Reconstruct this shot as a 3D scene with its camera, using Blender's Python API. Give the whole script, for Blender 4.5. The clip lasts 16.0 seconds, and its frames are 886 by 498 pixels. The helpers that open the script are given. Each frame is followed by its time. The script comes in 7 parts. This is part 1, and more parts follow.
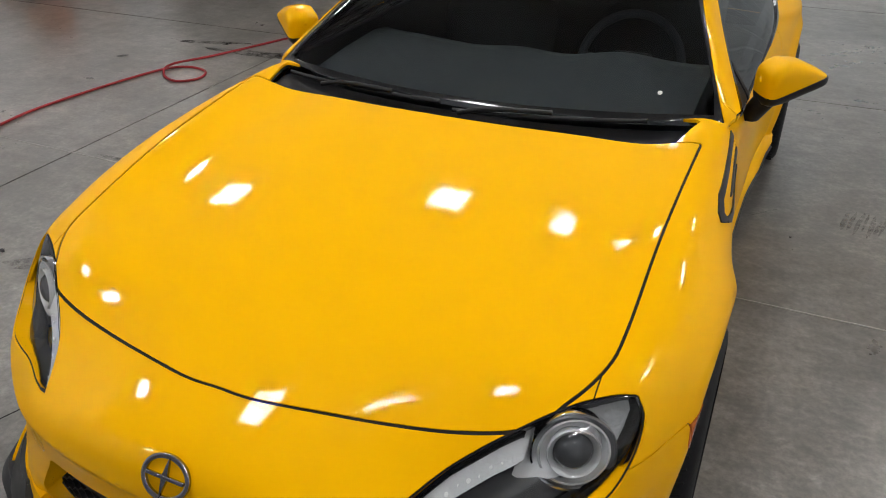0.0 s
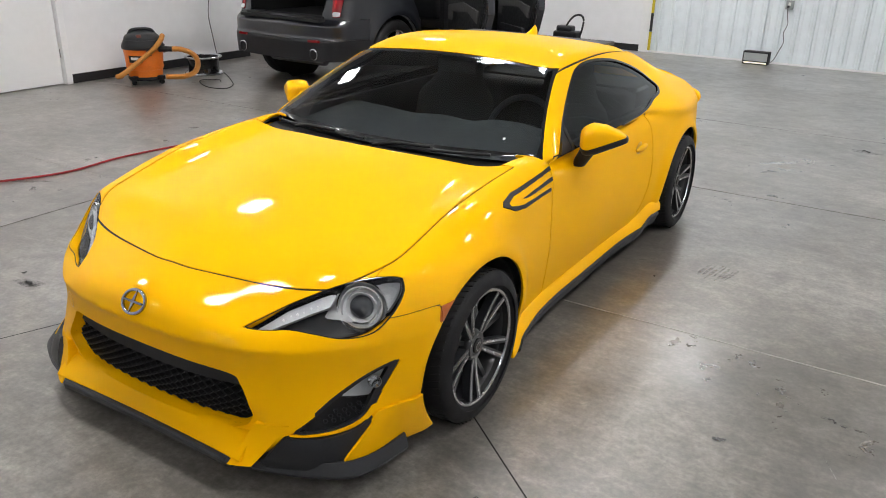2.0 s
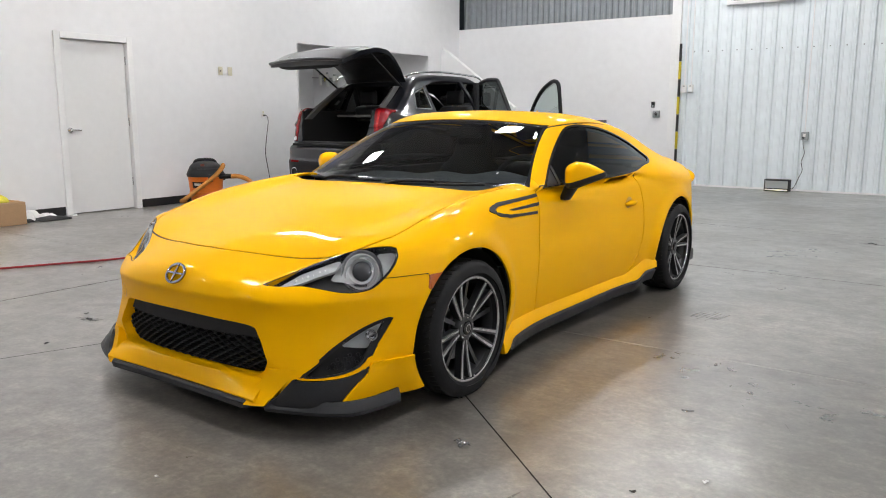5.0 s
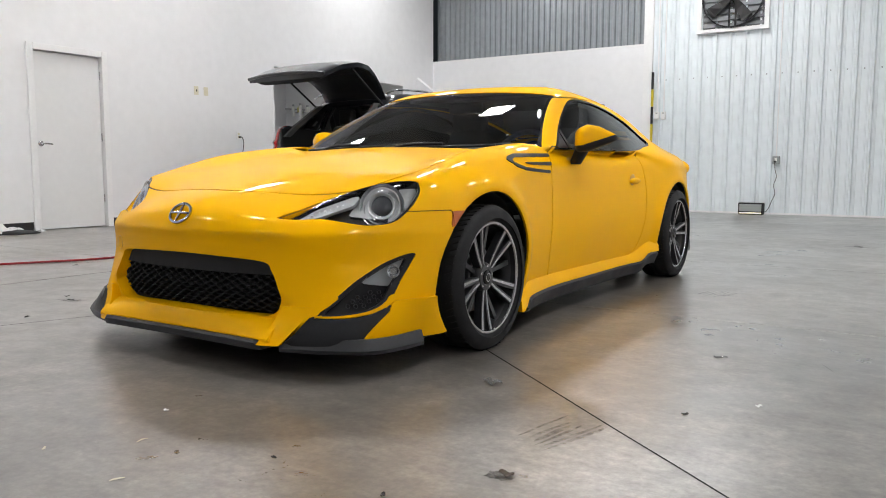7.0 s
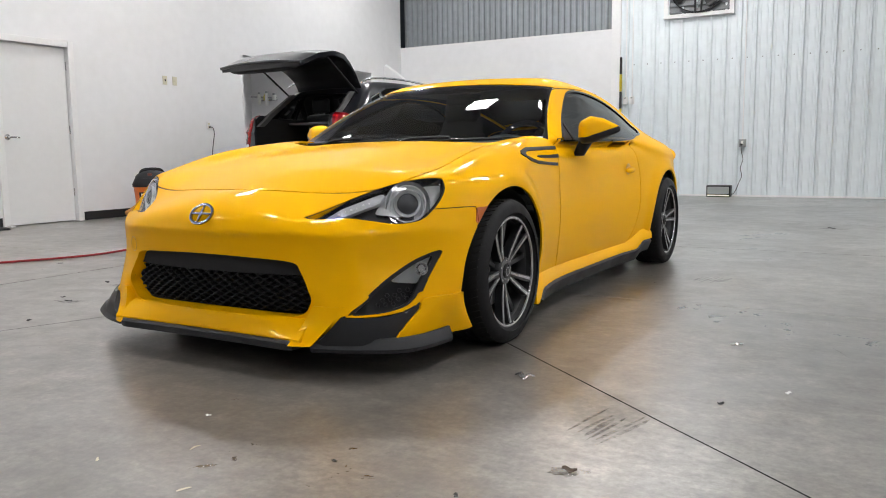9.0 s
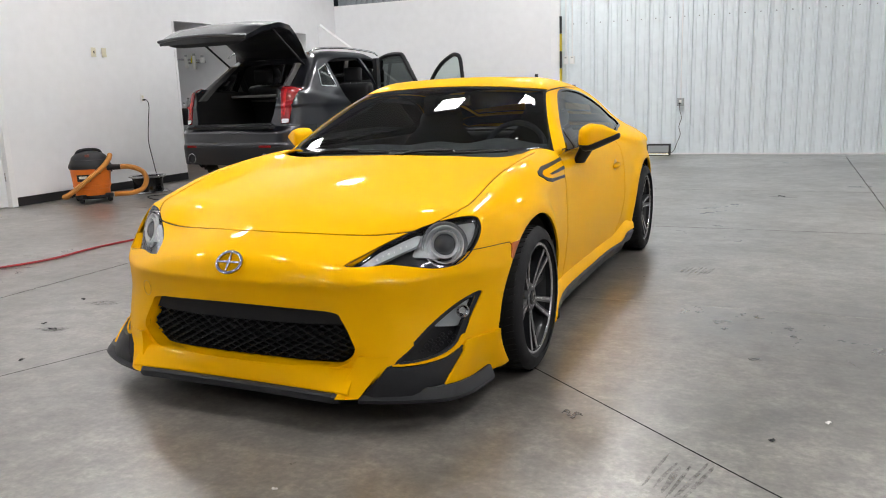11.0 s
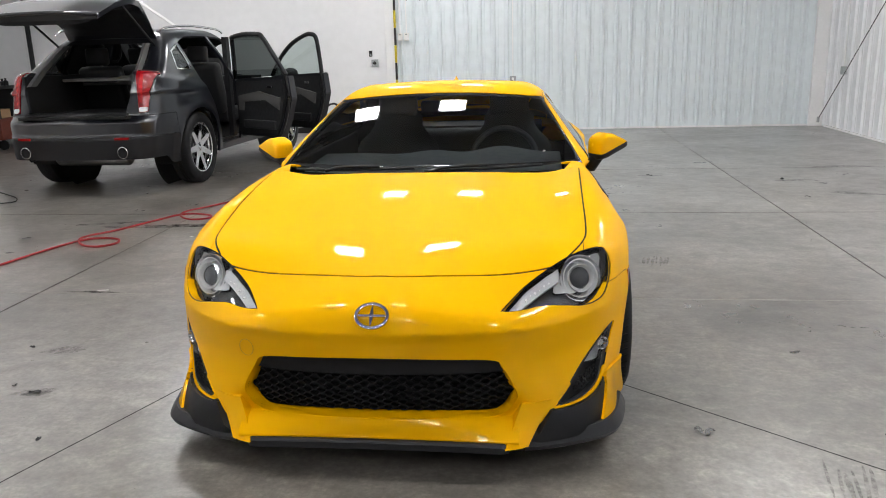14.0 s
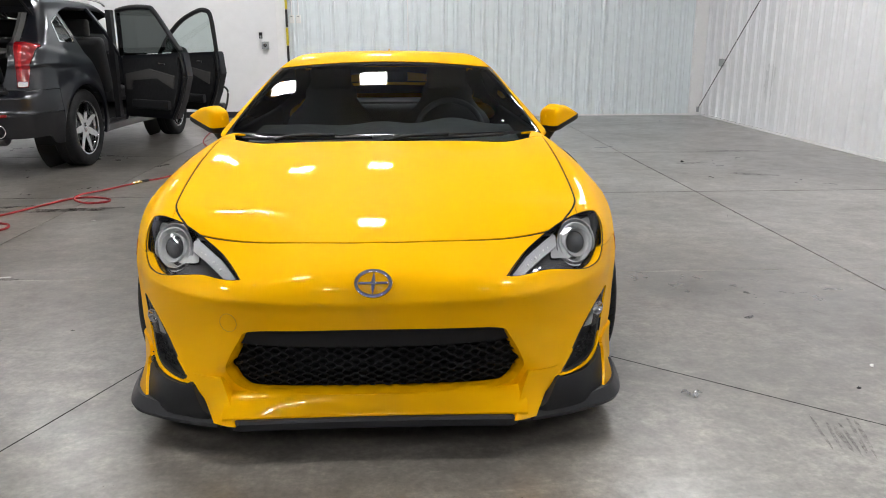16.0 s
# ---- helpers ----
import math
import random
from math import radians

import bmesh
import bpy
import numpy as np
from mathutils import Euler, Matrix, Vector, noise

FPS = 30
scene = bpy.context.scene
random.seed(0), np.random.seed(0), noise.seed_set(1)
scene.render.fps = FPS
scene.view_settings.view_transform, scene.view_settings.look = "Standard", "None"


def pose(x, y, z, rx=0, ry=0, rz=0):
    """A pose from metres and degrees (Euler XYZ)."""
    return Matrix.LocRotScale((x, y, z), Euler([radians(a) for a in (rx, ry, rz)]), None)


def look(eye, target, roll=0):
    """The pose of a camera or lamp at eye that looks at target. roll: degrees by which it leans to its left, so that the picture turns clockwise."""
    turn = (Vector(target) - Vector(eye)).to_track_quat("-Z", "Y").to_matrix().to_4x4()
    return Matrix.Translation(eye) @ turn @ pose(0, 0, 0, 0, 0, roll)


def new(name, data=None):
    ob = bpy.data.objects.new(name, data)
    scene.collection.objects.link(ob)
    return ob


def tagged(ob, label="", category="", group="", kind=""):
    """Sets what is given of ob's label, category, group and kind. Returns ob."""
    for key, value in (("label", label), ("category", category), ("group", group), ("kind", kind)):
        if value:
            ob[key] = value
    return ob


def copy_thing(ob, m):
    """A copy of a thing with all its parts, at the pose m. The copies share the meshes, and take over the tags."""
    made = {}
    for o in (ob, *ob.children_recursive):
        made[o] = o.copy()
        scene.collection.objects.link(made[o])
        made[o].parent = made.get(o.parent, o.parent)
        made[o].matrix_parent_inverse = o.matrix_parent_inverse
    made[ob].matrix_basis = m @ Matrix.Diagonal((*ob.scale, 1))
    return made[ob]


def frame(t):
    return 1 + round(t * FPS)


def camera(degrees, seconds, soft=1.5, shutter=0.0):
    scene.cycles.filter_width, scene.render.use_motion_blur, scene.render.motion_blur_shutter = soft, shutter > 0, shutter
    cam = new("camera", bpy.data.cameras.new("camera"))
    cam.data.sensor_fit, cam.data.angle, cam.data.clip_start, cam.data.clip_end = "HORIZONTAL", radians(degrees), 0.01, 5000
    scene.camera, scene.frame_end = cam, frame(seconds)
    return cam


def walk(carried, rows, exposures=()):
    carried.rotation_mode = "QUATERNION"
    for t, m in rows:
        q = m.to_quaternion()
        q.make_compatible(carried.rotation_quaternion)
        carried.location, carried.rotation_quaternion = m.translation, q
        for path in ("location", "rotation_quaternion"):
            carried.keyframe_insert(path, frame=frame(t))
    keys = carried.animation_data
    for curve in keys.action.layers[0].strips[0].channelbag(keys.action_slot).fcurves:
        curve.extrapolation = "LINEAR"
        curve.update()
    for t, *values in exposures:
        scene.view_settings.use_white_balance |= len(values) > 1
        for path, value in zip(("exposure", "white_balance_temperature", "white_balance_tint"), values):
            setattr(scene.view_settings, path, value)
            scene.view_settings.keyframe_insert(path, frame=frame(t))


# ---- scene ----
cam = camera(59.4, 16.0, soft=1.0)
PATH = [
    (0, (1.155, 0.884, 1.674), (0.423, 2.436, 0.648), -0.8),
    (0.5, (1.452, 0.596, 1.682), (0.668, 2.214, 0.805), -1.3),
    (1, (1.724, 0.405, 1.701), (0.881, 2.043, 0.923), -0.3),
    (1.5, (2.065, 0.291, 1.72), (1.153, 1.894, 0.945), 1.4),
    (2, (2.313, 0.149, 1.72), (1.351, 1.732, 0.967), 1.4),
    (2.5, (2.558, 0.016, 1.738), (1.526, 1.569, 1.014), 1.7),
    (3, (2.832, -0.009, 1.702), (1.701, 1.49, 1.013), 1.7),
    (3.5, (2.991, -0.07, 1.66), (1.804, 1.414, 1.035), 1.2),
    (4, (2.98, -0.201, 1.569), (1.788, 1.316, 1.042), 0.5),
    (6.5, (2.679, -0.296, 0.739), (1.587, 1.367, 0.537), -0.1),
    (7, (2.641, -0.321, 0.734), (1.565, 1.353, 0.526), 0.1),
    (7.5, (2.591, -0.357, 0.746), (1.533, 1.326, 0.529), 0.0),
    (8, (2.527, -0.403, 0.754), (1.494, 1.295, 0.527), -0.2),
    (8.5, (2.463, -0.446, 0.773), (1.457, 1.266, 0.536), -0.4),
    (9, (2.438, -0.458, 0.781), (1.454, 1.266, 0.533), -0.7),
    (9.5, (2.356, -0.444, 0.783), (1.396, 1.292, 0.524), -0.6),
    (12, (1.636, -0.665, 1.344), (1.026, 1.180, 0.870), -2.3),
    (12.5, (1.361, -0.719, 1.362), (0.860, 1.154, 0.872), -1.9),
    (13, (1.130, -0.804, 1.404), (0.711, 1.088, 0.906), -1.7),
    (13.5, (0.973, -0.795, 1.391), (0.636, 1.114, 0.897), -1.7),
    (14, (0.761, -0.744, 1.393), (0.527, 1.179, 0.896), -1.6),
    (14.5, (0.574, -0.762, 1.38), (0.443, 1.17, 0.882), -1.2),
    (15, (0.397, -0.801, 1.376), (0.364, 1.134, 0.871), -0.7),
    (15.5, (0.352, -0.752, 1.356), (0.398, 1.182, 0.849), -0.3),
    (16, (0.344, -0.643, 1.269), (0.433, 1.287, 0.751), -0.1),
]
walk(cam, [(t, look(eye, target, roll)) for t, eye, target, roll in PATH], exposures=((0, -0.75), (0.5, -0.54), (1.0, -0.40), (1.5, -0.26), (3.5, -0.17), (4.2, -0.21), (6.5, -0.28), (9.5, -0.29), (12.0, -0.18), (16, -0.24)))

# ---- world and light ----
ROOM_L, ROOM_R, ROOM_FAR, ROOM_NEAR, ROOM_H = -6.125, 5.47, 12.94, -5.2, 5.2
world = bpy.data.worlds.new("world")
scene.world = world
world.use_nodes = True
world.node_tree.nodes["Background"].inputs[0].default_value = (0.6, 0.7, 0.8, 1)
world.node_tree.nodes["Background"].inputs[1].default_value = 0.02
scene.view_settings.exposure = 0.0

# ---- materials ----
def material(name, color, rough=0.5, metal=0.0, coat=0.0, vary=0.0, scale=8.0, bump=0.0, bump_scale=60.0, spec=0.5, trans=0.0, ior=1.45):
    """A principled material with colour variation at two scales and a fine bump."""
    m = bpy.data.materials.new(name)
    m.use_nodes = True
    nt = m.node_tree
    b = nt.nodes["Principled BSDF"]
    b.inputs["Base Color"].default_value = (*color, 1)
    b.inputs["Roughness"].default_value = rough
    b.inputs["Metallic"].default_value = metal
    b.inputs["Coat Weight"].default_value = coat
    b.inputs["Coat Roughness"].default_value = 0.05
    b.inputs["Specular IOR Level"].default_value = spec
    b.inputs["Transmission Weight"].default_value = trans
    b.inputs["IOR"].default_value = ior
    tc = nt.nodes.new("ShaderNodeTexCoord")
    if vary:
        n1 = nt.nodes.new("ShaderNodeTexNoise")
        n1.inputs["Scale"].default_value = scale
        n1.inputs["Detail"].default_value = 6
        n2 = nt.nodes.new("ShaderNodeTexNoise")
        n2.inputs["Scale"].default_value = scale * 9
        n2.inputs["Detail"].default_value = 3
        add = nt.nodes.new("ShaderNodeMath")
        add.operation = "ADD"
        ramp = nt.nodes.new("ShaderNodeMapRange")
        ramp.inputs[1].default_value, ramp.inputs[2].default_value = 0.7, 1.3
        ramp.inputs[3].default_value, ramp.inputs[4].default_value = 1 - vary, 1 + vary
        mix = nt.nodes.new("ShaderNodeVectorMath")
        mix.operation = "SCALE"
        mix.inputs[0].default_value = color
        for n in (n1, n2):
            nt.links.new(tc.outputs["Object"], n.inputs["Vector"])
        nt.links.new(n1.outputs["Fac"], add.inputs[0])
        nt.links.new(n2.outputs["Fac"], add.inputs[1])
        nt.links.new(add.outputs[0], ramp.inputs[0])
        nt.links.new(ramp.outputs[0], mix.inputs["Scale"])
        nt.links.new(mix.outputs[0], b.inputs["Base Color"])
        rr = nt.nodes.new("ShaderNodeMapRange")
        rr.inputs[1].default_value, rr.inputs[2].default_value = 0.3, 0.7
        rr.inputs[3].default_value, rr.inputs[4].default_value = rough * 0.85, min(1, rough * 1.15)
        nt.links.new(n1.outputs["Fac"], rr.inputs[0])
        nt.links.new(rr.outputs[0], b.inputs["Roughness"])
    if bump:
        nb = nt.nodes.new("ShaderNodeTexNoise")
        nb.inputs["Scale"].default_value = bump_scale
        nb.inputs["Detail"].default_value = 4
        bm = nt.nodes.new("ShaderNodeBump")
        bm.inputs["Strength"].default_value = bump
        bm.inputs["Distance"].default_value = 0.004
        nt.links.new(tc.outputs["Object"], nb.inputs["Vector"])
        nt.links.new(nb.outputs["Fac"], bm.inputs["Height"])
        nt.links.new(bm.outputs[0], b.inputs["Normal"])
    return m


def glowing(name, color, strength):
    m = bpy.data.materials.new(name)
    m.use_nodes = True
    b = m.node_tree.nodes["Principled BSDF"]
    b.inputs["Base Color"].default_value = (*color, 1)
    b.inputs["Emission Color"].default_value = (*color, 1)
    b.inputs["Emission Strength"].default_value = strength
    return m


YELLOW = material("yellow_paint", (0.90, 0.452, 0.0002), 0.5, coat=0.32, vary=0.006, scale=1.5, spec=0.02)
BLACK_TRIM = material("black_plastic", (0.013, 0.013, 0.0145), 0.48, spec=0.3, vary=0.15, scale=20, bump=0.05, bump_scale=400)
SATIN_GREY = material("grey_vinyl", (0.022, 0.023, 0.026), 0.42, spec=0.3, vary=0.1, scale=12)
DARK = material("dark_cavity", (0.006, 0.006, 0.006), 0.8)
RUBBER = material("tyre_rubber", (0.010, 0.010, 0.011), 0.65, spec=0.3, vary=0.2, scale=15, bump=0.15, bump_scale=150)
CHROME = material("chrome", (0.75, 0.75, 0.76), 0.12, metal=1.0)
STEEL = material("machined_aluminium", (0.55, 0.55, 0.56), 0.25, metal=1.0, vary=0.05, scale=30)
GUNMETAL = material("gunmetal_paint", (0.02, 0.021, 0.023), 0.35, coat=0.5)
INTERIOR = material("black_interior", (0.042, 0.043, 0.046), 0.7, vary=0.15, scale=30)
SUV_LINING = material("black_leather", (0.013, 0.0135, 0.015), 0.55, vary=0.15, scale=30)
DASH = material("dark_dashboard", (0.075, 0.082, 0.088), 0.6, vary=0.1, scale=25)
WHITE_WALL = material("white_painted_wall", (0.78, 0.78, 0.79), 0.6, vary=0.03, scale=0.8, bump=0.05, bump_scale=90)
WHITE_TRIM = material("white_trim_paint", (0.8, 0.8, 0.8), 0.4, vary=0.03, scale=3)
METAL_WALL = material("pale_steel_cladding", (0.72, 0.775, 0.80), 0.34, vary=0.05, scale=0.9, metal=0.0)
BASE_BLACK = material("black_baseboard", (0.015, 0.015, 0.016), 0.5, vary=0.2, scale=6)


def glass_material(name, tint, rough=0.0):
    """Thin tinted glass: a clear see-through layer with a mirror gloss that grows at a grazing view."""
    m = bpy.data.materials.new(name)
    m.use_nodes = True
    nt = m.node_tree
    nt.nodes.remove(nt.nodes["Principled BSDF"])
    tr = nt.nodes.new("ShaderNodeBsdfTransparent")
    tr.inputs[0].default_value = (*tint, 1)
    gl = nt.nodes.new("ShaderNodeBsdfGlossy")
    gl.inputs["Roughness"].default_value = rough
    fr = nt.nodes.new("ShaderNodeFresnel")
    fr.inputs["IOR"].default_value = 1.5
    mix = nt.nodes.new("ShaderNodeMixShader")
    nt.links.new(fr.outputs[0], mix.inputs[0])
    nt.links.new(tr.outputs[0], mix.inputs[1])
    nt.links.new(gl.outputs[0], mix.inputs[2])
    nt.links.new(mix.outputs[0], nt.nodes["Material Output"].inputs[0])
    return m


WINDSHIELD_GLASS = glass_material("windshield_glass", (0.80, 0.84, 0.84))
TINTED_GLASS = glass_material("tinted_glass", (0.26, 0.28, 0.28))
CLEAR_GLASS = glass_material("clear_lens", (0.92, 0.94, 0.95))
LAMP_PANEL = glowing("lamp_panel", (0.992, 0.985, 0.982), 112.0)
CEILING = material("grey_ceiling", (0.33, 0.33, 0.335), 0.7, vary=0.1, scale=0.7)
UNSEEN_GREY = material("unseen_wall_grey", (0.20, 0.20, 0.21), 0.6, vary=0.06, scale=0.8)
CLADDING = material("bare_steel_cladding", (0.30, 0.325, 0.34), 0.34, vary=0.1, scale=1.2, metal=0.5)
JOINT = material("dark_joint", (0.014, 0.013, 0.012), 0.9)
DOOR_WHITE = material("white_door_paint", (0.76, 0.76, 0.76), 0.35, vary=0.02, scale=1.5)
SUV_GREY = material("grey_metallic_paint", (0.011, 0.0122, 0.017), 0.28, coat=1.0, metal=0.3)
RED_LENS = material("red_lens", (0.24, 0.003, 0.006), 0.15, coat=0.4)
BADGE = material("badge_metal", (0.30, 0.30, 0.31), 0.22, metal=1.0)
ORANGE = material("orange_plastic", (0.72, 0.17, 0.015), 0.45, vary=0.1, scale=10)
HOSE_TAN = material("tan_hose", (0.55, 0.24, 0.05), 0.5, vary=0.1, scale=20)
RED_HOSE = material("red_rubber_hose", (0.30, 0.012, 0.015), 0.5, vary=0.15, scale=15)
CARTON = material("cardboard", (0.42, 0.27, 0.15), 0.85, vary=0.08, scale=12, bump=0.1)
CLOTH = material("yellow_green_cloth", (0.60, 0.55, 0.06), 0.9, vary=0.2, scale=30)
PAPER = material("white_paper", (0.78, 0.78, 0.76), 0.8, vary=0.04, scale=20)
GREY_BOX = material("grey_electrical", (0.32, 0.34, 0.34), 0.5)
IVORY = material("ivory_plastic", (0.66, 0.62, 0.48), 0.4)
SAFETY_YELLOW = material("safety_yellow", (0.62, 0.48, 0.02), 0.5, vary=0.1, scale=10)
LIGHT_TRIM = material("light_grey_trim", (0.17, 0.168, 0.165), 0.6, vary=0.08, scale=25)
DOOR_TRIM = material("grey_door_trim", (0.07, 0.069, 0.068), 0.6, vary=0.08, scale=25)
GLOW = glowing("status_light", (1.0, 0.93, 0.7), 0.9)

REAR_GLASS = glass_material("rear_window_glass", (0.55, 0.57, 0.57))
SUV_GLASS = glass_material("dark_privacy_glass", (0.10, 0.115, 0.112))
LAMP_BLACK = material("lamp_black", (0.06, 0.061, 0.065), 0.3, spec=0.4)
GLOSS_BLACK = material("gloss_black", (0.01, 0.01, 0.011), 0.12)
# body yellow with the shade of recesses and seams put into its colour
DARK_YELLOW = material("shaded_yellow_paint", (0.62, 0.32, 0.002), 0.4)
AMBER = material("amber_plastic", (0.48, 0.11, 0.012), 0.15, coat=0.6)
LENS = material("projector_glass", (0.07, 0.072, 0.078), 0.06, coat=1.0)
FACETS = material("reflector_facets", (0.78, 0.785, 0.80), 0.16, metal=0.3, bump=0.9, bump_scale=70)
FOG_SILVER = material("fog_lamp_silver", (0.72, 0.73, 0.74), 0.3, metal=0.0, bump=0.5, bump_scale=60)
BOWL = material("silver_reflector", (0.93, 0.935, 0.95), 0.16, metal=0.4, bump=0.5, bump_scale=30)
SILVER = material("silver_bezel", (0.95, 0.955, 0.96), 0.15, metal=0.5)
DISC = material("brake_steel", (0.25, 0.25, 0.25), 0.4, metal=1.0)


def concrete(name):
    """Sealed grey concrete with brown stains, cloudy trowel marks, pale wear, dark specks and a patchy gloss."""
    m = bpy.data.materials.new(name)
    m.use_nodes = True
    nt = m.node_tree
    b = nt.nodes["Principled BSDF"]
    tc = nt.nodes.new("ShaderNodeTexCoord")

    def noise_node(scale, detail=6, rough=0.6, distort=0.0, stretch=None, turn=0.0):
        n = nt.nodes.new("ShaderNodeTexNoise")
        n.inputs["Scale"].default_value, n.inputs["Detail"].default_value = scale, detail
        n.inputs["Roughness"].default_value, n.inputs["Distortion"].default_value = rough, distort
        src = tc.outputs["Object"]
        if stretch:
            mp = nt.nodes.new("ShaderNodeMapping")
            mp.inputs["Scale"].default_value = stretch
            mp.inputs["Rotation"].default_value = (0, 0, turn)
            nt.links.new(src, mp.inputs["Vector"])
            src = mp.outputs[0]
        nt.links.new(src, n.inputs["Vector"])
        return n

    def ramp(src, stops):
        r = nt.nodes.new("ShaderNodeValToRGB")
        e = r.color_ramp.elements
        while len(e) < len(stops):
            e.new(0.5)
        for k, (p, c) in enumerate(stops):
            e[k].position, e[k].color = p, (*c, 1)
        nt.links.new(src.outputs["Fac"], r.inputs[0])
        return r

    def mix(a, c, fac, kind="MULTIPLY"):
        x = nt.nodes.new("ShaderNodeMix")
        x.data_type, x.blend_type = "RGBA", kind
        x.inputs[0].default_value = fac
        nt.links.new(a.outputs[2] if a.bl_idname == "ShaderNodeMix" else a.outputs[0], x.inputs[6])
        nt.links.new(c.outputs[0], x.inputs[7])
        return x

    big = ramp(noise_node(0.5, 6, 0.58, 0.3), [(0.30, (0.078, 0.070, 0.061)), (0.48, (0.138, 0.127, 0.114)), (0.66, (0.208, 0.196, 0.181))])
    cloud = ramp(noise_node(1.7, 5, 0.55, 0.4), [(0.28, (0.62, 0.595, 0.56)), (0.50, (0.95, 0.945, 0.93)), (0.72, (1.28, 1.28, 1.27))])
    grain = ramp(noise_node(11, 3, 0.6), [(0.30, (0.62, 0.61, 0.60)), (0.5, (1, 1, 1)), (0.70, (1.4, 1.4, 1.4))])
    brown = ramp(noise_node(0.8, 5, 0.55, 0.8), [(0.44, (1, 1, 1)), (0.80, (0.72, 0.58, 0.42))])
    worn = ramp(noise_node(4.5, 5, 0.62, 0.7, (1, 2.6, 1), 0.5), [(0.30, (0.82, 0.82, 0.81)), (0.48, (1, 1, 1)), (0.72, (1.6, 1.6, 1.59))])
    scars = ramp(noise_node(7, 3, 0.6, 1.0, (1, 6, 1), -0.7), [(0.27, (0.45, 0.44, 0.42)), (0.36, (1, 1, 1))])
    fine = ramp(noise_node(42, 5, 0.7), [(0.28, (0.55, 0.545, 0.53)), (0.5, (1, 1, 1)), (0.72, (1.5, 1.5, 1.49))])
    fleck = ramp(noise_node(19, 4, 0.65, 0.3), [(0.60, (1, 1, 1)), (0.72, (1.75, 1.75, 1.73))])
    c = big
    for layer, fac in ((cloud, 1.0), (grain, 0.85), (brown, 0.3), (worn, 0.7), (scars, 0.08), (fine, 1.0), (fleck, 0.45)):
        c = mix(c, layer, fac)
    nt.links.new(c.outputs[2], b.inputs["Base Color"])
    n1, n2 = noise_node(1.1, 4, 0.55, 0.8), noise_node(6.5, 6, 0.68, 0.4)
    add = nt.nodes.new("ShaderNodeMath")
    add.operation = "ADD"
    nt.links.new(n1.outputs["Fac"], add.inputs[0])
    nt.links.new(n2.outputs["Fac"], add.inputs[1])
    r = nt.nodes.new("ShaderNodeMapRange")
    r.inputs[1].default_value, r.inputs[2].default_value, r.inputs[3].default_value, r.inputs[4].default_value = 0.45, 1.45, 0.20, 0.46
    nt.links.new(add.outputs[0], r.inputs[0])
    nt.links.new(r.outputs[0], b.inputs["Roughness"])
    b.inputs["Specular IOR Level"].default_value = 0.9
    b.inputs["Coat Weight"].default_value = 0.85
    nt.links.new(r.outputs[0], b.inputs["Coat Roughness"])
    bp = nt.nodes.new("ShaderNodeBump")
    bp.inputs["Strength"].default_value, bp.inputs["Distance"].default_value = 0.05, 0.004
    nt.links.new(noise_node(16, 5, 0.6).outputs["Fac"], bp.inputs["Height"])
    nt.links.new(bp.outputs[0], b.inputs["Normal"])
    return m


def film_material(name, color, rough, cover, scale):
    """A thin worn film on the floor: dirt or rubber that covers only part of the ground under it."""
    m = bpy.data.materials.new(name)
    m.use_nodes = True
    nt = m.node_tree
    b = nt.nodes["Principled BSDF"]
    b.inputs["Base Color"].default_value = (*color, 1)
    b.inputs["Roughness"].default_value = rough
    tc = nt.nodes.new("ShaderNodeTexCoord")
    n = nt.nodes.new("ShaderNodeTexNoise")
    n.inputs["Scale"].default_value, n.inputs["Detail"].default_value = scale, 8
    n.inputs["Roughness"].default_value = 0.75
    nt.links.new(tc.outputs["Object"], n.inputs["Vector"])
    r = nt.nodes.new("ShaderNodeMapRange")
    r.inputs[1].default_value, r.inputs[2].default_value = 0.40, 0.62
    r.inputs[3].default_value, r.inputs[4].default_value = 0.0, cover
    nt.links.new(n.outputs["Fac"], r.inputs[0])
    nt.links.new(r.outputs[0], b.inputs["Alpha"])
    return m


WET = film_material("wet_stain", (0.03, 0.027, 0.024), 0.12, 1.0, 9)
SCUFF = film_material("rubber_scuff", (0.035, 0.032, 0.03), 0.5, 0.5, 25)
PALE_SCUFF = film_material("pale_scuff", (0.55, 0.54, 0.52), 0.5, 0.8, 25)
CLEAR_PLASTIC = material("clear_plastic", (0.6, 0.61, 0.62), 0.15, trans=0.92, ior=1.3)
BRASS = material("brass", (0.70, 0.50, 0.20), 0.25, metal=1.0)
VALVE_YELLOW = material("valve_yellow", (0.70, 0.60, 0.03), 0.4)
LEAF_BROWN = material("dry_leaf_brown", (0.07, 0.05, 0.035), 0.7, vary=0.3, scale=60)
PALE_DUST = material("pale_joint_dust", (0.42, 0.41, 0.385), 0.8, vary=0.2, scale=6)
RED_BROWN = material("red_brown_paint", (0.16, 0.035, 0.02), 0.5, vary=0.2, scale=8)
FAN_GREY = material("fan_grey", (0.16, 0.17, 0.18), 0.45, vary=0.15, scale=8)
CONCRETE = concrete("sealed_concrete")
WHITE_STEEL = material("white_steel_sheet", (0.74, 0.75, 0.77), 0.32, vary=0.05, scale=0.9)
RED_BRIGHT = material("bright_red_lens", (0.5, 0.01, 0.012), 0.2, coat=0.5)
DOOR_GLASS = glass_material("pale_green_glass", (0.62, 0.70, 0.68))

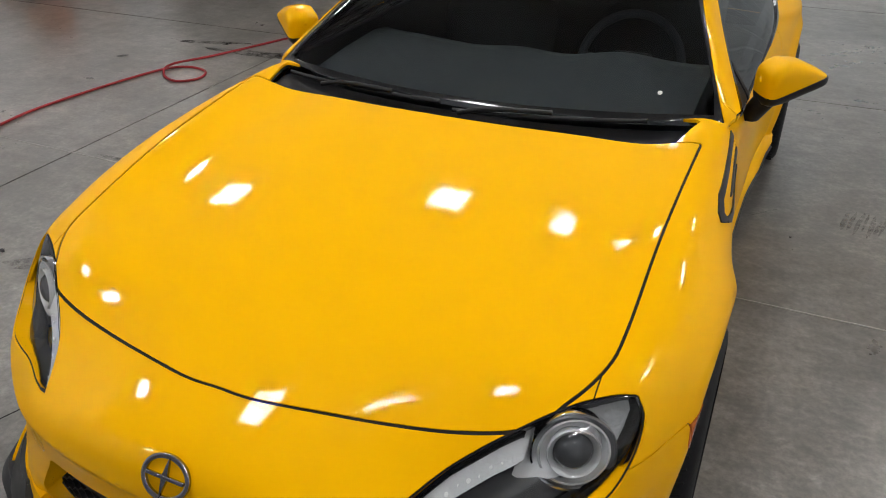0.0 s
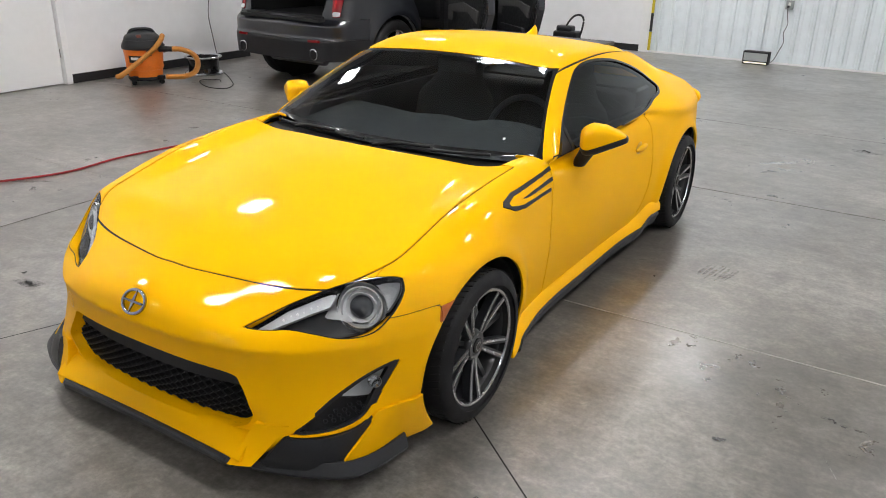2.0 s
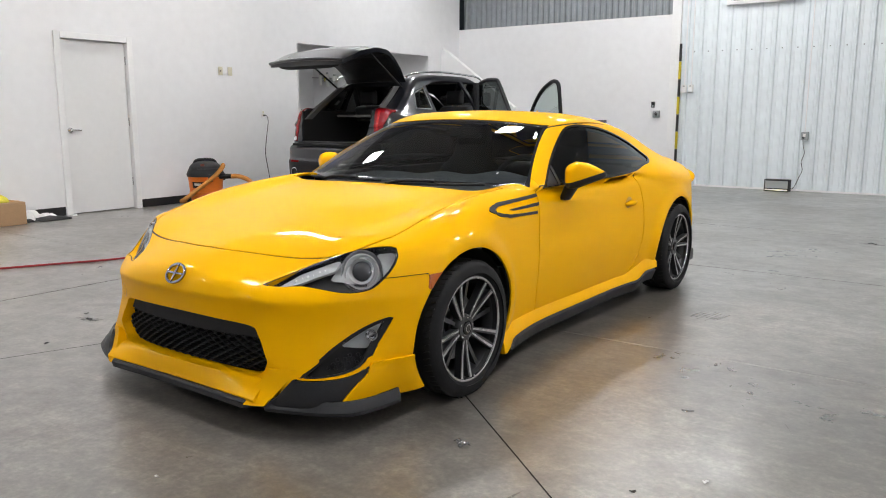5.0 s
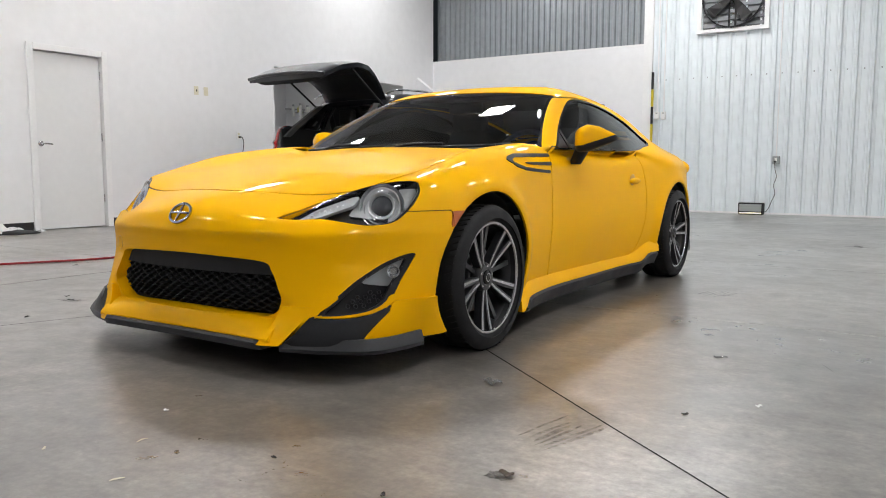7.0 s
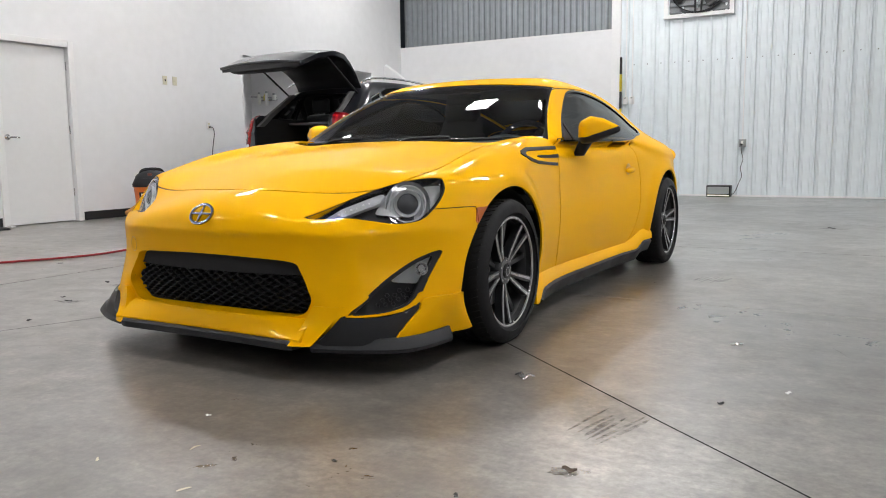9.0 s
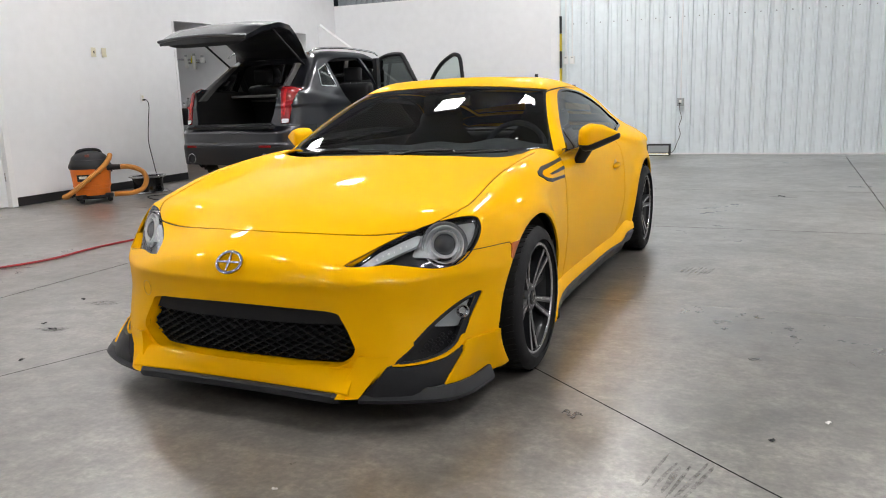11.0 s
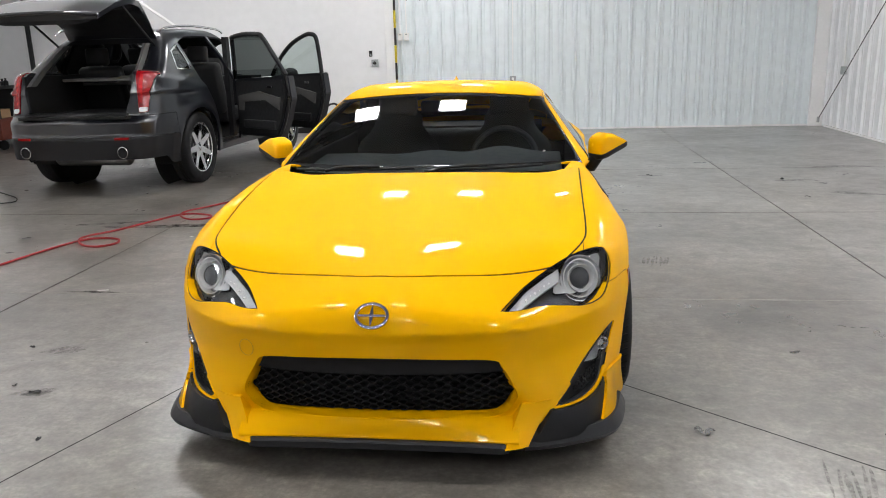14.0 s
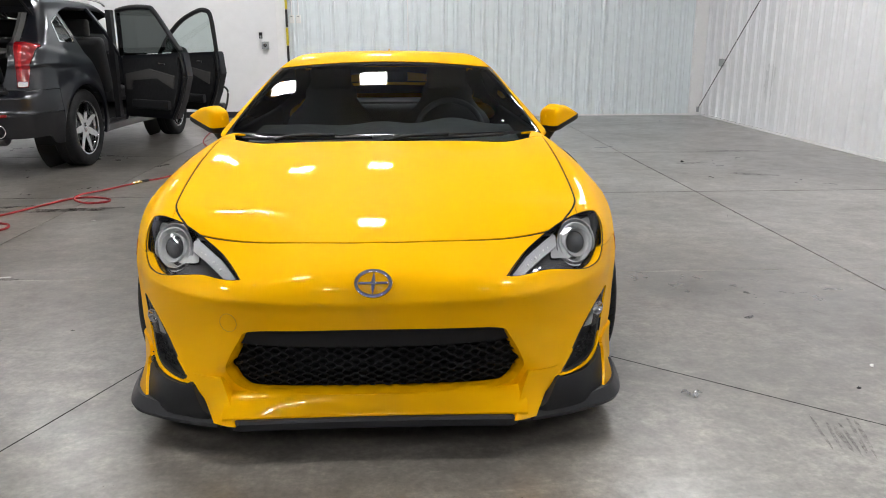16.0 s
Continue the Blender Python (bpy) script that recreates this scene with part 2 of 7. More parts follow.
# ---- mesh helpers ----
def part(name, bm, mat, parent=None, label="", smooth=None):
    """Links a bmesh as one mesh object, under a thing or a part. smooth: the angle in degrees under which edges are shaded round."""
    me = bpy.data.meshes.new(name)
    bmesh.ops.recalc_face_normals(bm, faces=bm.faces)
    if smooth:
        for f in bm.faces:
            f.smooth = True
        for e in bm.edges:
            if len(e.link_faces) == 2 and e.calc_face_angle(0) > radians(smooth):
                e.smooth = False
    bm.to_mesh(me)
    bm.free()
    me.materials.append(mat)
    ob = new(name, me)
    if parent:
        ob.parent = parent
    if label:
        ob["label"] = label
    return ob


def thing(name, m, label, category, group="", kind=""):
    ob = new(name)
    ob.empty_display_size = 0.1
    ob.matrix_world = m
    return tagged(ob, label, category, group, kind)


def box(size, at=(0, 0, 0), bevel=0.0, bm=None, turn=None, segments=2):
    """A box with its centre at a place, its edges bevelled."""
    b = bmesh.new()
    m = Matrix.Translation(at) @ (turn or Matrix()) @ Matrix.Diagonal((*size, 1))
    bmesh.ops.create_cube(b, size=1, matrix=m)
    if bevel:
        bmesh.ops.bevel(b, geom=b.edges[:], offset=bevel, segments=segments, affect="EDGES", profile=0.6)
    return join(bm, b)


def join(bm, b):
    if bm is None:
        return b
    me = bpy.data.meshes.new("join")
    b.to_mesh(me)
    b.free()
    bm.from_mesh(me)
    bpy.data.meshes.remove(me)
    return bm


def rod(a, c, r, r2=None, sides=12, bm=None, caps=True):
    """A round rod from a to c."""
    a, c = Vector(a), Vector(c)
    b = bmesh.new()
    m = Matrix.Translation((a + c) / 2) @ (c - a).to_track_quat("Z", "Y").to_matrix().to_4x4()
    bmesh.ops.create_cone(b, cap_ends=caps, segments=sides, radius1=r, radius2=r if r2 is None else r2, depth=(c - a).length, matrix=m)
    return join(bm, b)


def lathe(profile, sides=48, axis="z", bm=None):
    """Turns a profile of (radius, height) about an axis."""
    b = bmesh.new()
    rings = []
    for r, h in profile:
        ring = []
        for k in range(sides):
            a = 2 * math.pi * k / sides
            p = (r * math.cos(a), r * math.sin(a), h)
            ring.append(b.verts.new((p[2], p[0], p[1]) if axis == "x" else p))
        rings.append(ring)
    for r1, r2 in zip(rings, rings[1:]):
        for k in range(sides):
            b.faces.new((r1[k], r1[(k + 1) % sides], r2[(k + 1) % sides], r2[k]))
    bmesh.ops.remove_doubles(b, verts=b.verts, dist=1e-6)
    return join(bm, b)


def prism(outline, depth, m=None, bevel=0.0, bm=None):
    """A flat outline of (x, y) given a depth along z, then moved by m."""
    b = bmesh.new()
    vs = [b.verts.new((x, y, 0)) for x, y in outline]
    f = b.faces.new(vs)
    r = bmesh.ops.extrude_face_region(b, geom=[f])
    bmesh.ops.translate(b, vec=(0, 0, depth), verts=[v for v in r["geom"] if isinstance(v, bmesh.types.BMVert)])
    if bevel:
        bmesh.ops.bevel(b, geom=b.edges[:], offset=bevel, segments=2, affect="EDGES")
    if m is not None:
        bmesh.ops.transform(b, matrix=m, verts=b.verts)
    bmesh.ops.recalc_face_normals(b, faces=b.faces)
    return join(bm, b)


def smooth_path(points, steps=8, closed=False):
    """A smooth line through points (Catmull-Rom)."""
    p = [np.array(q, float) for q in points]
    n = len(p)
    out = []
    for i in range(n if closed else n - 1):
        a, b, c, d = (p[(i + k) % n] if closed else p[min(max(i + k, 0), n - 1)] for k in (-1, 0, 1, 2))
        for k in range(steps):
            t = k / steps
            out.append(0.5 * (2 * b + (c - a) * t + (2 * a - 5 * b + 4 * c - d) * t * t + (3 * b - a - 3 * c + d) * t**3))
    if not closed:
        out.append(p[-1])
    return np.array(out)


def tube(points, r, sides=8, steps=6, bm=None, raw=False):
    """A round tube along a smooth line."""
    line = [Vector(q) for q in (points if raw else smooth_path(points, steps))]
    b = bmesh.new()
    rings = []
    up = Vector((0, 0, 1))
    for i, q in enumerate(line):
        t = (line[min(i + 1, len(line) - 1)] - line[max(i - 1, 0)]).normalized()
        s = t.cross(up)
        s = s.normalized() if s.length > 1e-4 else t.cross(Vector((1, 0, 0))).normalized()
        u = s.cross(t)
        rings.append([b.verts.new(q + r * (math.cos(a) * s + math.sin(a) * u)) for a in (2 * math.pi * k / sides for k in range(sides))])
    for r1, r2 in zip(rings, rings[1:]):
        for k in range(sides):
            b.faces.new((r1[k], r1[(k + 1) % sides], r2[(k + 1) % sides], r2[k]))
    b.faces.new(rings[0][::-1])
    b.faces.new(rings[-1])
    return join(bm, b)

# ---- room ----
def slab(name, x0, x1, y0, y1, z0, z1, mat, label, category="wall", parent=None, bevel=0.0):
    ob = part(name, box((x1 - x0, y1 - y0, z1 - z0), ((x0 + x1) / 2, (y0 + y1) / 2, (z0 + z1) / 2), bevel), mat, parent)
    return ob if parent else tagged(ob, label, category, kind="structure")


FLOOR = slab("floor", ROOM_L - 4.6, ROOM_R + 0.3, ROOM_NEAR - 0.3, ROOM_FAR + 0.3, -0.2, -0.012, JOINT, "stained sealed grey concrete floor with saw-cut joints", "floor")
cuts_x = [ROOM_L - 4.6, -7.5, -2.29, 2.845, ROOM_R + 0.3]
cuts_y = [ROOM_NEAR - 0.3, -1.45, 3.535, 5.90, 8.34, ROOM_FAR + 0.3]
for x0, x1 in zip(cuts_x, cuts_x[1:]):
    for y0, y1 in zip(cuts_y, cuts_y[1:]):
        g = 0.005
        slab("floor_slab", x0 + g, x1 - g, y0 + g, y1 - g, -0.08, 0.0, CONCRETE, "", parent=FLOOR)
part("joint_filler", box((13.0, 0.0045, 0.003), (-0.9, 3.537, -0.0008)), PALE_DUST, FLOOR)
# two long cracks that run out from under the car
for pts in ([(0.70, 2.72), (1.19, 2.315), (1.55, 2.02), (1.91, 1.724), (2.276, 1.428), (3.4, 0.50)], [(-0.63, 2.57), (-0.763, 2.212), (-0.90, 1.84), (-1.056, 1.425), (-1.75, -0.45)]):
    b = bmesh.new()
    line = smooth_path(pts, 6)
    rows = []
    for i, q in enumerate(line):
        tng = line[min(i + 1, len(line) - 1)] - line[max(i - 1, 0)]
        nn = np.array([-tng[1], tng[0]]) / np.linalg.norm(tng) * 0.0033
        rows.append([b.verts.new((*(q + nn), 0.0012)), b.verts.new((*(q - nn), 0.0012))])
    for r1, r2 in zip(rows, rows[1:]):
        b.faces.new((r1[0], r1[1], r2[1], r2[0]))
    part("floor_crack", b, JOINT, FLOOR)

tagged(slab("ceiling", ROOM_L - 0.2, ROOM_R + 0.3, ROOM_NEAR - 0.3, ROOM_FAR + 0.3, ROOM_H, ROOM_H + 0.2, CEILING, "grey insulated ceiling of the workshop", "ceiling"))
DOOR_Y0, DOOR_Y1, DOOR_H, GAP_Y, GAP_Y1, GAP_H = 4.69, 5.575, 2.08, 8.49, 11.9, 2.28
LEFT_LABEL = "smooth white painted wall with black baseboard"
slab("wall_west", ROOM_L - 0.15, ROOM_L, ROOM_NEAR, DOOR_Y0, 0, ROOM_H, WHITE_WALL, LEFT_LABEL)
slab("wall_west_middle", ROOM_L - 0.15, ROOM_L, DOOR_Y1, GAP_Y, 0, ROOM_H, WHITE_WALL, LEFT_LABEL)
slab("wall_west_over_door", ROOM_L - 0.15, ROOM_L, DOOR_Y0, DOOR_Y1, DOOR_H, ROOM_H, WHITE_WALL, "white wall above the door")
slab("wall_west_over_opening", ROOM_L - 0.15, ROOM_L, GAP_Y, GAP_Y1, GAP_H, ROOM_H, WHITE_WALL, "white wall above the wide opening")
slab("wall_west_end", ROOM_L - 0.15, ROOM_L, GAP_Y1, ROOM_FAR, 0, ROOM_H, WHITE_WALL, LEFT_LABEL)
# unseen closing wall, made dark so that little light bounces onto the nose
slab("wall_south", ROOM_L, ROOM_R, ROOM_NEAR - 0.2, ROOM_NEAR, 0, ROOM_H, UNSEEN_GREY, "unseen wall behind the camera, dark to cut the front light")
# annex behind the opening
slab("wall_annex", ROOM_L - 3.2, ROOM_L - 3.05, GAP_Y - 1.5, GAP_Y1 + 1.0, 0, 3.0, WHITE_WALL, "pale wall of the room behind the opening")
slab("wall_annex_north", ROOM_L - 3.05, ROOM_L - 0.15, GAP_Y1, GAP_Y1 + 0.15, 0, 3.0, WHITE_WALL, "pale wall of the room behind the opening")
slab("wall_annex_south", ROOM_L - 3.05, ROOM_L - 0.15, GAP_Y - 0.6, GAP_Y - 0.45, 0, 3.0, WHITE_WALL, "pale wall of the room behind the opening")
slab("ceiling_annex", ROOM_L - 3.2, ROOM_L - 0.15, GAP_Y - 0.6, GAP_Y1 + 0.15, 2.9, 3.0, CEILING, "low ceiling of the side room", "ceiling")
slab("baseboard_west", ROOM_L, ROOM_L + 0.012, ROOM_NEAR, DOOR_Y0 - 0.07, 0.002, 0.105, BASE_BLACK, "black rubber baseboard", "baseboard")
slab("baseboard_west_middle", ROOM_L, ROOM_L + 0.012, DOOR_Y1 + 0.07, GAP_Y, 0.002, 0.105, BASE_BLACK, "black rubber baseboard", "baseboard")
slab("trim_opening", ROOM_L - 0.152, ROOM_L + 0.004, GAP_Y - 0.03, GAP_Y + 0.006, 0.106, GAP_H, WHITE_TRIM, "white corner trim of the opening", "trim")

# white door with frame and lever
door_1 = thing("door_1", pose(0, 0, 0), "closed plain white door with a steel lever", "door", kind="structure")
part("door_leaf", box((0.045, DOOR_Y1 - DOOR_Y0 - 0.05, DOOR_H - 0.03), (ROOM_L - 0.055, (DOOR_Y0 + DOOR_Y1) / 2, DOOR_H / 2 - 0.005), 0.003), DOOR_WHITE, door_1)
for y in (DOOR_Y0 - 0.022, DOOR_Y1 + 0.022):
    part("door_jamb", box((0.19, 0.075, DOOR_H + 0.06), (ROOM_L - 0.068, y, DOOR_H / 2 + 0.03), 0.006), WHITE_TRIM, door_1)
part("door_head", box((0.19, DOOR_Y1 - DOOR_Y0 - 0.034, 0.075), (ROOM_L - 0.068, (DOOR_Y0 + DOOR_Y1) / 2, DOOR_H + 0.0225), 0.006), WHITE_TRIM, door_1)
lever = part("lever", lathe([(0.0, 0.0), (0.032, 0.002), (0.032, 0.012), (0.014, 0.016), (0.012, 0.05), (0, 0.05)], 28, axis="x"), STEEL, door_1, "brushed steel door lever", smooth=40)
lever.location = (ROOM_L - 0.033, DOOR_Y0 + 0.085, 1.005)
part("lever_arm", tube([(0.045, 0, 0), (0.05, 0.05, 0), (0.046, 0.115, -0.004)], 0.010, 10), STEEL, lever, smooth=50)
for z in (0.3, 1.05, 1.8):
    part("hinge", rod((ROOM_L - 0.028, DOOR_Y1 - 0.02, z), (ROOM_L - 0.028, DOOR_Y1 - 0.02, z + 0.1), 0.007), STEEL, door_1)


# ribbed steel sheets
def ribbed(name, length, height, pitch, parent, mat, m, rib=0.032, wide=0.026, flutes=True):
    """A sheet of steel with raised ribs, standing in the plane y = 0 and facing -y."""
    prof = [(0.0, 0.0)]
    n = max(1, round(length / pitch))
    for k in range(n):
        x = k * pitch
        c = x + pitch / 2
        if flutes:
            prof += [(x + pitch * 0.17, 0), (x + pitch * 0.19, -0.005), (x + pitch * 0.25, -0.005), (x + pitch * 0.27, 0)]
        prof += [(c - wide, 0), (c - wide * 0.45, -rib), (c + wide * 0.45, -rib), (c + wide, 0)]
        if flutes:
            prof += [(x + pitch * 0.73, 0), (x + pitch * 0.75, -0.005), (x + pitch * 0.81, -0.005), (x + pitch * 0.83, 0)]
    prof.append((n * pitch, 0.0))
    b = bmesh.new()
    lo = [b.verts.new((x, y, 0)) for x, y in prof]
    hi = [b.verts.new((x, y, height)) for x, y in prof]
    for k in range(len(prof) - 1):
        b.faces.new((lo[k], lo[k + 1], hi[k + 1], hi[k]))
    bmesh.ops.transform(b, matrix=m, verts=b.verts)
    return part(name, b, mat, parent)


POST_X0, POST_X1, CAP_Z = -1.80, -1.645, 2.815
north = slab("wall_north", ROOM_L, POST_X0, ROOM_FAR, ROOM_FAR + 0.2, 0, CAP_Z, WHITE_WALL, "white painted partition below steel cladding")
slab("baseboard_north", ROOM_L + 0.002, POST_X0, ROOM_FAR - 0.012, ROOM_FAR, 0.002, 0.105, BASE_BLACK, "black rubber baseboard", "baseboard")
slab("trim_partition_cap", ROOM_L, POST_X0, ROOM_FAR - 0.006, ROOM_FAR + 0.15, CAP_Z, CAP_Z + 0.03, WHITE_TRIM, "white cap on the partition", "trim")
upper = slab("wall_north_upper", ROOM_L, POST_X0, ROOM_FAR + 0.17, ROOM_FAR + 0.25, CAP_Z + 0.03, ROOM_H, CLADDING, "bare ribbed steel cladding above a white partition")
x = ROOM_L
while x < POST_X0 - 0.1:
    w = min(0.915, POST_X0 - x)
    ribbed("steel_sheet", w, ROOM_H - CAP_Z - 0.03, 0.1144, upper, CLADDING, Matrix.Translation((x, ROOM_FAR + 0.165, CAP_Z + 0.03)), 0.03, 0.034, False)
    x += 0.9152
slab("trim_post", POST_X0, POST_X1, ROOM_FAR - 0.03, ROOM_FAR + 0.2, 0, ROOM_H, WHITE_TRIM, "white painted wall post", "trim", bevel=0.004)
steel = slab("wall_north_steel", POST_X1, ROOM_R, ROOM_FAR + 0.03, ROOM_FAR + 0.2, 0, ROOM_H, METAL_WALL, "pale blue-white ribbed steel wall")
x = POST_X1 + 0.004
while x < ROOM_R - 0.05:
    ribbed("steel_sheet", min(0.912, ROOM_R - x), ROOM_H - 0.03, 0.228, steel, METAL_WALL, Matrix.Translation((x, ROOM_FAR + 0.026, 0.03)))
    x += 0.912
slab("trim_base_north", POST_X1, ROOM_R - 0.2, ROOM_FAR - 0.004, ROOM_FAR + 0.024, 0.002, 0.03, WHITE_TRIM, "white base flashing", "trim")
east = slab("wall_east", ROOM_R + 0.03, ROOM_R + 0.2, ROOM_NEAR, ROOM_FAR + 0.03, 0, ROOM_H, METAL_WALL, "white ribbed steel side wall")
y = ROOM_FAR + 0.026
turned = Matrix.Rotation(-math.pi / 2, 4, "Z")
while y > ROOM_NEAR:
    ribbed("steel_sheet", 0.912, ROOM_H - 0.03, 0.304, east, WHITE_STEEL, Matrix.Translation((ROOM_R + 0.026, y, 0.03)) @ turned, 0.03, 0.04)
    y -= 0.912
slab("trim_base_east", ROOM_R - 0.004, ROOM_R + 0.024, ROOM_NEAR, ROOM_FAR - 0.2, 0.002, 0.03, WHITE_TRIM, "white base flashing", "trim")
slab("trim_corner_post", ROOM_R - 0.19, ROOM_R + 0.02, ROOM_FAR - 0.06, ROOM_FAR + 0.022, 0.0, ROOM_H, WHITE_TRIM, "white steel corner column", "trim", bevel=0.004)

# brace rods on the side wall
brace = tagged(part("brace_rod", rod((ROOM_R - 0.07, ROOM_FAR - 0.14, 0.13), (ROOM_R - 0.07, 7.2, 4.72), 0.009), STEEL), "thin steel brace rod on the side wall", "brace rod", kind="structure")
part("rod_anchor", box((0.03, 0.05, 0.09), (ROOM_R - 0.07, ROOM_FAR - 0.13, 0.11), 0.004), GREY_BOX, brace, "rusty anchor bracket")
tagged(part("brace_tube", rod((ROOM_R - 0.05, 5.2, -0.0 + 0.04), (ROOM_R - 0.05, 11.3, 4.25), 0.018), WHITE_TRIM), "white diagonal brace on the side wall", "brace rod", kind="structure")

# stair stringer by the far corner
stair = tagged(part("stair_side", prism([(-6.11, 0.9), (-6.11, 2.43), (-6.05, 2.43), (-4.45, 1.30), (-4.45, 0.9)], 0.05, Matrix.Translation((0, 12.35, 0)) @ Matrix.Rotation(math.pi / 2, 4, "X")), WHITE_WALL), "white slanted side of a staircase", "staircase", kind="structure")
part("stair_cap", rod((-6.08, 12.32, 2.45), (-4.45, 12.32, 1.31), 0.03, sides=4), WHITE_TRIM, stair)
part("stair_foot", box((1.6, 0.5, 0.9), (-5.26, 12.62, 0.45)), WHITE_WALL, stair)

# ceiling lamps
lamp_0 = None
# the panel at (-4.9, -2.4) is unseen, added to brighten the front left
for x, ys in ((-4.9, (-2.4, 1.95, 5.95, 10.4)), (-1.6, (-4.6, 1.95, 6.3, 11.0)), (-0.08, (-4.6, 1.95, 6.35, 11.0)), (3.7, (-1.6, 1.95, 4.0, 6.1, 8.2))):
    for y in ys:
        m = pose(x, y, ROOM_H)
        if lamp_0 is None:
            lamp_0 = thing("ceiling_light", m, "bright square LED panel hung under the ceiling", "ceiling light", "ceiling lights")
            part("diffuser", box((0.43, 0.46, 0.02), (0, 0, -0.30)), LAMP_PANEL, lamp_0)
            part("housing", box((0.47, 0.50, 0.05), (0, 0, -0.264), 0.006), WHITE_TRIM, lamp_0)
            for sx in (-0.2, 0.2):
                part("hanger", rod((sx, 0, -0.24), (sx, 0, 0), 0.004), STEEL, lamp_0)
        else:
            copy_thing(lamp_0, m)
# added, unseen: a smaller copy that lights the side room
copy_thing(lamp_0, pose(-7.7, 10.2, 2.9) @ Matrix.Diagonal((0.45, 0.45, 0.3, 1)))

# ---- smooth body surfaces ----
def spline(*points):
    """A natural cubic line through (x, y), straight beyond its ends."""
    x, y = np.array(points, float).T
    n, h = len(x), np.diff(x)
    a, r = np.eye(n), np.zeros(n)
    for i in range(1, n - 1):
        a[i, i - 1 : i + 2] = h[i - 1], 2 * (h[i - 1] + h[i]), h[i]
        r[i] = 6 * ((y[i + 1] - y[i]) / h[i] - (y[i] - y[i - 1]) / h[i - 1])
    m = np.linalg.solve(a, r)

    def value(q):
        q = np.asarray(q, float)
        c = np.clip(q, x[0], x[-1])
        i = np.clip(np.searchsorted(x, c) - 1, 0, n - 2)
        d, u, v = h[i], x[i + 1] - c, c - x[i]
        s = (m[i] * u**3 + m[i + 1] * v**3) / (6 * d) + (y[i] / d - m[i] * d / 6) * u + (y[i + 1] / d - m[i + 1] * d / 6) * v
        slope = np.where(q < x[0], (y[1] - y[0]) / h[0], (y[-1] - y[-2]) / h[-1])
        return s + (q - c) * slope

    return value


def smax(a, b, k):
    h = np.maximum(k - np.abs(a - b), 0) / k
    return np.maximum(a, b) + h * h * k / 4


def smin(a, b, k):
    return -smax(-a, -b, k)


def step(a, b, q):
    s = np.clip((q - a) / (b - a), 0, 1)
    return s * s * (3 - 2 * s)


def bell(q, mid, width):
    return np.exp(-(((q - mid) / width) ** 2))


# The coupe, in its own metres: x across, y back from the front axle, z up from the ground.
WHEELBASE, WHEEL_R, HUB_Z = 2.572, 0.297, 0.292
AXLES = (0.038, 2.605)
C_WIDTH = spline((-0.9, 0.66), (-0.55, 0.79), (-0.3, 0.845), (0, 0.882), (0.35, 0.868), (0.7, 0.832), (1.2, 0.828), (1.7, 0.834), (2.1, 0.858), (2.5, 0.885), (2.8, 0.875), (3.1, 0.82), (3.4, 0.72))
C_TUCK = spline((0.05, 0.07), (0.2, 0.035), (0.42, 0.0), (0.6, 0.004), (0.8, 0.035), (0.95, 0.10))
C_TOP = spline((-0.9, 0.46), (-0.78, 0.567), (-0.70, 0.612), (-0.6, 0.647), (-0.5, 0.677), (-0.2, 0.745), (0.1, 0.795), (0.4, 0.83), (0.7, 0.852), (1.0, 0.862), (1.6, 0.862), (2.3, 0.868), (2.8, 0.858), (3.1, 0.842), (3.35, 0.825))
C_NOSE = spline((0.05, -0.73), (0.12, -0.775), (0.2, -0.812), (0.28, -0.808), (0.38, -0.781), (0.44, -0.779), (0.485, -0.787), (0.502, -0.7925), (0.516, -0.789), (0.54, -0.780), (0.57, -0.768), (0.62, -0.738), (0.7, -0.68))
C_CABIN = spline((0.5, 0.79), (1.2, 0.795), (1.8, 0.805), (2.3, 0.775), (2.7, 0.70), (3.2, 0.56))
C_ROOF = spline((0.9, 1.13), (1.2, 1.187), (1.5, 1.215), (1.8, 1.206), (2.1, 1.176), (2.4, 1.122), (2.7, 1.035), (3.0, 0.925), (3.3, 0.81))


def nose_line(x, z):
    """How far forward the nose reaches: flat in the middle, swept back at the corners, hollow round the mouth's lower edge."""
    sweep_back = (0.20 * x * x + 0.53 * x**4) * (0.62 + 0.38 * step(0.10, 0.28, z))
    return C_NOSE(z) + sweep_back + 0.034 * (1 - step(0.21, 0.31, z)) * (1 - step(0.46, 0.53, x))


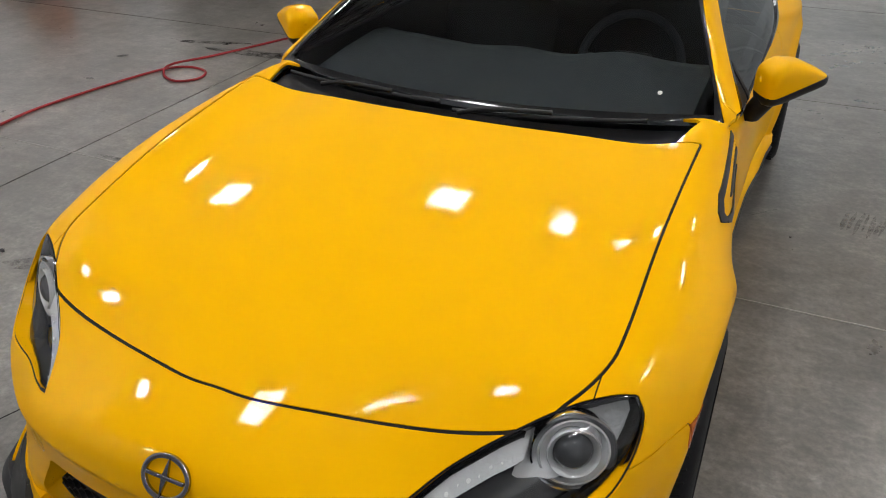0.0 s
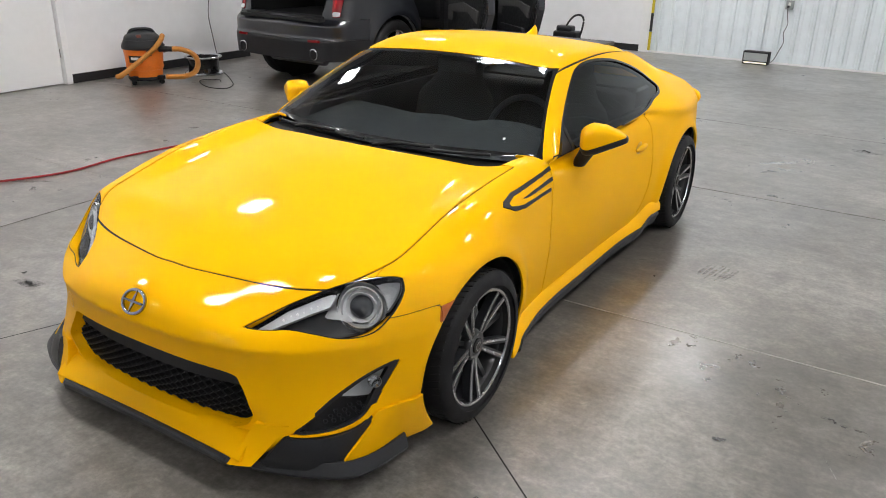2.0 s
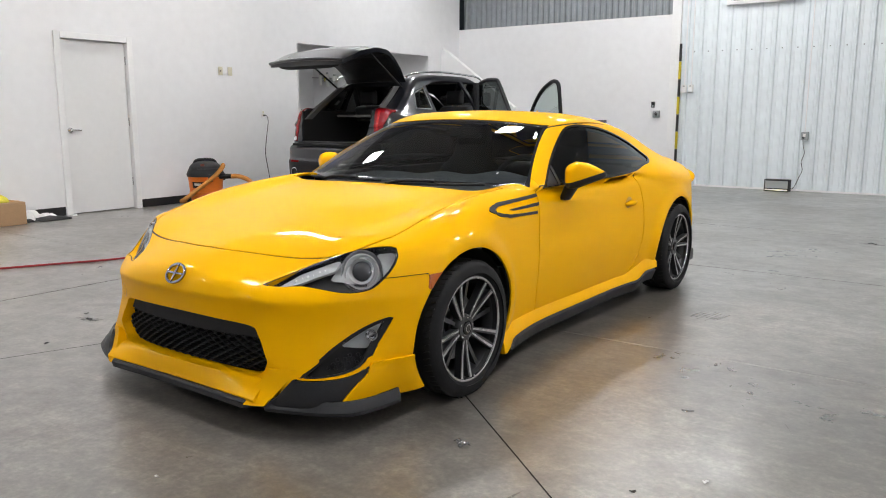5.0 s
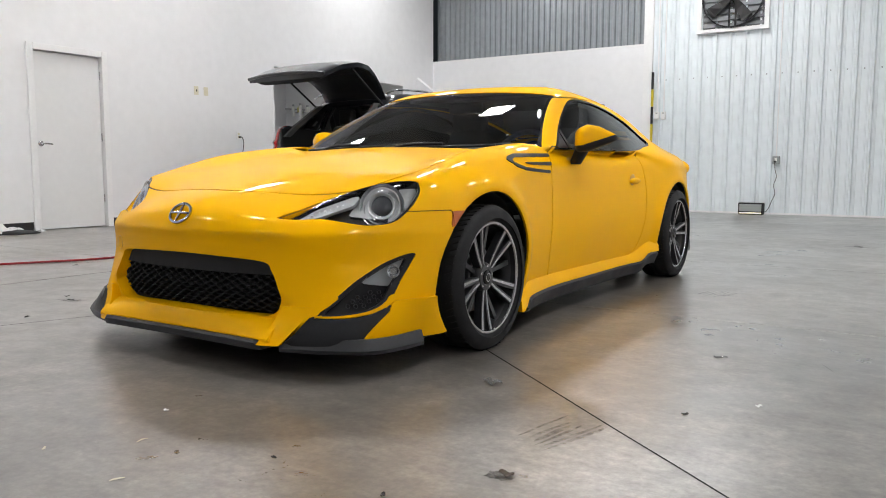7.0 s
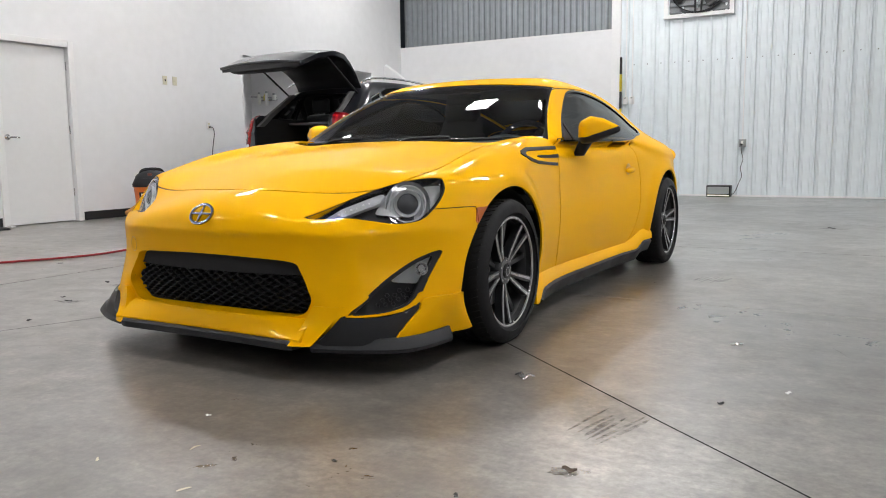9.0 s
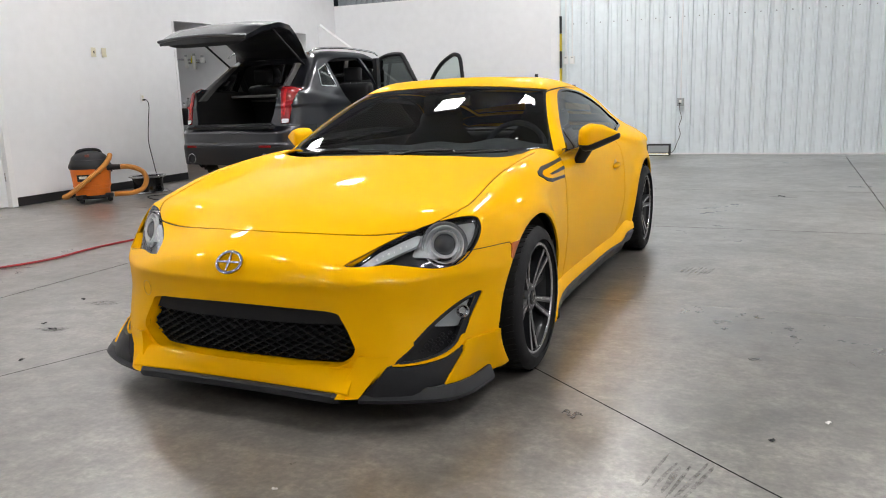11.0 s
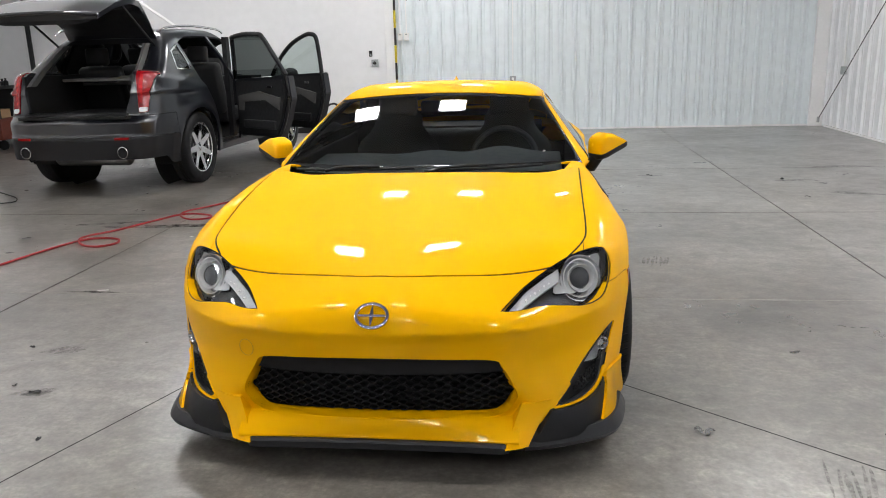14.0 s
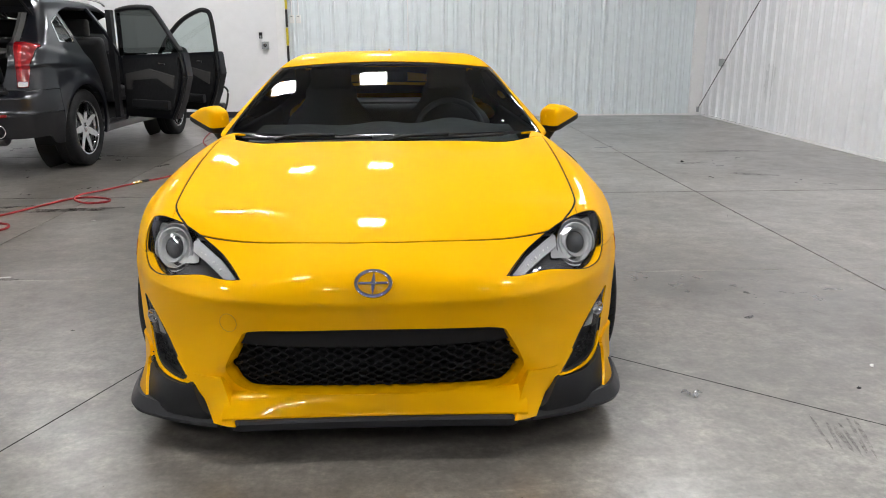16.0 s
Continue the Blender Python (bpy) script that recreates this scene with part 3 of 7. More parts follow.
def coupe(p):
    x, y, z = np.abs(p[..., 0]), p[..., 1], p[..., 2]
    arch = sum(0.022 * bell(np.hypot(y - w, z - HUB_Z), 0.37, 0.055) for w in AXLES)
    side = x - (C_WIDTH(y) - C_TUCK(z) + arch)
    crest = (0.042 * bell(x, 0.735, 0.12) * step(-0.52, 0.15, y) + 0.022 * bell(x, 0.60, 0.15) * bell(y, -0.44, 0.17)) * (1 - step(0.6, 1.0, y)) + 0.02 * bell(x, 0.66, 0.12) * step(2.0, 2.5, y)
    top = z - (C_TOP(y) - (0.07 + 0.30 * (1 - step(-0.75, -0.3, y))) * x * x + crest)
    nose = nose_line(x, z) - y
    tail = y - (3.36 - 0.22 * x * x)
    low = smax(smax(smax(smax(side, top, 0.09), nose, 0.025 + 0.06 * step(0.34, 0.7, x)), tail, 0.12), 0.105 - z, 0.02)
    wall = x - (C_CABIN(y) - 0.78 * (z - 0.85) - 0.12 * (z - 0.85) ** 2)
    roof = z - (C_ROOF(y) - 0.08 * x * x)
    screen = (0.605 + 0.27 * x * x + 1.95 * (z - 0.85) - 1.3 * (z - 0.85) * (1.17 - z) - y) * 0.46
    high = smax(smax(smax(wall * 0.8, roof, 0.07), screen, 0.05), 0.82 - z, 0.03)
    return smin(low, high, 0.015 + 0.14 * step(1.9, 2.6, y))


def shoot(f, o, d, far=2.2, rounds=28):
    """Where rays from inside a body leave it."""
    a, b = np.zeros(len(o)), np.full(len(o), far)
    for _ in range(rounds):
        c = (a + b) / 2
        inside = f(o + d * c[:, None]) < 0
        a, b = np.where(inside, c, a), np.where(inside, b, c)
    return o + d * a[:, None]


def gradient(f, p, e=1e-4):
    g = np.stack([f(p + e * k) - f(p - e * k) for k in np.eye(3)], -1)
    return g / np.maximum(np.linalg.norm(g, axis=-1, keepdims=True), 1e-9)


def skin(f, stations, turns, caps, mid_front, mid_back, axis_z):
    """Triangles over a long body: rings of rays from its axis, and at both ends fans of rays."""
    th = np.asarray(turns)
    rows = []
    for phi in np.linspace(1, 0, caps, endpoint=False) * math.pi / 2 * 0.998:
        rows.append((mid_front, math.sin(phi) * -1, math.cos(phi)))
    rows += [(y, 0.0, 1.0) for y in stations]
    for phi in np.linspace(0, 1, caps)[1:] * math.pi / 2 * 0.998:
        rows.append((mid_back, math.sin(phi), math.cos(phi)))
    r = np.array(rows)
    n, m = len(r), len(th)
    o = np.zeros((n, m, 3))
    o[..., 1], o[..., 2] = r[:, None, 0], axis_z
    d = np.stack([r[:, None, 2] * np.cos(th), np.broadcast_to(r[:, None, 1], (n, m)), r[:, None, 2] * np.sin(th)], -1)
    v = shoot(f, o.reshape(-1, 3), d.reshape(-1, 3))
    i = np.arange((n - 1) * m).reshape(n - 1, m)
    j = np.roll(i, -1, 1)
    a, b, c, e = i.ravel(), j.ravel(), (j + m).ravel(), (i + m).ravel()
    return v, np.concatenate([np.stack([a, b, c], 1), np.stack([a, c, e], 1)])


def split(v, t, f):
    """Cuts triangles along f = 0. Returns the points, the triangles where f < 0 and the others."""
    s = f[t] < 0
    n = s.sum(1)
    inner, outer = [t[n == 3]], [t[n == 0]]
    cut = (n == 1) | (n == 2)
    if cut.any():
        tc, sc = t[cut], s[cut]
        odd = np.where(sc.sum(1) == 1, np.argmax(sc, 1), np.argmin(sc, 1))
        k = np.arange(len(tc))
        a, b, c = tc[k, odd], tc[k, (odd + 1) % 3], tc[k, (odd + 2) % 3]
        e = np.sort(np.concatenate([np.stack([a, b], 1), np.stack([a, c], 1)]), 1)
        u, inv = np.unique(e, axis=0, return_inverse=True)
        inv = np.asarray(inv).reshape(-1)
        w = (f[u[:, 0]] / (f[u[:, 0]] - f[u[:, 1]]))[:, None]
        ids = len(v) + inv
        v = np.concatenate([v, v[u[:, 0]] * (1 - w) + v[u[:, 1]] * w])
        ab, ac = ids[: len(tc)], ids[len(tc) :]
        tip = np.stack([a, ab, ac], 1)
        rest = np.concatenate([np.stack([ab, b, c], 1), np.stack([ab, c, ac], 1)])
        tip_in = sc[k, odd]
        inner += [tip[tip_in], rest[np.tile(~tip_in, 2)]]
        outer += [tip[~tip_in], rest[np.tile(tip_in, 2)]]
    return v, np.concatenate(inner), np.concatenate(outer)


def outline(points, steps=10, smooth=True):
    """A closed line through (u, v): round through plain points, with a corner at points marked by a third value."""
    if not smooth:
        return np.array([p[:2] for p in points], float)
    p = [tuple(q) for q in points]
    corners = [i for i, q in enumerate(p) if len(q) > 2]
    if not corners:
        return smooth_path([q[:2] for q in p], steps, closed=True)
    p = p[corners[0] :] + p[: corners[0]] + [p[corners[0]]]
    out, run = [], [p[0][:2]]
    for q in p[1:]:
        run.append(q[:2])
        if len(q) > 2:
            out.append(smooth_path(run, steps)[:-1])
            run = [q[:2]]
    return np.concatenate(out)


def inside(q, poly):
    """Signed distance to a closed line: below zero inside it."""
    d = np.full(len(q), 1e9)
    odd = np.zeros(len(q), bool)
    for a, b in zip(poly, np.roll(poly, -1, 0)):
        e, w = b - a, q - a
        h = np.clip((w @ e) / max(e @ e, 1e-12), 0, 1)
        d = np.minimum(d, ((w - h[:, None] * e) ** 2).sum(1))
        if a[1] != b[1]:
            odd ^= ((a[1] > q[:, 1]) != (b[1] > q[:, 1])) & (q[:, 0] < (b[0] - a[0]) * (q[:, 1] - a[1]) / (b[1] - a[1]) + a[0])
    return np.where(odd, -1, 1) * np.sqrt(d)

# ---- yellow coupe ----
CAR = thing("coupe_car", pose(0.237, 2.369, 0), "bright yellow two-door sports coupe with dark grey trim", "car")


def surface(name, f, v, t, mat, parent, label="", thick=0.010, depth=0.0, only_rim=False, lean=0.0):
    """Triangles of a smooth body as one panel: shaded by the body's own normals, its edges turned inwards."""
    used, t = np.unique(t, return_inverse=True)
    t = t.reshape(-1, 3)
    p = v[used]
    nrm = gradient(f, p)
    g = np.cross(p[t[:, 1]] - p[t[:, 0]], p[t[:, 2]] - p[t[:, 0]])
    flip = (g * nrm[t[:, 0]]).sum(1) < 0
    t[flip] = t[flip][:, ::-1]
    p = p + depth(p, nrm) if callable(depth) else p - nrm * depth
    shade = nrm + lean * np.array([0.0, -0.35, -0.94])
    shade = shade / np.linalg.norm(shade, axis=1, keepdims=True)
    tris, loops = ([], np.zeros((0, 3))) if only_rim else (t.tolist(), shade[t.ravel()])
    verts = p
    if thick:
        e = np.concatenate([t[:, [0, 1]], t[:, [1, 2]], t[:, [2, 0]]])
        key = np.sort(e, 1)
        _, first, count = np.unique(key, axis=0, return_index=True, return_counts=True)
        rim = e[first[count == 1]]
        ids = np.unique(rim)
        where = {int(k): len(p) + i for i, k in enumerate(ids)}
        verts = np.concatenate([p, p[ids] - nrm[ids] * thick])
        rn = []
        for a, b in rim.tolist():
            tris.append([b, a, where[a], where[b]])
            q = np.cross(p[b] - p[a], nrm[a])
            rn += [q / max(np.linalg.norm(q), 1e-9)] * 4
        loops = np.concatenate([loops, np.array(rn).reshape(-1, 3)])
    me = bpy.data.meshes.new(name)
    me.from_pydata(verts.tolist(), [], tris)
    me.polygons.foreach_set("use_smooth", [True] * len(me.polygons))
    me.update()
    me.normals_split_custom_set(loops.tolist())
    me.materials.append(mat)
    ob = new(name, me)
    ob.parent = parent
    if label:
        ob["label"] = label
    return ob


def sides(v, t):
    """Triangles at x > 0 and at x < 0."""
    x = v[t][:, :, 0].mean(1)
    return t[x > 0], t[x <= 0]


class Hull:
    """A body's triangles, from which panels are cut one by one."""

    def __init__(self, f, v, t):
        self.f, self.v, self.t, self.gaps = f, v, t, []

    def cut(self, how, gap=0.0):
        """Takes out the triangles where how(x, y, z) < 0, and keeps the gap round them apart."""
        val = lambda: how(np.abs(self.v[:, 0]), self.v[:, 1], self.v[:, 2])
        self.v, got, rest = split(self.v, self.t, val() + gap / 2)
        if gap:
            self.v, between, rest = split(self.v, rest, val() - gap / 2)
            self.gaps.append(between)
        self.t = rest
        return got

    def part_of(self, t, how):
        self.v, a, b = split(self.v, t, how(np.abs(self.v[:, 0]), self.v[:, 1], self.v[:, 2]))
        return a, b

    def put(self, name, t, mat, parent, label="", **more):
        return surface(name, self.f, self.v, t, mat, parent, label, **more)

    def both(self, name, t, mat, parent, label="", **more):
        return [self.put(name, s, mat, parent, label, **more) for s in sides(self.v, t)]


turns = np.concatenate([np.linspace(-1.1, 0.25, 66, endpoint=False), np.linspace(0.25, 1.3, 80, endpoint=False), np.linspace(1.3, math.pi / 2, 16, endpoint=False)])
turns = np.concatenate([turns, math.pi - turns[::-1], np.linspace(math.pi + 1.1, 2 * math.pi - 1.1, 42)[1:-1]])
hull = Hull(coupe, *skin(coupe, np.concatenate([np.linspace(-0.25, 1.4, 200, endpoint=False), np.linspace(1.4, 3.0, 130)]), turns, 110, -0.25, 3.0, 0.45))
two = lambda a, b: np.stack([a, b], 1)
for w in AXLES:
    hull.cut(lambda x, y, z: np.maximum(np.hypot(y - w, z - HUB_Z) - 0.350, 0.5 - x))
hull.cut(lambda x, y, z: z - 0.122 - 0.043 * step(-0.27, -0.25, y))

# side windows with a black seal round them
SIDE_GLASS = outline([(0.80, 0.822, 1), (1.03, 0.948), (1.31, 1.068), (1.49, 1.122), (1.72, 1.13), (1.99, 1.097), (2.25, 1.018), (2.41, 0.925), (2.36, 0.884), (2.2, 0.866), (2.0, 0.843), (1.5, 0.826), (1.0, 0.822)])
g = hull.cut(lambda x, y, z: np.maximum(inside(two(y, z), SIDE_GLASS), 0.4 - x))
pane, seal = hull.part_of(g, lambda x, y, z: inside(two(y, z), SIDE_GLASS) + 0.011)
pane, divider = hull.part_of(pane, lambda x, y, z: 0.012 - np.abs(y - 0.99 - 0.25 * (z - 0.85)))
sail, pane = hull.part_of(pane, lambda x, y, z: y - 0.99 - 0.25 * (z - 0.85))
hull.both("sail_panel", sail, BLACK_TRIM, CAR, "black sail panel by the mirror", thick=0.0, depth=0.003)
for ob_pane, tri in zip(hull.both("side_window", pane, TINTED_GLASS, CAR, "dark tinted side window", thick=0.0, depth=0.006), sides(hull.v, divider)):
    hull.put("quarter_divider", tri, BLACK_TRIM, ob_pane, depth=-0.002)
hull.both("window_seal", seal, GLOSS_BLACK, CAR, "black rubber window seal", depth=-0.001, thick=0.035)

# windshield with its black border, and the rear window
edge_x = lambda z: 0.752 - 0.64 * (z - 0.85) - 0.10 * (z - 0.85) ** 2
screen = lambda x, y, z: np.maximum(np.maximum(x - edge_x(z), z - 1.165 + 0.10 * x * x), np.maximum(np.maximum(y - 1.5, 0.832 - z), 0.585 + 0.27 * x * x - y))
g = hull.cut(screen)
clear, frit = hull.part_of(g, lambda x, y, z: screen(x, y, z) + 0.009 + 0.012 * (1 - step(0.85, 0.90, z)))
WINDSHIELD = hull.put("windshield", clear, WINDSHIELD_GLASS, CAR, "raked windshield with a tinted band", thick=0.0, depth=0.003)
hull.put("windshield_border", frit, GLOSS_BLACK, CAR, "black ceramic windshield border", thick=0.0, depth=0.003)
rear_glass = lambda x, y, z: np.maximum(np.maximum(x - 0.56 + 0.16 * (y - 2.2), 2.22 + 0.1 * x * x - y), np.maximum(y - 2.88, 0.8 - z))
g = hull.cut(rear_glass)
hull.put("rear_window", g, REAR_GLASS, CAR, "tinted rear window", thick=0.0, depth=0.004)

# openings of the face: mouth, lamps, fog corners
MOUTH = [(0.0, 0.418), (0.2, 0.414), (0.385, 0.402), (0.425, 0.368), (0.468, 0.287), (0.460, 0.250), (0.432, 0.218), (0.36, 0.203), (0.18, 0.204), (0.0, 0.205)]
mouth_half = outline([(-0.2, 0.418, 1), *MOUTH[:-1], (0.0, 0.205), (-0.2, 0.205, 1)])
LAMP = outline([(0.414, 0.208, 1), (0.447, 0.260), (0.495, 0.325), (0.568, 0.398), (0.655, 0.471), (0.73, 0.511), (0.772, 0.520, 1), (0.793, 0.478), (0.793, 0.405), (0.772, 0.325), (0.74, 0.285), (0.69, 0.26), (0.62, 0.252), (0.55, 0.245), (0.48, 0.221)])
FOG = outline([(0.574, 0.216, 1), (0.637, 0.212), (0.72, 0.222), (0.762, 0.252), (0.783, 0.326), (0.815, 0.430, 1), (0.79, 0.424), (0.742, 0.393), (0.683, 0.335), (0.629, 0.267)])
in_mouth = lambda x, y, z: np.maximum(inside(two(np.abs(x), z), mouth_half), y + 0.5)
in_lamp = lambda x, y, z: np.maximum(inside(two(x, z + 0.5 * y), LAMP), np.maximum(y + 0.2, 0.45 - z))
in_fog = lambda x, y, z: np.maximum(inside(two(x, z), FOG), y + 0.2)
mouth = hull.cut(in_mouth)
lamp = hull.cut(in_lamp, 0.004)
fog = hull.cut(in_fog)

# hood, doors, bumper, fenders, roof
HOOD = [(0, -0.60), (0.11, -0.595), (0.345, -0.545), (0.58, -0.476), (0.66, -0.392), (0.705, -0.30), (0.717, -0.19), (0.718, 0.05), (0.722, 0.29), (0.728, 0.54), (0.48, 0.522), (0.22, 0.488), (0, 0.478)]
HOOD = outline([(*HOOD[0], 1), *HOOD[1:9], (*HOOD[9], 1), *HOOD[10:12], (*HOOD[12], 1), (-0.3, 0.4, 1), (-0.3, -0.6, 1)])
hood = hull.cut(lambda x, y, z: np.maximum(inside(two(x, y), HOOD), 0.55 - z), 0.007)
cowl = hull.cut(lambda x, y, z: np.maximum(np.maximum(y - 0.70, 0.40 - y), np.maximum(x - 0.66 - 0.25 * np.maximum(y - 0.52, 0), 0.80 - z)))
DOOR = outline([(0.80, 0.84, 1), (0.762, 0.76), (0.735, 0.6), (0.728, 0.35), (0.765, 0.178, 1), (1.2, 0.168), (1.65, 0.17), (1.86, 0.19), (1.98, 0.265), (2.045, 0.41), (2.06, 0.58), (2.04, 0.70), (2.0, 0.86, 1)])
door = hull.cut(lambda x, y, z: np.maximum(inside(two(y, z), DOOR), 0.5 - x), 0.006)
bumper = hull.cut(lambda x, y, z: np.maximum(y + 0.24, np.minimum(z - 0.578, x - 0.70)), 0.003)
BLACK_CORNER = outline([(0.485, 0.09, 1), (0.582, 0.222, 1), (0.65, 0.212), (0.73, 0.220), (0.768, 0.248, 1), (0.778, 0.268, 1), (0.765, 0.225, 1), (0.715, 0.15, 1), (0.69, 0.09, 1)])
corner, bumper = hull.part_of(bumper, lambda x, y, z: inside(two(x, z), BLACK_CORNER))
flare, bumper = hull.part_of(bumper, lambda x, y, z: np.maximum(z - 0.262, np.maximum(0.715 + 0.53 * (z - 0.15) - x, y + 0.20)))
fender = hull.cut(lambda x, y, z: y - 0.80, 0.002)
VENT_HIGH = outline([(0.262, 0.768), (0.285, 0.782), (0.36, 0.795), (0.82, 0.803), (0.82, 0.789), (0.36, 0.781), (0.312, 0.770), (0.300, 0.763), (0.35, 0.750), (0.43, 0.737), (0.735, 0.723), (0.73, 0.709), (0.42, 0.7235), (0.33, 0.738)], smooth=False)
VENT_MID = outline([(0.427, 0.759), (0.762, 0.763), (0.757, 0.747), (0.47, 0.749)], smooth=False)
vent, fender = hull.part_of(fender, lambda x, y, z: np.maximum(np.minimum(inside(two(y, z), VENT_HIGH), inside(two(y, z), VENT_MID)), 0.6 - x))
MARKER = outline([(-0.255, 0.515, 1), (-0.24, 0.574, 1), (-0.12, 0.574, 1), (-0.145, 0.525, 1)], smooth=False)
marker, fender = hull.part_of(fender, lambda x, y, z: inside(two(y, z), MARKER))
marker2, bumper = hull.part_of(bumper, lambda x, y, z: inside(two(y, z), MARKER))
roof = hull.cut(lambda x, y, z: np.maximum(x - 0.575 + 0.02 * (y - 1.2), np.maximum(1.0 - z, y - 2.3)), 0.008)
trunk = hull.cut(lambda x, y, z: np.maximum(x - 0.62, np.maximum(2.86 - y, 0.70 - z)), 0.006)
rear_bumper = hull.cut(lambda x, y, z: np.maximum(2.86 - y, z - 0.56), 0.005)

hull.put("hood", hood, YELLOW, CAR)
hull.put("cowl", cowl, BLACK_TRIM, CAR, "black plastic cowl below the windshield", thick=0.03, depth=0.04)
DOORS = hull.both("door", door, YELLOW, CAR)
BUMPER = hull.put("front_bumper", bumper, YELLOW, CAR, "yellow front bumper with a wide mouth", thick=0.05)


def pushed(base, low, spread):
    """Moves a panel outwards: a little at its top edge, more towards the ground and at the bumper's corner."""
    def move(p, nrm):
        d = nrm * np.array([1.0, 1.0, 0.0])
        d /= np.maximum(np.linalg.norm(d, axis=1, keepdims=True), 1e-6)
        k = np.clip((0.262 - p[:, 2]) / 0.135, 0, 1) ** 1.4
        return d * (base + k * (low + spread * bell(p[:, 1], -0.53, 0.14)))[:, None]
    return move


hull.both("bumper_corner", corner, SATIN_GREY, BUMPER, "dark grey wrapped bumper corner", thick=0.03, depth=pushed(0.0, 0.046, 0.018))
hull.both("front_flare", flare, YELLOW, BUMPER, "yellow flare ahead of the front wheel", thick=0.04, depth=pushed(0.010, 0.036, 0.028))
FENDERS = hull.both("fender", fender, YELLOW, CAR)
for ob_f, tri in zip(FENDERS, sides(hull.v, vent)):
    hull.put("fender_vent", tri, SATIN_GREY, ob_f, "dark grey fender vent trim", depth=-0.004, thick=0.012)
hull.both("side_marker", np.concatenate([marker, marker2]), AMBER, CAR, "amber side marker lamp", depth=-0.002)
hull.put("roof", roof, YELLOW, CAR)
hull.put("trunk_lid", trunk, YELLOW, CAR)
hull.put("rear_bumper", rear_bumper, YELLOW, CAR)
hull.both("side_panel", hull.t, YELLOW, CAR)
hull.put("inner_shell", np.concatenate([hood, door, bumper, fender, roof, trunk, rear_bumper, hull.t]), DARK, CAR, thick=0.0, depth=0.02)

# shade inside the panel gaps, put in as a dark strip
hull.put("gap_seal", np.concatenate(hull.gaps), DARK, CAR, "dark strip for the shade in the panel gaps", thick=0.0, depth=0.0035)

# headlights: the lens sits back from the bumper towards its lower edge
brow = lambda x: np.interp(x, [0.414, 0.447, 0.495, 0.568, 0.655, 0.73, 0.772, 0.80], [0.208, 0.260, 0.325, 0.398, 0.471, 0.511, 0.520, 0.515])


def set_back(base, more):
    """Moves a lamp's skin inwards, more towards its lower edge and its inner corner."""
    def move(p, nrm):
        x = np.abs(p[:, 0])
        k = np.clip((brow(x) - p[:, 2] - 0.5 * p[:, 1]) / 0.20, 0, 1)
        return -nrm * (base + more * np.maximum(k, 0.7 * (1 - step(0.42, 0.52, x))))[:, None]
    return move


for sx, tri in zip((1, -1), sides(hull.v, lamp)):
    head = hull.put("headlight", tri, CLEAR_GLASS, CAR, "clear swept-back projector headlight", thick=0.0, depth=set_back(0.001, 0.034), lean=0.14)
    head.visible_shadow = False
    hull.put("housing_wall", tri, GLOSS_BLACK, head, thick=0.042, depth=set_back(0.002, 0.034), only_rim=True)
    bright, dull = hull.part_of(tri, lambda x, y, z: np.maximum(0.60 - x, brow(x) - 0.15 + 0.7 * np.maximum(0.68 - x, 0) - z - 0.5 * y))
    hull.put("housing", dull, LAMP_BLACK, head, thick=0.0, depth=set_back(0.052, 0.034))
    hull.put("reflector", bright, BOWL, head, "silver reflector", thick=0.0, depth=set_back(0.040, 0.034), lean=-1.0)
    out = Vector((0.42, -0.86, 0.24)).normalized()
    mid = Vector((0.672, -0.402, 0.587)) + 0.024 * out
    aim = out.to_track_quat("Z", "Y").to_matrix().to_4x4()
    flip = Matrix.Diagonal((sx, 1, 1, 1))
    for name, prof, mat in (
        ("reflector_bowl", [(0.050, -0.030), (0.062, -0.018), (0.073, -0.004), (0.079, 0.008), (0.083, 0.009), (0.084, -0.004), (0.080, -0.02)], CHROME),
        ("bezel", [(0.057, -0.02), (0.066, 0.010), (0.070, 0.010), (0.066, -0.002), (0.060, -0.016)], SILVER),
        ("projector_ring", [(0.041, -0.02), (0.052, 0.010), (0.050, 0.016), (0.045, 0.014), (0.039, 0.004)], SILVER),
        ("projector_lens", [(0.040, 0.0), (0.036, 0.010), (0.026, 0.018), (0.013, 0.022), (0, 0.023)], LENS),
    ):
        bm = lathe(prof, 44)
        bmesh.ops.transform(bm, matrix=flip @ Matrix.Translation(mid) @ aim, verts=bm.verts)
        part(name, bm, mat, head, smooth=40)
    # the bright reflector beside the projector and the row of running lights
    refl, _ = hull.part_of(tri, lambda x, y, z: np.maximum(np.maximum(x - 0.786, 0.735 - x - 0.35 * (z - 0.62)), 0.545 - z))
    hull.put("side_reflector", refl, FACETS, head, thick=0.0, depth=set_back(0.034, 0.034), lean=-1.0)
    strip, _ = hull.part_of(tri, lambda x, y, z: np.maximum(np.abs(z + 0.5 * y - brow(x) + 0.044) - 0.027, np.maximum(0.440 - x, x - 0.612)))
    hull.put("light_strip", strip, FACETS, head, thick=0.012, depth=set_back(0.016, 0.034), lean=-0.6)
    for q in np.linspace(0.47, 0.59, 9):
        dot_t, _ = hull.part_of(tri, lambda x, y, z: np.hypot(x - q, (z + 0.5 * y - brow(q) + 0.052) * 0.8) - 0.0048)
        if len(dot_t):
            hull.put("running_light", dot_t, PAPER, head, thick=0.003, depth=set_back(0.010, 0.034))
    rim, _ = hull.part_of(tri, lambda x, y, z: -0.004 - in_lamp(x, y, z))
    hull.put("lens_edge", rim, GLOSS_BLACK, head, thick=0.0, depth=set_back(-0.0005, 0.034))

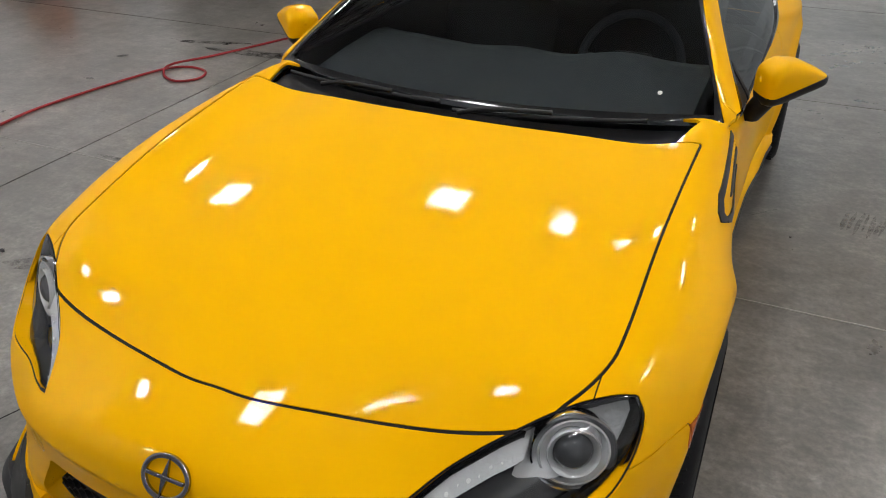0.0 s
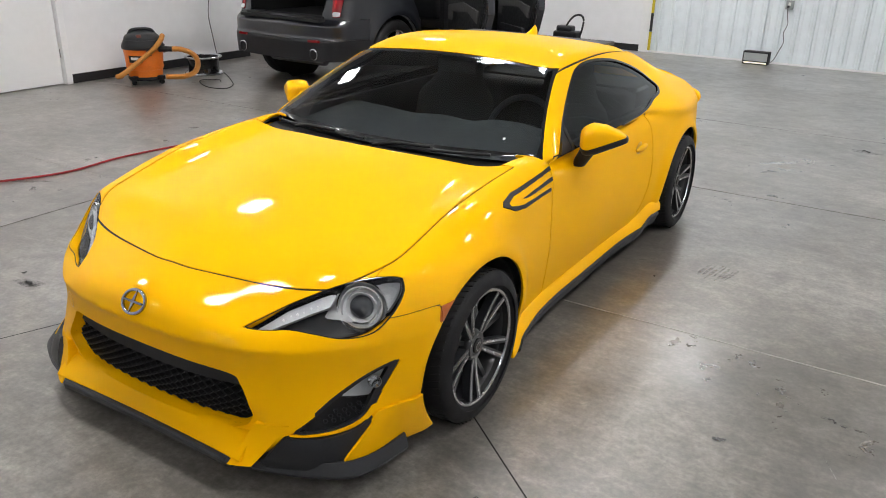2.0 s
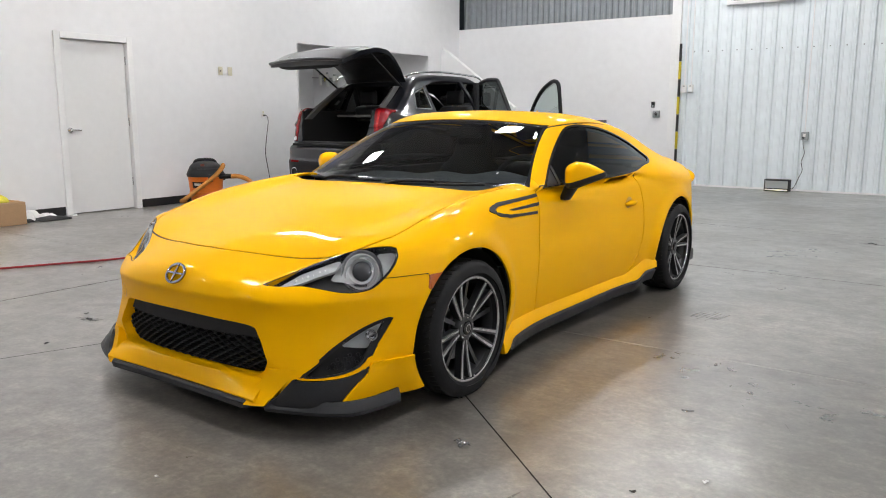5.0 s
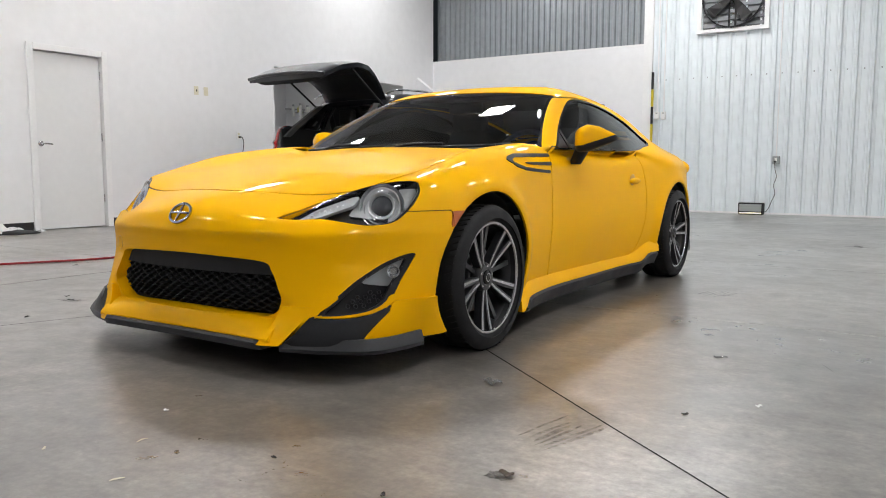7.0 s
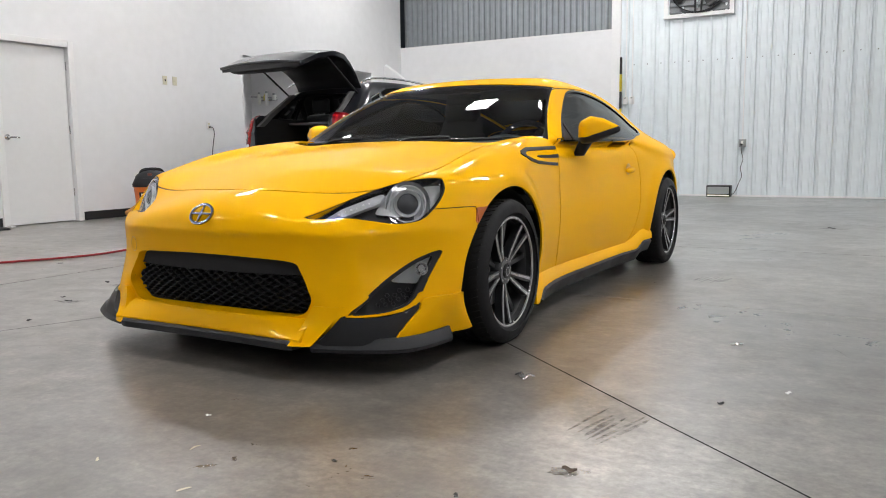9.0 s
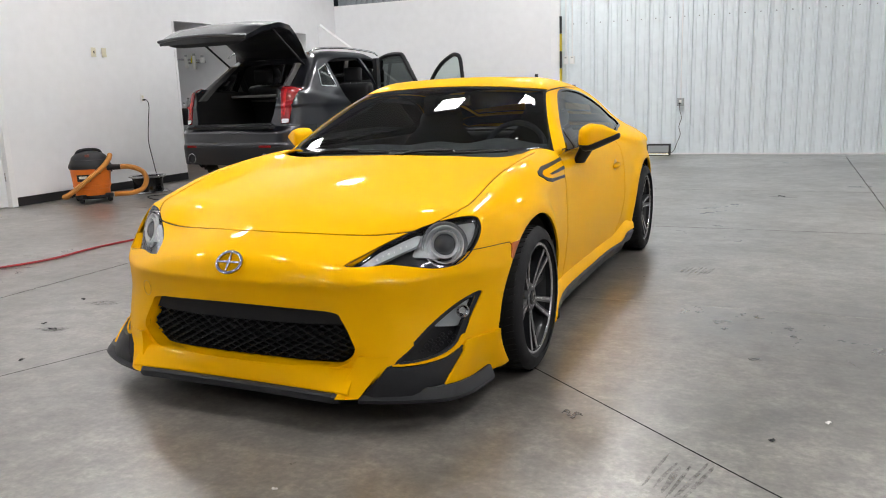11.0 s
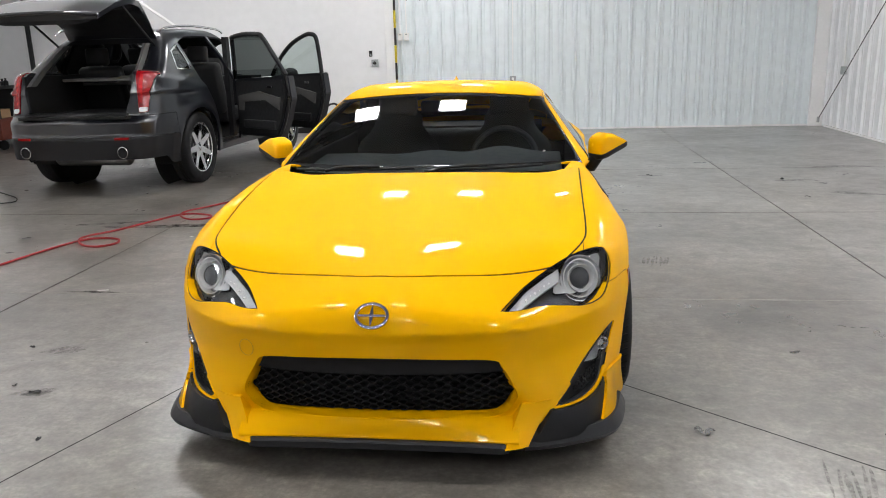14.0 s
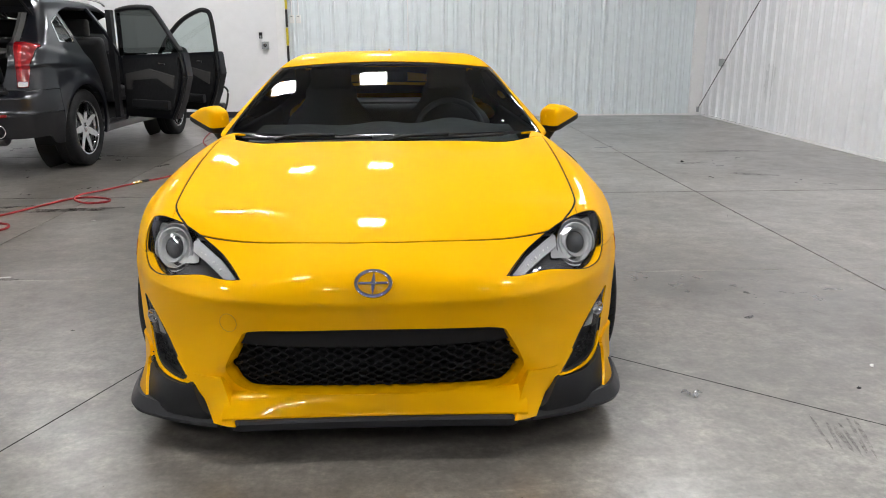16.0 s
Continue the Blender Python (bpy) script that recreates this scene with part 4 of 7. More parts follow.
# mouth: backing, upper panel, honeycomb bars
straight = lambda p: -p[..., 1]
GRILLE = surface("grille", straight, hull.v, mouth, DARK, CAR, "black honeycomb lower grille", thick=0.0, depth=0.085)
surface("grille_wall", straight, hull.v, mouth, BLACK_TRIM, GRILLE, thick=0.09, only_rim=True)
top, low = hull.part_of(mouth, lambda x, y, z: 0.352 - z)
surface("upper_panel", straight, hull.v, top, BLACK_TRIM, GRILLE, thick=0.02, depth=0.030)
at_nose = lambda x, z: float(nose_line(abs(x), z))
bm = bmesh.new()
for row in range(11):
    z0 = 0.2245 + row * 0.0125
    half = float(np.interp(z0, [0.21, 0.226, 0.252, 0.287, 0.368], [0.34, 0.41, 0.445, 0.458, 0.42])) - 0.006
    ring = []
    for k in range(int(-half / 0.0125), int(half / 0.0125) + 1):
        x = (k + 0.5) * 0.0125
        z = z0 + 0.0046 * (1 if (k + 2 * row) % 4 < 2 else -1)
        y = at_nose(x, z) + 0.036
        ring.append([bm.verts.new((x, y + dy, z + dz)) for dy, dz in ((0, 0.0014), (0.018, 0.0028), (0.018, -0.0028), (0, -0.0014))])
    for a, b in zip(ring, ring[1:]):
        for k in range(4):
            bm.faces.new((a[k], a[(k + 1) % 4], b[(k + 1) % 4], b[k]))
part("honeycomb", bm, BLACK_TRIM, GRILLE)
nose_y = lambda x, z: float(shoot(lambda p: coupe(p), np.array([[abs(x), -0.1, z]]), np.array([[0.0, -1.0, 0.0]]), 1.4)[0, 1])
# fog corners
for sx, tri in zip((1, -1), sides(hull.v, fog)):
    pocket = hull.put("fog_pocket", tri, BLACK_TRIM, CAR, "black fog lamp pocket with a clear lamp", thick=0.0, depth=0.045)
    hull.put("pocket_wall", tri, BLACK_TRIM, pocket, thick=0.046, only_rim=True)
    lens, mesh_t = hull.part_of(tri, lambda x, y, z: np.maximum(0.312 - z + 0.25 * (0.77 - x), in_fog(x, y, z) + 0.010))
    hull.put("fog_lamp", lens, CLEAR_GLASS, pocket, "clear fog lamp", thick=0.0, depth=0.006)
    hull.put("fog_reflector", lens, FOG_SILVER, pocket, thick=0.0, depth=0.022, lean=-0.7)
    bulb = lathe([(0.010, -0.012), (0.020, 0.0), (0.024, 0.008), (0.021, 0.008), (0.012, -0.004), (0, -0.004)], 24)
    bmesh.ops.transform(bulb, matrix=Matrix.Diagonal((sx, 1, 1, 1)) @ Matrix.Translation((0.762, nose_y(0.762, 0.366) + 0.016, 0.366)) @ Vector((0.5, -0.86, 0)).to_track_quat("Z", "Y").to_matrix().to_4x4(), verts=bulb.verts)
    part("fog_bulb", bulb, CHROME, pocket, smooth=40)
    frame_t, _ = hull.part_of(tri, lambda x, y, z: -0.014 - in_fog(x, y, z))
    hull.put("pocket_frame", frame_t, SATIN_GREY, pocket, thick=0.02, depth=0.006)
    hull.put("fog_panel", mesh_t, BLACK_TRIM, pocket, thick=0.0, depth=0.030)
    bm = bmesh.new()
    for row in range(7):
        for col in range(14):
            x, z = 0.575 + 0.0195 * col + 0.0098 * (row % 2), 0.232 + 0.0152 * row
            if inside(np.array([[x, z]]), FOG)[0] < -0.026 and z < 0.300 + 0.25 * (x - 0.77) + 0.01:
                ring = lathe([(0.0092, 0.0), (0.0086, 0.004), (0.0066, 0.0045), (0.0058, 0.0)], 6)
                bmesh.ops.transform(ring, matrix=Matrix.Translation((sx * x, nose_y(x, z) + 0.030, z)) @ Vector((sx * 0.5, -0.86, 0)).to_track_quat("Z", "Y").to_matrix().to_4x4(), verts=ring.verts)
                join(bm, ring)
    mesh_ob = part("fog_mesh", bm, SATIN_GREY, pocket, "dark honeycomb fog grille")
    mesh_ob["kind"] = "stuff"
    stripe, _ = hull.part_of(tri, lambda x, y, z: np.maximum(-0.007 - in_fog(x, y, z), z - 0.285))
    if len(stripe):
        hull.put("pinstripe", stripe, YELLOW, pocket, thick=0.006, depth=-0.001)


# lips, flares and skirts: sections swept along the body
def sweep(sections):
    """Joins closed sections of equal length into one skin with end caps."""
    b = bmesh.new()
    rings = [[b.verts.new(q) for q in s] for s in sections]
    n = len(rings[0])
    for r1, r2 in zip(rings, rings[1:]):
        for k in range(n):
            b.faces.new((r1[k], r1[(k + 1) % n], r2[(k + 1) % n], r2[k]))
    b.faces.new(rings[0][::-1])
    b.faces.new(rings[-1])
    return b


# yellow chin below the mouth and the dark splitter under it
chin_front = lambda x: -0.797 - 0.045 * x * x
rows, lip = [], []
for x in np.linspace(-0.475, 0.475, 61):
    y0, y1 = at_nose(x, 0.214) + 0.004, chin_front(x)
    rows.append([(x, y0 + 0.03, 0.2065), (x, y0, 0.2045), (x, y0 + 0.40 * (y1 - y0), 0.190), (x, y0 + 0.78 * (y1 - y0), 0.166), (x, y1 + 0.003, 0.150), (x, y1 - 0.001, 0.144), (x, y1, 0.136), (x, y1 + 0.10, 0.130), (x, y1 + 0.12, 0.18)])
for x in np.linspace(-0.442, 0.442, 41):
    y = chin_front(x) + 0.012 * float(step(0.425, 0.442, abs(x)))
    taper = 0.010 * float(step(0.42, 0.442, abs(x)))
    lip.append([(x, y - 0.003, 0.1385), (x, y - 0.013, 0.1375 - taper), (x, y - 0.019, 0.130 - taper), (x, y - 0.013, 0.105), (x, y + 0.12, 0.102), (x, y + 0.12, 0.1385)])
part("chin", sweep(rows), YELLOW, BUMPER, "yellow scooped chin below the mouth", smooth=40)
part("splitter", sweep(lip), SATIN_GREY, BUMPER, "dark grey centre splitter", smooth=25)
for sx in (1, -1):
    # jaw beside the mouth: flush with the bumper at its top, well forward at its tip
    a, b, c, d = (np.array(q) for q in ((0.484, -0.742, 0.252), (0.585, -0.690, 0.248), (0.505, -0.788, 0.121), (0.432, -0.823, 0.123)))
    rows = []
    for k in np.linspace(0, 1, 12):
        edge = [(1 - k) * ((1 - u) * a + u * b) + k * ((1 - u) * d + u * c) + np.array((0, 0.012 * math.sin(math.pi * k) * (1 - 0.3 * u) - 0.004 * math.sin(math.pi * u), 0)) for u in np.linspace(0, 1, 7)]
        back = [edge[-1] + np.array((-0.012, 0.09, 0)), edge[0] + np.array((-0.004 - 0.045 * k, 0.05 + 0.065 * k, 0))]
        rows.append([(sx * q[0], q[1], q[2]) for q in edge + back])
    jaw = sweep(rows)
    bmesh.ops.bevel(jaw, geom=[e for e in jaw.edges if len(e.link_faces) == 2 and e.calc_face_angle(0) > 0.7], offset=0.004, segments=2, affect="EDGES")
    part("jaw", jaw, YELLOW, BUMPER, "yellow jaw beside the mouth", smooth=40)
for sx in (1, -1):
    # dark corner splitter
    cl = []
    line = smooth_path([(0.49, -0.762), (0.60, -0.728), (0.70, -0.680), (0.765, -0.636), (0.800, -0.585), (0.825, -0.50), (0.84, -0.40)], 5)
    for k, (x, y) in zip(np.linspace(0, 1, len(line)), line):
        o = Vector((0.5 + 0.35 * k, -0.85 + 0.4 * k, 0)).normalized()
        h = 0.124 + 0.006 * k
        out = 0.020 + 0.006 * bell(k, 0.62, 0.3)
        cl.append([(sx * (x + o.x * a), y + o.y * a, zz) for a, zz in ((0.0, h + 0.02), (out * 0.8, h - 0.006), (out, 0.112), (out - 0.006, 0.098), (-0.10, 0.098), (-0.08, h + 0.02))])
    part("corner_splitter", sweep(cl), SATIN_GREY, BUMPER, "dark grey corner splitter", smooth=25)
    # side skirt: yellow upper, dark lower
    up, dn = [], []
    for k in np.linspace(0, 1, 60):
        y = 0.325 + 1.935 * k
        bx = float(C_WIDTH(y)) - float(C_TUCK(0.2))
        rise = 0.205 + 0.012 * (1 - k) + 0.09 * step(0.80, 0.97, k)
        bottom = 0.105 + 0.055 * step(0.02, 0.06, k) + 0.045 * step(0.86, 0.93, k)
        out = 0.022 + 0.02 * bell(k, 0.0, 0.12) + 0.018 * step(0.7, 1.0, k)
        up.append([(sx * (bx - 0.03), y, rise + 0.004), (sx * (bx + 0.004), y, rise), (sx * (bx + out), y, 0.6 * bottom + 0.4 * rise), (sx * (bx + out + 0.004), y, bottom), (sx * (bx - 0.06), y, bottom)])
        if 0.03 < k < 0.985:
            dn.append([(sx * (bx - 0.03), y, bottom + 0.01), (sx * (bx + out - 0.004), y, bottom + 0.002), (sx * (bx + out + 0.012), y, bottom - 0.012), (sx * (bx + out - 0.012), y, max(0.088, bottom - 0.075)), (sx * (bx - 0.08), y, max(0.088, bottom - 0.075))])
    skirt = part("side_skirt", sweep(up), YELLOW, CAR, "yellow side skirt with dark lower edge", smooth=35)
    part("skirt_edge", sweep(dn), SATIN_GREY, skirt, smooth=25)
    # rear corner: dark valance end
    part("rear_valance", box((0.12, 0.20, 0.09), (sx * 0.80, 2.99, 0.175), 0.02), SATIN_GREY, CAR, smooth=40)
    # wheel wells
    for w in AXLES:
        bm = lathe([(0.343, -0.18), (0.345, 0.13)], 48, axis="x")
        bmesh.ops.delete(bm, geom=[f for f in bm.faces if f.calc_center_median().z < -0.17], context="FACES")
        bm = lathe([(0.345, -0.18), (0.0, -0.18)], 48, axis="x", bm=bm)
        bmesh.ops.transform(bm, matrix=Matrix.Translation((sx * 0.72, w, HUB_Z)) @ Matrix.Diagonal((sx, 1, 1, 1)), verts=bm.verts)
        part("wheel_liner", bm, DARK, CAR, "black wheel arch liner", smooth=30)


# wheels
def spoke(a0, a1, w0, w1, r0, r1, x0, x1, thick):
    """A tapered spoke from the hub to the rim, leaning from one angle to another."""
    b = bmesh.new()
    rows = []
    for k in np.linspace(0, 1, 7):
        r = r0 + (r1 - r0) * k
        a = a0 + (a1 - a0) * k**0.8
        w = (w0 + (w1 - w0) * k) / 2
        xo = x0 + (x1 - x0) * k**1.6
        c, s = math.cos(a), math.sin(a)
        rows.append([b.verts.new((x, r * c - e * s, r * s + e * c)) for x, e in ((xo, -w), (xo, w), (xo - thick, w * 0.7), (xo - thick, -w * 0.7))])
    for p, q in zip(rows, rows[1:]):
        for k in range(4):
            b.faces.new((p[k], p[(k + 1) % 4], q[(k + 1) % 4], q[k]))
    b.faces.new(rows[0])
    b.faces.new(rows[-1][::-1])
    return b


def wheel_parts(root, radius, rim_r, chrome=False, count=5):
    R = radius
    tyre = part("tyre", lathe([(rim_r - 0.012, 0.07), (rim_r + 0.004, 0.094), (rim_r + 0.02, 0.103), (R - 0.055, 0.112), (R - 0.028, 0.108), (R - 0.010, 0.098), (R - 0.002, 0.082), (R, 0.05), (R, 0.022), (R - 0.007, 0.020), (R - 0.007, 0.014), (R, 0.012), (R, -0.012), (R - 0.007, -0.014), (R - 0.007, -0.020), (R, -0.022), (R, -0.05), (R - 0.004, -0.085), (R - 0.04, -0.11), (rim_r, -0.1)], 72, axis="x"), RUBBER, root, "black low-profile tyre", smooth=35)
    groove = bmesh.new()
    for k in range(64):
        a = 2 * math.pi * k / 64
        m = Matrix.Rotation(a, 4, "X") @ Matrix.Translation((0.072, 0, R - 0.0005)) @ Matrix.Rotation(0.35, 4, "Z")
        box((0.040, 0.005, 0.003), (0, 0, 0), 0.0, bm=groove)
        bmesh.ops.transform(groove, matrix=m, verts=groove.verts[-8:])
    part("tread_cut", groove, DARK, tyre)["kind"] = "stuff"
    rim_mat = CHROME if chrome else GUNMETAL
    rim = part("rim", lathe([(rim_r - 0.006, 0.095), (rim_r + 0.004, 0.098), (rim_r + 0.006, 0.09), (rim_r - 0.008, 0.07), (rim_r - 0.020, 0.03), (rim_r - 0.028, -0.08), (rim_r - 0.02, -0.1)], 72, axis="x"), rim_mat, root, "bright-edged dark alloy rim" if not chrome else "chrome rim", smooth=40)
    part("rim_edge", lathe([(rim_r - 0.009, 0.091), (rim_r - 0.007, 0.0967), (rim_r - 0.002, 0.0985), (rim_r + 0.002, 0.0978)], 72, axis="x"), CHROME if chrome else STEEL, rim, smooth=40)
    part("hub", lathe([(0.062, 0.02), (0.060, 0.062), (0.052, 0.072), (0.034, 0.074), (0.030, 0.070), (0, 0.070)], 40, axis="x"), rim_mat, rim, smooth=40)
    cap = part("centre_cap", lathe([(0.029, 0.066), (0.028, 0.076), (0.022, 0.079), (0, 0.080)], 32, axis="x"), CHROME if chrome else GLOSS_BLACK, rim, smooth=40)
    if not chrome:
        part("cap_emblem", lathe([(0.017, 0.0795), (0.018, 0.0805), (0.0145, 0.0805), (0.0145, 0.0795)], 24, axis="x"), STEEL, cap, smooth=40)
    for k in range(count):
        a = 2 * math.pi * k / count + 0.5
        if chrome:
            part("spoke", spoke(a, a, 0.075, 0.05, 0.03, rim_r - 0.012, 0.072, 0.088, 0.035), CHROME, rim, smooth=40)
        else:
            for sgn in (-1, 1):
                part("spoke", spoke(a + sgn * 0.15, a + sgn * 0.150, 0.020, 0.026, 0.045, rim_r - 0.010, 0.068, 0.090, 0.035), GUNMETAL, rim, smooth=30)
                part("spoke_face", spoke(a + sgn * 0.17, a + sgn * 0.162, 0.008, 0.0125, 0.050, rim_r - 0.008, 0.0695, 0.0915, 0.003), STEEL, rim, "machined bright spoke face", smooth=30)
            part("web_spoke", spoke(a + math.pi / count, a + math.pi / count, 0.016, 0.020, 0.045, rim_r - 0.014, 0.048, 0.060, 0.03), GUNMETAL, rim, smooth=30)
        b = a + math.pi / count
        lug = lathe([(0.0085, 0.05), (0.0085, 0.070), (0.006, 0.073), (0, 0.073)], 8, axis="x")
        bmesh.ops.translate(lug, vec=(0, 0.043 * math.cos(b), 0.043 * math.sin(b)), verts=lug.verts)
        part("lug_nut", lug, CHROME, rim)
    part("brake_disc", lathe([(0.145, -0.005), (0.146, 0.005), (0.085, 0.006), (0.08, 0.03), (0, 0.03)], 48, axis="x"), DISC, root, "grey steel brake disc", smooth=35)
    part("caliper", box((0.06, 0.07, 0.15), (0.0, -0.125, 0.02), 0.015), GUNMETAL, root, smooth=40)


first = {}
for w in AXLES:
    for sx in (1, -1):
        wheel = new("wheel")
        wheel.parent = CAR
        wheel["label"] = "five twin-spoke alloy wheel with machined faces"
        wheel.location = (sx * (0.79 if w < 1 else 0.80), w, HUB_Z)
        wheel.rotation_euler = (radians(18 if w < 1 else 50), 0, 0 if sx > 0 else math.pi)
        if first:
            for o in first["parts"]:
                c = o.copy()
                scene.collection.objects.link(c)
                c.parent = wheel
                for ch in o.children:
                    d = ch.copy()
                    scene.collection.objects.link(d)
                    d.parent = c
        else:
            wheel_parts(wheel, WHEEL_R, 0.224)
            first["parts"] = list(wheel.children)


# mirrors
def mirror_shape(p):
    x, y, z = p[..., 0], p[..., 1], p[..., 2]
    k = np.clip((x + 0.115) / 0.23, 0, 1.2)
    high = np.interp(k, [0, 0.25, 0.55, 1.0, 1.2], [0.040, 0.060, 0.051, 0.010, -0.008])
    low = np.interp(k, [0, 0.3, 0.6, 1.0, 1.2], [-0.086, -0.076, -0.054, -0.024, -0.016])
    half, mid = (high - low) / 2, (high + low) / 2
    return np.abs(x / 0.125) ** 8 + np.abs((y - 0.025 * k) / (0.074 - 0.016 * k)) ** 2.6 + np.abs((z - mid) / np.maximum(half, 0.01)) ** 4.5 - 1


u, wv = np.meshgrid(np.linspace(0, 2 * math.pi, 48, endpoint=False), np.linspace(-math.pi / 2, math.pi / 2, 32), indexing="xy")
d = np.stack([np.sin(wv), np.cos(wv) * np.cos(u), np.cos(wv) * np.sin(u)], -1).reshape(-1, 3)
mv = shoot(mirror_shape, np.zeros_like(d), d, 0.3)
i = np.arange(31 * 48).reshape(31, 48)
j = np.roll(i, -1, 1)
mt = np.concatenate([np.stack([i.ravel(), j.ravel(), (j + 48).ravel()], 1), np.stack([i.ravel(), (j + 48).ravel(), (i + 48).ravel()], 1)])
for sx in (1, -1):
    root = new("door_mirror")
    root.parent = CAR
    root["label"] = "yellow door mirror with black lower half"
    root.matrix_basis = Matrix.Translation((sx * 0.916, 1.058, 0.893)) @ Matrix.Diagonal((sx, 1, 1, 1)) @ Matrix.Rotation(radians(30), 4, "Z") @ Matrix.Diagonal((0.86, 0.95, 1, 1))
    mh = Hull(mirror_shape, mv, mt)
    mh.v, low_t, up_t = split(mh.v, mh.t, mh.v[:, 2] + 0.020 - 0.27 * np.clip(mh.v[:, 0], -0.1, 0.12))
    glass_t, up_t = mh.part_of(up_t, lambda x, y, z: np.maximum(0.058 - y, np.abs(x) - 0.098))
    mh.put("mirror_cap", up_t, YELLOW, root, thick=0.004)
    mh.put("mirror_base", low_t, BLACK_TRIM, root, thick=0.004)
    mh.put("mirror_glass", glass_t, CHROME, root, thick=0.004)
    st = []
    for k in np.linspace(0, 1, 6):
        c = Vector((-0.065 - 0.055 * k, 0.04 * k, -0.035 - 0.105 * k))
        a, b = 0.048 - 0.012 * k, 0.045 - 0.005 * k
        st.append([(c.x + a * math.cos(q), c.y + b * math.sin(q), c.z) for q in np.linspace(0, 2 * math.pi, 14, endpoint=False)])
    part("mirror_foot", sweep(st), BLACK_TRIM, root, smooth=40)

# door handles, antenna, badge, wipers, spoiler
for sx, ob_d in zip((1, -1), DOORS):
    hx = float(shoot(coupe, np.array([[0, 1.87, 0.655]]), np.array([[1.0, 0, 0]]))[0, 0])
    bm = bmesh.new()
    bmesh.ops.create_uvsphere(bm, u_segments=20, v_segments=12, radius=1, matrix=Matrix.Translation((sx * (hx + 0.004), 1.885, 0.658)) @ Matrix.Diagonal((0.018, 0.088, 0.019, 1)))
    part("door_handle", bm, YELLOW, ob_d, "yellow door handle", smooth=60)
    # the cup is no hollow: its shade is in the darker yellow
    bm = bmesh.new()
    bmesh.ops.create_uvsphere(bm, u_segments=20, v_segments=10, radius=1, matrix=Matrix.Translation((sx * (hx + 0.0005), 1.85, 0.665)) @ Matrix.Diagonal((0.0035, 0.048, 0.034, 1)))
    part("handle_cup", bm, DARK_YELLOW, ob_d, smooth=60)
bm = sweep([[(x * w, y, zz * h) for x, zz in ((-1, 0), (-0.75, 0.6), (0, 1), (0.75, 0.6), (1, 0))] for y, w, h in ((0, 0.004, 0.002), (0.05, 0.017, 0.012), (0.10, 0.02, 0.036), (0.135, 0.016, 0.056), (0.155, 0.009, 0.045), (0.162, 0.005, 0.004))])
fin = part("antenna_fin", bm, YELLOW, CAR, "yellow shark-fin antenna", smooth=50)
fin.location = (0, 2.02, float(C_ROOF(2.1)) - 0.012)
fin.rotation_euler = (radians(-6), 0, 0)
fin.scale = (1.35, 1.3, 1.35)

badge = new("badge")
badge.parent = CAR
badge["label"] = "oval chrome badge on the nose"
bn = gradient(coupe, np.array([[0.0, nose_y(0.0, 0.562), 0.562]]))[0]
badge.matrix_basis = Matrix.Translation((0, nose_y(0.0, 0.562) - 0.001, 0.562)) @ Vector(bn).to_track_quat("Z", "Y").to_matrix().to_4x4()
ringp = [[((rx + dr * c) * math.cos(q), (ry + dr * c) * math.sin(q), 0.004 + 0.004 * s) for c, s in ((1, -1), (1, 0.6), (0, 1), (-1, 0.6), (-1, -1))] for q in np.linspace(0, 2 * math.pi, 49) for rx, ry, dr in ((0.052, 0.040, 0.005),)]
part("ring", sweep(ringp), BADGE, badge, smooth=50)
part("cross_bar", box((0.090, 0.008, 0.007), (0, 0, 0.006), 0.002), BADGE, badge)
for sgn in (-1, 1):
    part("blade", prism([(-0.0065, 0.0), (0.0065, 0.0), (0.003 * sgn, 0.037 * sgn)], 0.006, Matrix.Translation((0, 0.003 * sgn, 0.003))), BADGE, badge)
# ring in the darker yellow for the shade in the cover's seam
tow = part("tow_cover", lathe([(0.030, 0.0), (0.030, 0.0015), (0.0285, 0.0015), (0.0285, 0.0)], 32), DARK_YELLOW, BUMPER, "round tow eye cover")
tn = gradient(coupe, np.array([[-0.45, -0.745, 0.425]]))[0]
tow.matrix_basis = Matrix.Translation((-0.455, nose_y(-0.455, 0.425) - 0.0005, 0.425)) @ Vector((-abs(tn[0]), tn[1], tn[2])).to_track_quat("Z", "Y").to_matrix().to_4x4()


def on_screen(x, z, off=0.0):
    """A place on the windshield."""
    return Vector((x, 0.595 + 0.27 * x * x + 1.7 * (z - 0.85) - off * 1.75, z + off * 0.9))


for x0, x1, piv in ((0.0, 0.56, 0.02), (-0.66, -0.05, -0.50)):
    blade = [on_screen(x, 0.826 + 0.012 * k, 0.006) for k, x in zip(np.linspace(0, 1, 5), np.linspace(x0, x1, 5))]
    wiper = part("wiper", tube(blade, 0.007, 8), BLACK_TRIM, CAR, "black windshield wiper", smooth=50)
    arm = [on_screen(piv, 0.822, 0.008), on_screen(piv + 0.10, 0.836, 0.016), on_screen(piv + 0.28, 0.841, 0.014)]
    part("wiper_arm", tube(arm, 0.008, 8), BLACK_TRIM, wiper, smooth=50)
sp = []
for x in np.linspace(-0.68, 0.68, 41):
    y = 3.12 - 0.16 * x * x
    z = float(C_TOP(y)) - 0.03 * x * x
    h = 0.065 * (1 - (abs(x) / 0.69) ** 6)
    sp.append([(x, y - 0.16, z - 0.01), (x, y, z + 0.005 + h * 0.5), (x, y + 0.09, z + h), (x, y + 0.10, z + h - 0.012), (x, y + 0.05, z - 0.03), (x, y - 0.14, z - 0.03)])
part("spoiler", sweep(sp), YELLOW, CAR, "yellow ducktail spoiler", smooth=35)
